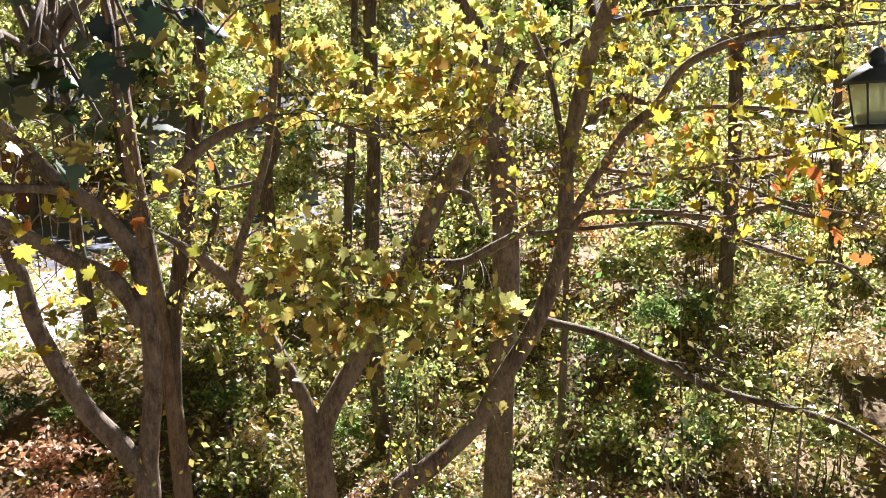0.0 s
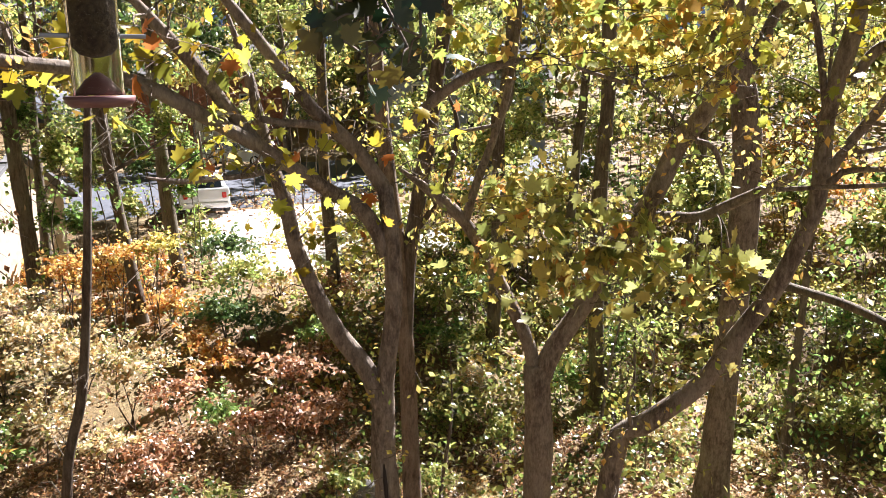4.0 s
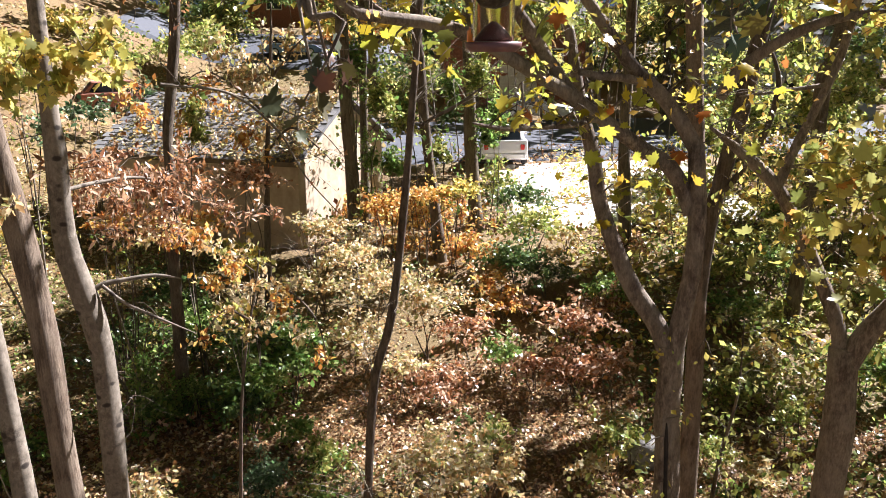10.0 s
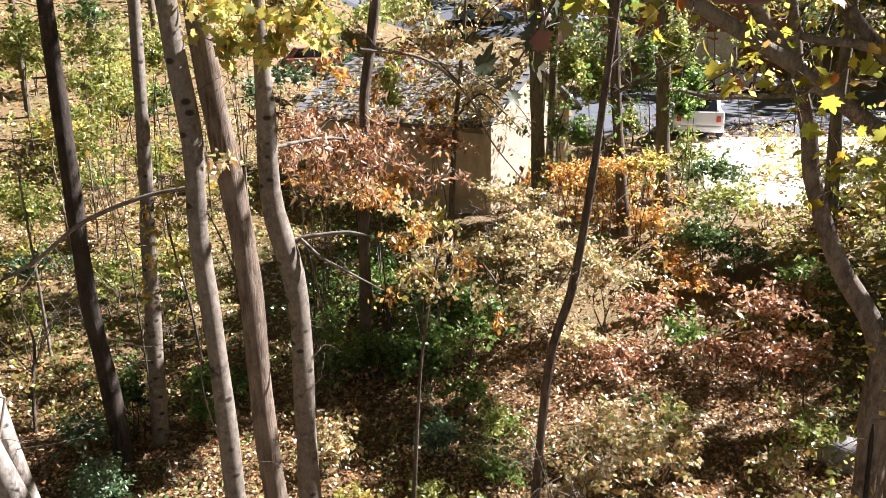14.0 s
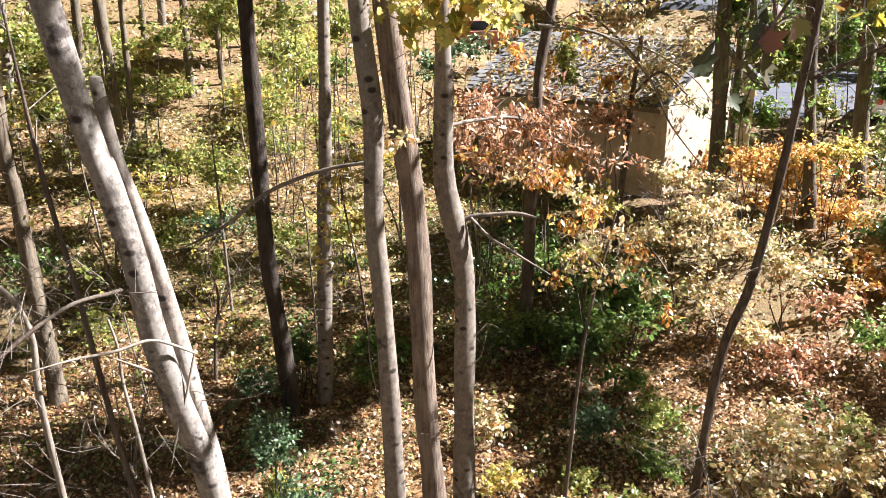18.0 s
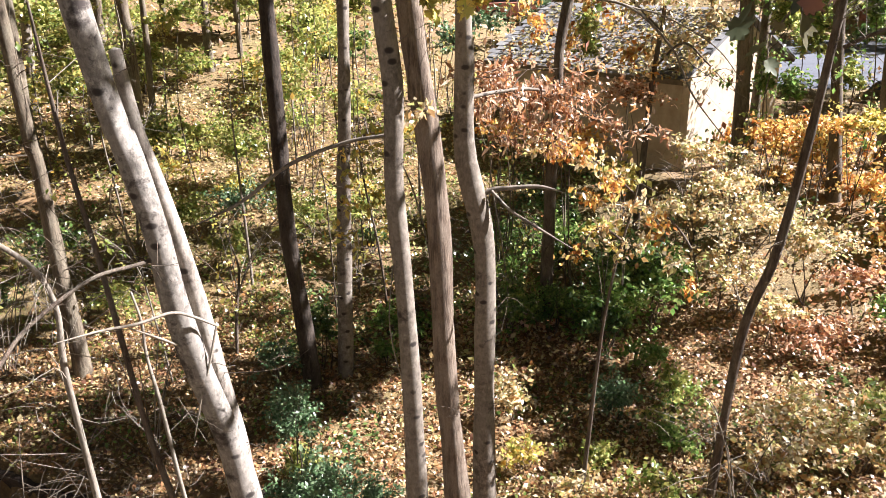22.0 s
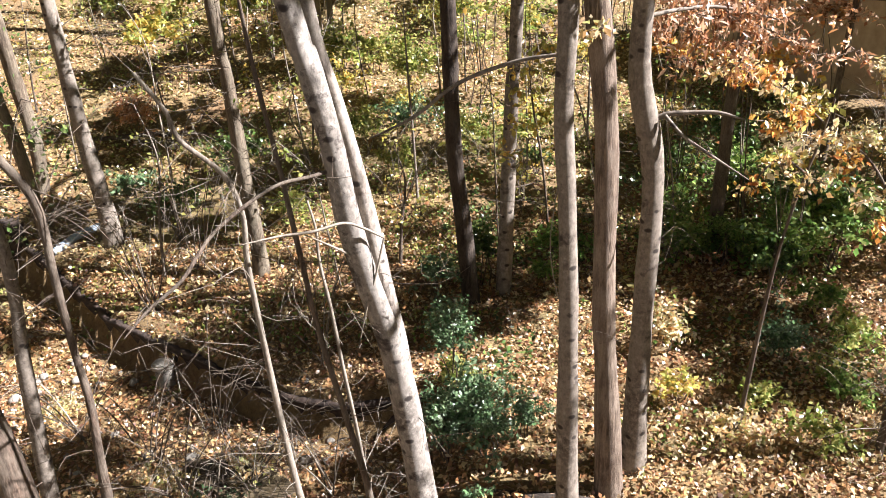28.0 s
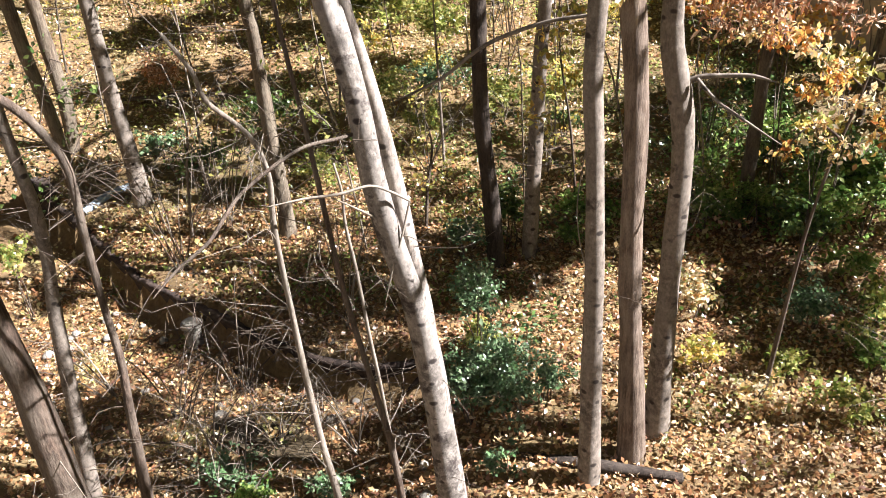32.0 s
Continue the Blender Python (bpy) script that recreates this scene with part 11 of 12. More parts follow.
house("house", 13.5, 59.5, -12, (10, 7, 4.6), brick_red, "red brick house with white windows across the street", [(-2.8, 2.6, 1.3, 1.5), (2.6, 2.4, 1.2, 1.4)], (0.2, 2.6))
house("house", 25.5, 43.5, -30, (9, 7, 4.8), siding, "blue-grey sided house behind the yellow trees", [(-2.5, 1.7, 1.1, 1.4), (0.6, 1.7, 1.1, 1.4), (-2.5, 3.8, 1.1, 1.2), (0.6, 3.8, 1.1, 1.2)])
house("house", -2.0, 86.0, 4, (12, 8, 5.0), brick_red, "brick house on the far slope", [(-3.5, 2.6, 1.3, 1.5), (0.0, 2.6, 1.3, 1.5), (3.5, 2.6, 1.3, 1.5)])

def street_shade_tree(x, y, high, spread, material, label, seed):
    """A tall tree added to shade the street: trunk, limbs and a loose crown."""
    owner = tree("street_shade_tree", (x, y), label)
    base = height(x, y)
    rng = np.random.default_rng(seed)
    limb(owner, "trunk", bark_oak, [(x, y, base - 0.2, 0.32), (x + 0.1, y, base + 3, 0.26), (x - 0.1, y + 0.1, base + high * 0.7, 0.16), (x, y, base + high, 0.05)], sides=12)
    for k in range(7):
        a, z = rng.uniform(0, 6.28), base + high * rng.uniform(0.35, 0.8)
        ex, ey, ez = x + spread * 0.75 * math.cos(a), y + spread * 0.75 * math.sin(a), z + rng.uniform(0.8, 2.5)
        limb(owner, "limb", bark_oak, [(x, y, z, 0.10), ((x + ex) / 2, (y + ey) / 2, z + 0.8, 0.07), (ex, ey, ez, 0.02)], sides=6)
        crown(owner, ex, ey, ez, (spread * 0.6, spread * 0.6, spread * 0.5), material, 40, 14, 0.34, seed * 10 + k)
    return owner


# Added beyond the asphalt so that their crowns shade it and hide sky.
for x, y, high, spread, mat, label in [(9.0, 51.2, 11, 3.6, leaf_green, "green tree added to shade the asphalt"), (16.5, 51.5, 13, 4.0, leaf_lime, "tall yellow-green tree added to shade the street"), (21.5, 50.8, 13, 4.0, leaf_green, "tall green tree added to shade the street"),
                                       (26.5, 51.5, 14, 4.2, leaf_lime, "tall yellow-green tree added to shade the street"), (2.5, 51.5, 10, 3.4, leaf_yellow, "yellow tree added on the far side of the road")]:
    street_shade_tree(x, y, high, spread, mat, label, int(x * 7))

# ---- the creek and what lies in it ----
water, wt, wb, wo = nodes_of("creek water")
wb.inputs["Base Color"].default_value, wb.inputs["Roughness"].default_value = (0.07, 0.055, 0.035, 1), 0.06
bump(wt, wb, grain(wt, 5.0, detail=3), 0.15, 0.02)
bm = bmesh.new()
edge = [bm.verts.new((x, creek_line(x) + 0.36 * math.sin((x + 7.75) * 1.62) + 0.05 * math.sin(x * 9), -0.55)) for x in np.arange(-7.7, -5.9, 0.15)]
edge += [bm.verts.new((x, creek_line(x) - 0.36 * math.sin((x + 7.75) * 1.62) + 0.05 * math.sin(x * 8 + 1), -0.55)) for x in np.arange(-5.9, -7.7, -0.15)]
bm.faces.new(edge)
bmesh.ops.triangulate(bm, faces=bm.faces[:])
tagged(part("water", bm, water, None), "shallow brown creek water between leafy banks", "creek", kind="structure")

stone_mat = plain("pale creek stone", [(0.13, 0.12, 0.10), (0.30, 0.28, 0.24)], 7.0, 0.85, ridge=0.4)
boulder_mat = plain("grey boulder", [(0.12, 0.115, 0.11), (0.24, 0.23, 0.22)], 5.0, 0.85, ridge=0.4)


def rock_mesh(seed, rough=0.25):
    bm = bmesh.new()
    bmesh.ops.create_icosphere(bm, subdivisions=2, radius=1.0)
    for v in bm.verts:
        v.co *= 1 + rough * noise.noise(v.co * 1.3 + Vector((seed, 0, 0)))
        v.co.z *= 0.65
    me = bpy.data.meshes.new("stone")
    bm.to_mesh(me)
    bm.free()
    me.polygons.foreach_set("use_smooth", np.ones(len(me.polygons), dtype=bool))
    me.materials.append(stone_mat)
    return me


rocks = [rock_mesh(k * 3.7) for k in range(4)]
rng = np.random.default_rng(8)
for k in range(70):
    x = rng.uniform(-11.5, -3.0)
    y = creek_line(x) + rng.normal(0.1, 0.7)
    ob = new("stone", rocks[k % 4])
    s = rng.uniform(0.03, 0.085)
    ob.location, ob.rotation_euler, ob.scale = (x, y, height(x, y) + s * 0.3), (0, 0, rng.uniform(0, 6)), (s * 1.3, s, s)
    tagged(ob, "small pale stone in the creek bed", "stone", "creek stones")

boulder_me = rock_mesh(31, 0.12)
boulder_me.materials.clear()
boulder_me.materials.append(boulder_mat)
boulder = new("boulder", boulder_me)
boulder.location, boulder.scale = (4.75, 10.9, 0.22), (0.33, 0.33, 0.45)
tagged(boulder, "rounded grey boulder half hidden behind the maple", "boulder")

# A sawn concrete post end stands in the creek bed.
block = thing("concrete_post", (-9.38, 6.72, height(-9.38, 6.72) - 0.05), "pale weathered cylindrical concrete post in the creek bed", "post")
bm = bmesh.new()
bmesh.ops.create_cone(bm, cap_ends=True, segments=28, radius1=0.14, radius2=0.13, depth=0.40, matrix=Matrix.Translation((0, 0, 0.20)))
bmesh.ops.bevel(bm, geom=[e for e in bm.edges if e.calc_face_angle(0) > 1], offset=0.03, segments=2, affect="EDGES")
part("shaft", bm, stone_mat, block)
bm = bmesh.new()
bmesh.ops.create_cone(bm, cap_ends=True, segments=28, radius1=0.17, radius2=0.16, depth=0.12, matrix=Matrix.Translation((0, 0, 0.44)))
bmesh.ops.bevel(bm, geom=[e for e in bm.edges if e.calc_face_angle(0) > 1], offset=0.03, segments=2, affect="EDGES")
part("cap", bm, stone_mat, block)

pipe_mat = plain("pale blue plastic", [(0.24, 0.31, 0.38), (0.34, 0.42, 0.48)], 5.0, 0.5, ridge=0.1)
pipe = part("drain_pipe", joined("drain_pipe", [tube([(-13.40, 7.85, 0.36, 0.08), (-13.45, 8.2, 0.40, 0.08), (-13.47, 8.5, 0.44, 0.08), (-13.40, 8.95, 0.46, 0.08)], 12, 0.1, 0.04, 3)]), pipe_mat, None)
tagged(pipe, "pale blue plastic drain pipe lying on the bank", "pipe")
# near-black bark stands in for the shade the log lies in
log = part("fallen_log", joined("fallen_log", [tube([(-3.5, 6.38, -0.02, 0.06), (-3.0, 6.53, 0.0, 0.085), (-2.4, 6.70, 0.02, 0.085), (-1.7, 6.92, 0.02, 0.06)], 12, 0.12, 0.16, 9)]), bark_black, None)
tagged(log, "log lying among fallen leaves, bark darkened for its shade", "log")

branch = part("fallen_branch", joined("fallen_branch", [tube([(-16.4, 11.35, 1.14, 0.05), (-15.2, 12.35, 1.14, 0.055), (-14.2, 12.9, 1.06, 0.045), (-13.0, 13.25, 0.90, 0.025)], 8, 0.15, 0.15, 4)]), bark_brown, None)
tagged(branch, "dark fallen branch lying across the leafy hill", "branch")


def bare_shrub(x, y, high, count, reach, seed, label, material=None):
    """A leafless shrub of arching stems with side twigs."""
    rng = np.random.default_rng(seed)
    owner = thing("bare_shrub", (x, y, height(x, y)), label, "shrub", "bare shrubs")
    for k in range(count):
        a, r, h = rng.uniform(0, 6.28), reach * rng.uniform(0.6, 1.4), high * rng.uniform(0.3, 1.0)
        way = np.array([math.cos(a), math.sin(a), 0])
        pts = [np.array([0, 0, -0.05]) + rng.normal(0, 0.05, 3) * (1, 1, 0), way * r * 0.25 + (0, 0, h * 0.6), way * r * 0.6 + (0, 0, h), way * r + (0, 0, h * rng.uniform(0.55, 1.0))]
        tubes = [tube([(*p, t) for p, t in zip(pts, (0.010, 0.008, 0.005, 0.002))], 5, 0.15, 0.08, k)]
        for m in range(7):
            p = pts[1] + (pts[3] - pts[1]) * rng.uniform(0.1, 0.9) + (0, 0, 0.06)
            e = p + rng.normal(0, 0.42, 3) * (1, 1, 0.6)
            tubes.append(tube([(*p, 0.005), (*((p + e) / 2 + (0, 0, 0.06)), 0.004), (*e, 0.002)], 3, 0.2, 0.0, m))
        part("stem", joined("stem", tubes), bark_dead if k % 3 == 0 else bark_brown, owner)
    return owner


for x, y, h, n, reach, label in [(-8.2, 5.4, 1.5, 9, 1.5, "bare arching shrub over the creek"), (-7.2, 5.0, 1.3, 8, 1.3, "bare arching shrub over the creek"), (-9.4, 5.2, 1.6, 9, 1.5, "bare twiggy shrub beside the creek"),
                                 (-10.5, 7.6, 2.4, 9, 1.8, "tangle of bare grey twigs on the bank"), (-11.8, 9.5, 2.6, 8, 1.8, "tangle of bare grey twigs at the foot of the hill"), (-6.9, 7.6, 2.2, 7, 1.2, "bare young shrub on the leafy terrace"),
                                 (-6.2, 4.6, 0.9, 7, 1.0, "low bare shrub by the water"), (0.6, 9.0, 1.6, 7, 0.9, "bare pale twigs among cream leaves"), (-3.6, 13.6, 2.4, 7, 1.6, "bare grey twigs under the trees"), (-8.7, 12.5, 2.2, 8, 1.6, "bare grey twigs under the trees"),
                                 (-0.4, 17.6, 1.8, 9, 1.4, "bare tangled twigs in front of the shed wall"), (0.4, 18.4, 1.6, 8, 1.2, "bare tangled twigs at the corner of the shed"),
                                 (-7.8, 6.2, 1.6, 9, 1.4, "pale bare arching shrub over the creek"), (-6.6, 5.6, 1.4, 9, 1.2, "bare twiggy shrub over the water"),
                                 (-10.8, 9.0, 2.6, 9, 1.6, "tall bare twiggy shrub under the hill"), (-5.6, 6.0, 1.8, 7, 0.9, "bare pale shrub beside the birch")]:
    bare_shrub(x, y, h, n, reach, int(abs(x * 100)) + n, label)

# ---- the bough over the camera, the feeders that hang from it, and its leaves ----
limb(maple_a, "overhead_bough", bark_maple, [(0.82, 4.75, 7.07, 0.034), (0.75, 3.9, 7.55, 0.030), (0.62, 2.9, 7.85, 0.026), (0.42, 1.9, 8.0, 0.020), (0.30, 1.2, 8.0, 0.014), (0.2, 0.7, 7.95, 0.008)], sides=8)
limb(maple_a, "overhead_bough", bark_maple, [(0.62, 2.9, 7.85, 0.022), (1.0, 2.1, 7.95, 0.020), (1.5, 1.3, 8.0, 0.016), (1.88, 0.5, 8.0, 0.012), (2.0, 0.2, 7.95, 0.006)], sides=8)
limb(maple_a, "hanging_twig", bark_maple, [(0.42, 1.9, 8.0, 0.008), (0.20, 2.0, 7.5, 0.006), (0.06, 2.08, 6.9, 0.004), (0.02, 2.08, 6.55, 0.003)], sides=5)
limb(maple_a, "hanging_twig", bark_maple, [(1.0, 2.1, 7.95, 0.008), (1.0, 1.95, 7.3, 0.006), (0.97, 1.8, 6.85, 0.004), (0.9, 1.72, 6.68, 0.003)], sides=5)
# Both hanging leaf materials have shade put into their base colours.
leaf_shade_one = foliage("olive hanging leaves darkened for shade", [(0.04, 0.05, 0.014), (0.07, 0.06, 0.016), (0.03, 0.04, 0.014), (0.08, 0.05, 0.018), (0.10, 0.035, 0.015)], 0.12, 0.5, single=True)
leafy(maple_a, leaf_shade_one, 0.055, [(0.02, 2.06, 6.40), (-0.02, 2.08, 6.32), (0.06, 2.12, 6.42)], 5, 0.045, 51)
leaf_green_shade_one = foliage("green hanging leaves darkened for shade", [(0.010, 0.034, 0.014), (0.014, 0.042, 0.015), (0.012, 0.038, 0.016), (0.05, 0.06, 0.012), (0.012, 0.036, 0.012), (0.12, 0.10, 0.015)], 0.1, 0.5, single=True)
leafy(maple_a, leaf_green_shade_one, 0.048, [(0.77, 1.36, 6.72), (0.84, 1.34, 6.69), (0.75, 1.36, 6.66), (0.81, 1.35, 6.58), (0.87, 1.32, 6.58), (0.96, 1.28, 6.73), (0.75, 1.37, 6.57), (0.91, 1.30, 6.66), (0.78, 1.35, 6.57), (0.85, 1.33, 6.56), (0.98, 1.27, 6.70), (1.10, 1.20, 6.75), (0.76, 1.36, 6.62)], 4, 0.05, 52)

clear, ct, cb, co = nodes_of("clear plastic")
cb.inputs["Base Color"].default_value, cb.inputs["Roughness"].default_value = (0.93, 0.90, 0.82, 1), 0.08
cb.inputs["Transmission Weight"].default_value, cb.inputs["IOR"].default_value = 1.0, 1.06
frosted, ft, fb, fo = nodes_of("cloudy greenish glass")
fb.inputs["Base Color"].default_value, fb.inputs["Roughness"].default_value = (0.80, 0.84, 0.66, 1), 0.35
fb.inputs["Transmission Weight"].default_value, fb.inputs["IOR"].default_value = 0.75, 1.1
seed_mat = plain("dark bird seed", [(0.02, 0.016, 0.012), (0.09, 0.07, 0.05)], 120.0, 0.8, ridge=0.6)
tray_mat = plain("dark red plastic tray", [(0.10, 0.04, 0.045), (0.15, 0.065, 0.065)], 14.0, 0.4, ridge=0.05)
iron = plain("dark green iron", [(0.03, 0.035, 0.03), (0.06, 0.065, 0.06)], 16.0, 0.5, 0.3, ridge=0.1)


def turned(profile, segments=32):
    """A turned shape from (radius, height) pairs."""
    bm = bmesh.new()
    rings = [[bm.verts.new((r * math.cos(a), r * math.sin(a), z)) for a in np.linspace(0, 2 * np.pi, segments, endpoint=False)] for r, z in profile]
    for p, q in zip(rings, rings[1:]):
        for i in range(segments):
            bm.faces.new((p[i], p[(i + 1) % segments], q[(i + 1) % segments], q[i]))
    bm.faces.new(rings[0][::-1]), bm.faces.new(rings[-1])
    bmesh.ops.recalc_face_normals(bm, faces=bm.faces)
    for face in bm.faces:
        face.smooth = True
    return bm


def tube_feeder(place, top):
    owner = thing("bird_feeder", place, "clear tube bird feeder half full of dark seed", "bird feeder")
    part("tray", turned([(0.01, -0.006), (0.040, -0.006), (0.049, 0.002), (0.051, 0.011), (0.046, 0.010), (0.03, 0.004), (0.01, 0.004)]), tray_mat, owner)
    part("tube", turned([(0.0365, 0.012), (0.0365, 0.36), (0.034, 0.36), (0.034, 0.012)]), clear, owner)
    part("base_cone", turned([(0.033, 0.012), (0.032, 0.018), (0.018, 0.035), (0.004, 0.045)]), tray_mat, owner)
    part("seed", turned([(0.005, 0.066), (0.022, 0.070), (0.0325, 0.082), (0.0330, 0.33), (0.01, 0.335)]), seed_mat, owner)
    bm = bmesh.new()
    bmesh.ops.create_cone(bm, cap_ends=True, segments=10, radius1=0.0035, radius2=0.0035, depth=0.145, matrix=Matrix.Translation((0, 0, 0.098)) @ Matrix.Rotation(math.pi / 2, 4, "Y") )
    part("perch", bm, steel, owner)
    part("lid", turned([(0.04, 0.355), (0.043, 0.36), (0.04, 0.385), (0.012, 0.40)]), tray_mat, owner)
    high = top - place[2]
    part("wire", joined("wire", [tube([(0, 0, 0.40, 0.0016), (0.01, 0, high / 2, 0.0016), (0, 0, high, 0.0016)], 5, 0.2, 0)]), steel, owner)
    return owner


tube_feeder((0.35, 1.36, 6.476), 8.0)


def lantern_feeder(place, top):
    owner = thing("lantern_feeder", place, "dark lantern-shaped bird feeder with glass sides and a hipped roof", "bird feeder")
    part("floor_plate", turned([(0.01, -0.085), (0.075, -0.085), (0.08, -0.078), (0.07, -0.07), (0.01, -0.07)], 6), iron, owner)
    part("roof", turned([(0.088, 0.040), (0.09, 0.046), (0.045, 0.088), (0.022, 0.10), (0.024, 0.12), (0.012, 0.14)], 6), iron, owner)
    for k in range(6):
        a0, a1 = k * math.pi / 3, (k + 1) * math.pi / 3
        bm = bmesh.new()
        vs = [bm.verts.new((r * math.cos(a), r * math.sin(a), z)) for a, r, z in ((a0, 0.052, -0.07), (a1, 0.052, -0.07), (a1, 0.070, 0.042), (a0, 0.070, 0.042))]
        bm.faces.new(vs)
        bmesh.ops.solidify(bm, geom=bm.faces[:], thickness=0.002)
        part("pane", bm, frosted, owner)
        part("bar", joined("bar", [tube([(0.053 * math.cos(a0), 0.053 * math.sin(a0), -0.07, 0.003), (0.071 * math.cos(a0), 0.071 * math.sin(a0), 0.042, 0.003)], 5, 0.1, 0)]), iron, owner)
    part("seed", turned([(0.01, -0.068), (0.045, -0.068), (0.048, -0.045), (0.02, -0.035)], 6), seed_mat, owner)
    part("wire", joined("wire", [tube([(0, 0, 0.14, 0.0016), (0.01, 0, (top - place[2]) / 1.5, 0.0016), (0, 0, (top - place[2]) / 0.78, 0.0016)], 5, 0.2, 0)]), steel, owner)
    return owner


lantern_feeder((1.89, 0.52, 6.563), 8.0).scale = (0.64, 0.64, 0.64)

# ---- an unseen plain house wall, added behind the camera to block sky light ----
bm = bmesh.new()
box(bm, (26, 0.3, 13), Matrix.Translation((0, -2.2, 6.0)))
tagged(part("sky_block_wall", bm, dark_siding, None), "unseen dark house wall added behind the viewpoint to block sky light", "wall", kind="structure")

# ---- dead branches over the shed ----
for points in ([(-2.6, 13.2, 5.9, 0.03), (-1.6, 13.8, 5.7, 0.026), (-0.9, 14.4, 5.0, 0.02), (-0.5, 14.6, 4.2, 0.014), (0.1, 14.9, 3.4, 0.008)], [(-1.6, 13.8, 5.7, 0.016), (-1.0, 14.2, 5.5, 0.012), (-0.2, 14.6, 5.0, 0.010), (0.3, 14.8, 4.4, 0.006)],
               [(-0.9, 14.4, 5.0, 0.010), (-0.4, 14.6, 4.6, 0.008), (0.4, 15.0, 4.1, 0.004)]):
    limb(oak_p, "dead_branch", bark_dead, points, sides=6)

# ---- fine twigs, bare or thinly leaved, on the trees ----
for k, (owner, count, reach, thick, mat, size) in enumerate([
        (maple_a, 50, 0.5, 0.005, leaf_maple, 0.05), (maple_b, 80, 0.7, 0.006, leaf_maple, 0.065), (maple_c, 130, 0.7, 0.005, leaf_maple, 0.06), (poplar_a, 30, 0.8, 0.007, leaf_yellow, 0.08),
        (oak_a, 40, 1.3, 0.010, leaf_lime, 0.10), (oak_b, 60, 1.3, 0.009, leaf_lime, 0.11), (oak_c, 50, 1.5, 0.010, leaf_yellow, 0.12), (oak_d, 50, 1.5, 0.010, leaf_lime, 0.12), (oak_e, 60, 1.4, 0.010, leaf_lime, 0.11),
        (oak_f, 60, 1.5, 0.010, leaf_yellow, 0.12), (oak_g, 40, 1.1, 0.008, leaf_bright, 0.10), (oak_h, 60, 1.4, 0.010, leaf_lime, 0.11), (oak_i, 50, 1.6, 0.010, leaf_lime, 0.13), (oak_j, 60, 1.4, 0.009, leaf_yellow, 0.11),
        (oak_n, 50, 1.4, 0.010, leaf_green, 0.10), (oak_o, 50, 1.3, 0.010, leaf_green, 0.10), (oak_p, 40, 1.2, 0.008, leaf_dry, 0.09), (oak_q, 60, 1.1, 0.010, leaf_bright, 0.12), (oak_r, 50, 1.0, 0.010, leaf_bright, 0.12),
        (oak_s, 40, 1.4, 0.010, leaf_bright, 0.12), (oak_t, 60, 1.2, 0.010, leaf_bright, 0.12), (oak_u, 40, 1.8, 0.012, leaf_lime, 0.13), (oak_v, 40, 2.0, 0.012, leaf_lime, 0.14), (oak_w, 50, 1.4, 0.010, leaf_lime, 0.10)]):
    side_twigs(owner, count, reach, thick, 900 + k, mat, size, per=4)
for k, (owner, count, reach, thick) in enumerate([(beech_a, 16, 0.5, 0.005), (beech_b, 14, 0.5, 0.005), (beech_c, 24, 0.7, 0.006), (birch_a, 18, 0.6, 0.005), (oak_k, 34, 1.4, 0.009), (beech_d, 34, 1.2, 0.008), (oak_l, 40, 1.4, 0.009), (oak_m, 40, 1.5, 0.010),
                                                  (young_a, 26, 0.8, 0.006), (young_b, 26, 0.9, 0.006), (young_c, 12, 0.8, 0.006), (young_d, 30, 0.6, 0.004), (young_e, 30, 0.7, 0.004), (young_f, 24, 0.4, 0.003), (young_g, 40, 0.8, 0.006)]):
    side_twigs(owner, count, reach, thick, 950 + k, material=bark_dead if k > 9 else None)

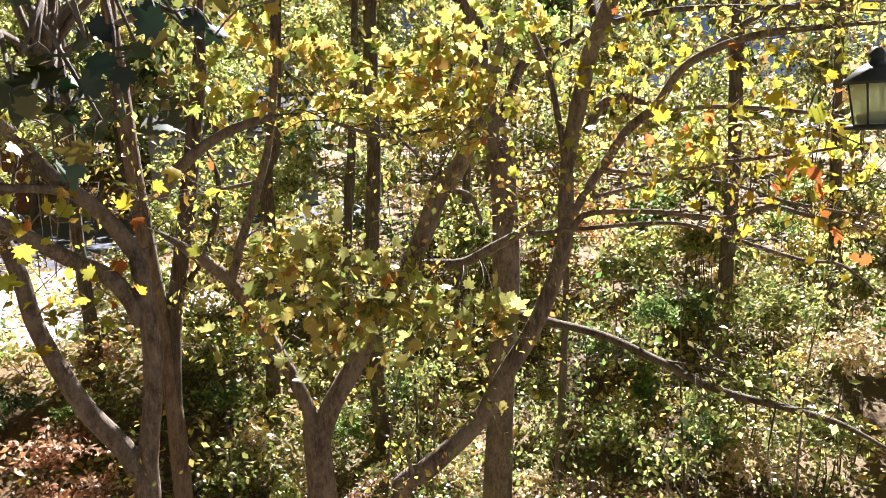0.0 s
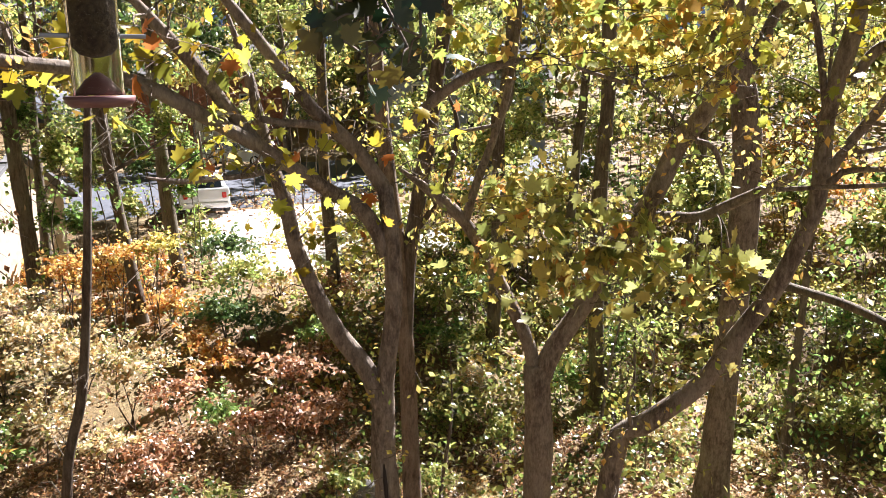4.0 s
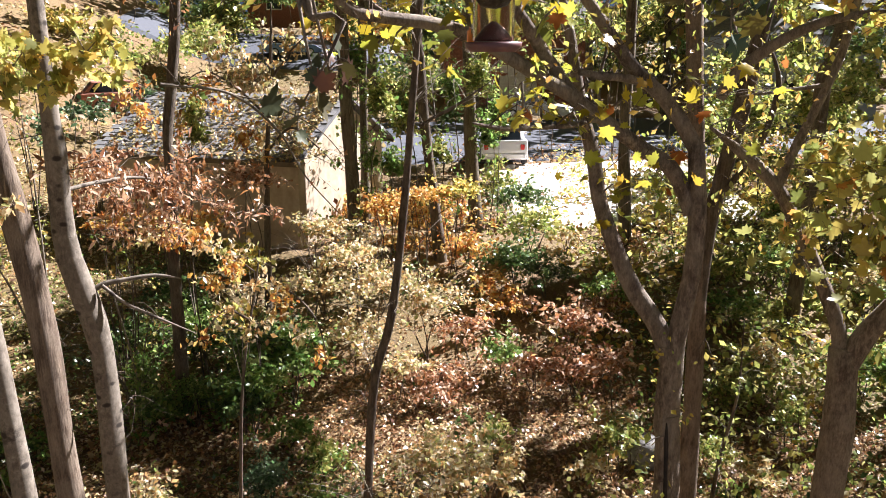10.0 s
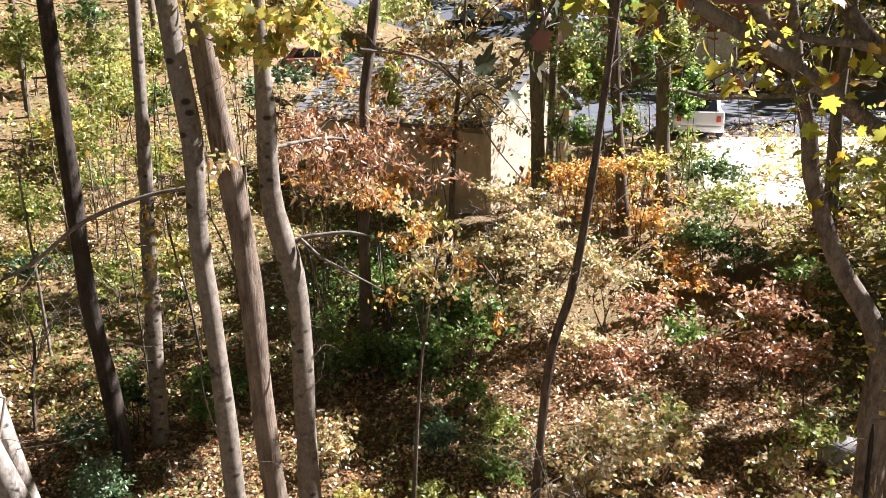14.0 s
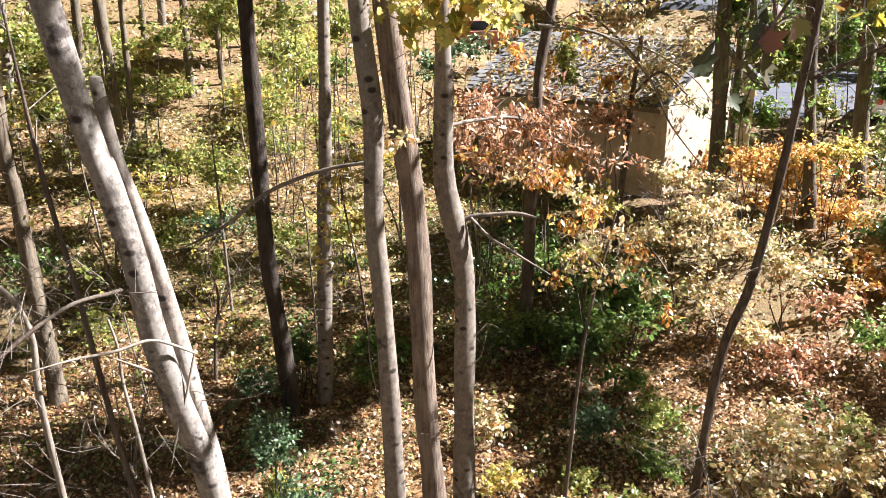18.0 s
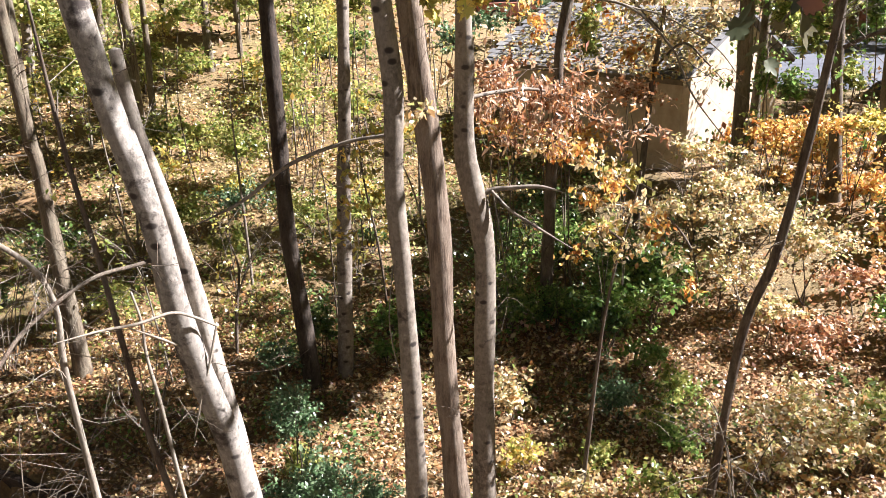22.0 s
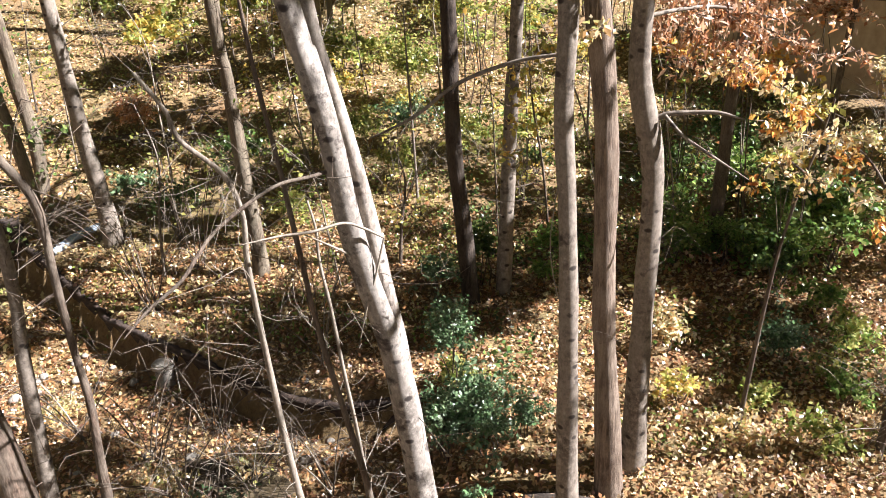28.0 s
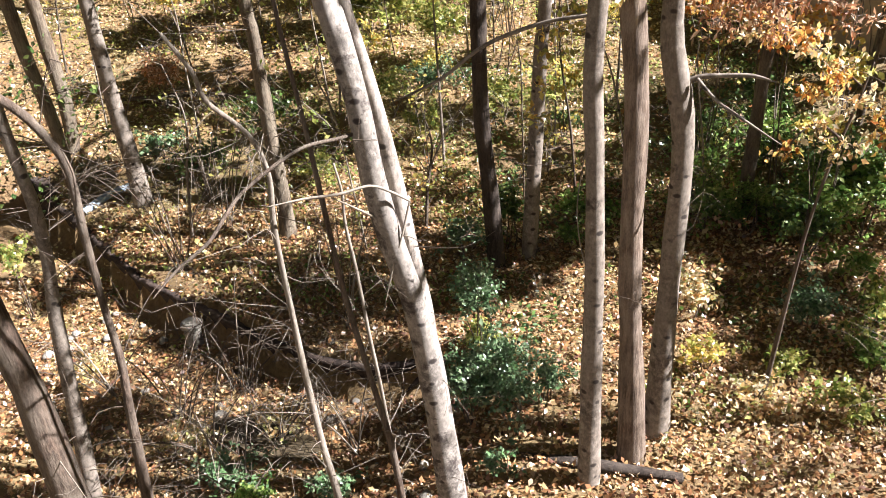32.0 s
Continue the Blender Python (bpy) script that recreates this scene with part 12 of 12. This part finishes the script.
# ---- thin saplings on the leafy hill and on the opposite slope ----
rng = np.random.default_rng(77)
for k in range(50):
    if k < 34:
        a, q = math.radians(rng.uniform(-60, -14)), rng.uniform(11.5, 27)
    else:
        a, q = math.radians(rng.uniform(28, 70)), rng.uniform(10.5, 19)
    x, y = q * math.sin(a), q * math.cos(a)
    base, tall = height(x, y), rng.uniform(2.2, 4.6)
    owner = tree("sapling_tree", (x, y), ("thin bare sapling on the leafy hillside", "thin sapling with a few yellow-green leaves")[k % 3 > 0] if k < 34 else "slim sapling hung with yellow-green shoots on the slope")
    lean = rng.normal(0, 0.25, 4)
    thick = rng.uniform(0.016, 0.034)
    limb(owner, "trunk", (bark_beech, bark_dead, bark_brown)[k % 3], [(x, y, base - 0.1, thick), (x + lean[0] * 0.4, y + lean[1] * 0.4, base + tall * 0.35, thick * 0.8), (x + lean[0], y + lean[1], base + tall * 0.7, thick * 0.55), (x + lean[0] + lean[2], y + lean[1] + lean[3], base + tall, thick * 0.2)], sides=6)
    side_twigs(owner, 12, 0.7, 0.006, 1200 + k, (None, leaf_lime, leaf_yellow)[k % 3] if k < 34 else leaf_lime, 0.085, per=4 if k < 34 else 7, material=bark_dead)

# ---- the shingles of the shed roof, one by one ----
bm = bmesh.new()
box(bm, (0.325, 0.24, 0.012), Matrix.Translation((0, 0, 0.006)), 0.003)
shingle_me = bpy.data.meshes.new("shingle")
bm.to_mesh(shingle_me)
bm.free()
shingle_one, st, sb, so = nodes_of("single shingle")
st.links.new(ramp(st, st.nodes.new("ShaderNodeObjectInfo").outputs["Random"], [(0.14, 0.14, 0.148), (0.20, 0.20, 0.208), (0.165, 0.163, 0.168), (0.23, 0.228, 0.226)]), sb.inputs["Base Color"])
sb.inputs["Roughness"].default_value = 0.9
bump(st, sb, grain(st, 60.0), 0.5, 0.01)
shingle_me.materials.append(shingle_one)
front = [o for o in shed.children if o.name.startswith("roof")][0]
rng = np.random.default_rng(3)
slope_m = Matrix.Translation((LONG / 2, -DEEP / 2, RIDGE + 0.03)) @ Matrix.Rotation(-slope, 4, "X")
for row in range(15):
    for col in range(19):
        ob = new("shingle", shingle_me)
        ob.parent = front
        lx = -LONG / 2 - 0.22 + 0.335 * (col + 0.5 * (row % 2)) + 0.16
        ob.matrix_basis = slope_m @ Matrix.Translation((lx, 0.12 + row * 0.2, 0.036 + 0.003 * rng.random())) @ Matrix.Rotation(0.05, 4, "X") @ Matrix.Rotation(rng.normal(0, 0.008), 4, "Z")
pts = []
for k in range(4200):
    lx = LONG * rng.random() ** 1.9
    p = SHED @ slope_m @ Vector((lx - LONG / 2, rng.uniform(0.1, run), 0.07 + 0.03 * rng.random()))
    pts.append(tuple(p))
tagged(part("leaf_litter", leaves("leaf_litter", np.array(pts), 0.10, rng, OVAL, 0.35), leaf_hill, None), "pale fallen leaves scattered over the shed roof", "leaf litter", kind="stuff")
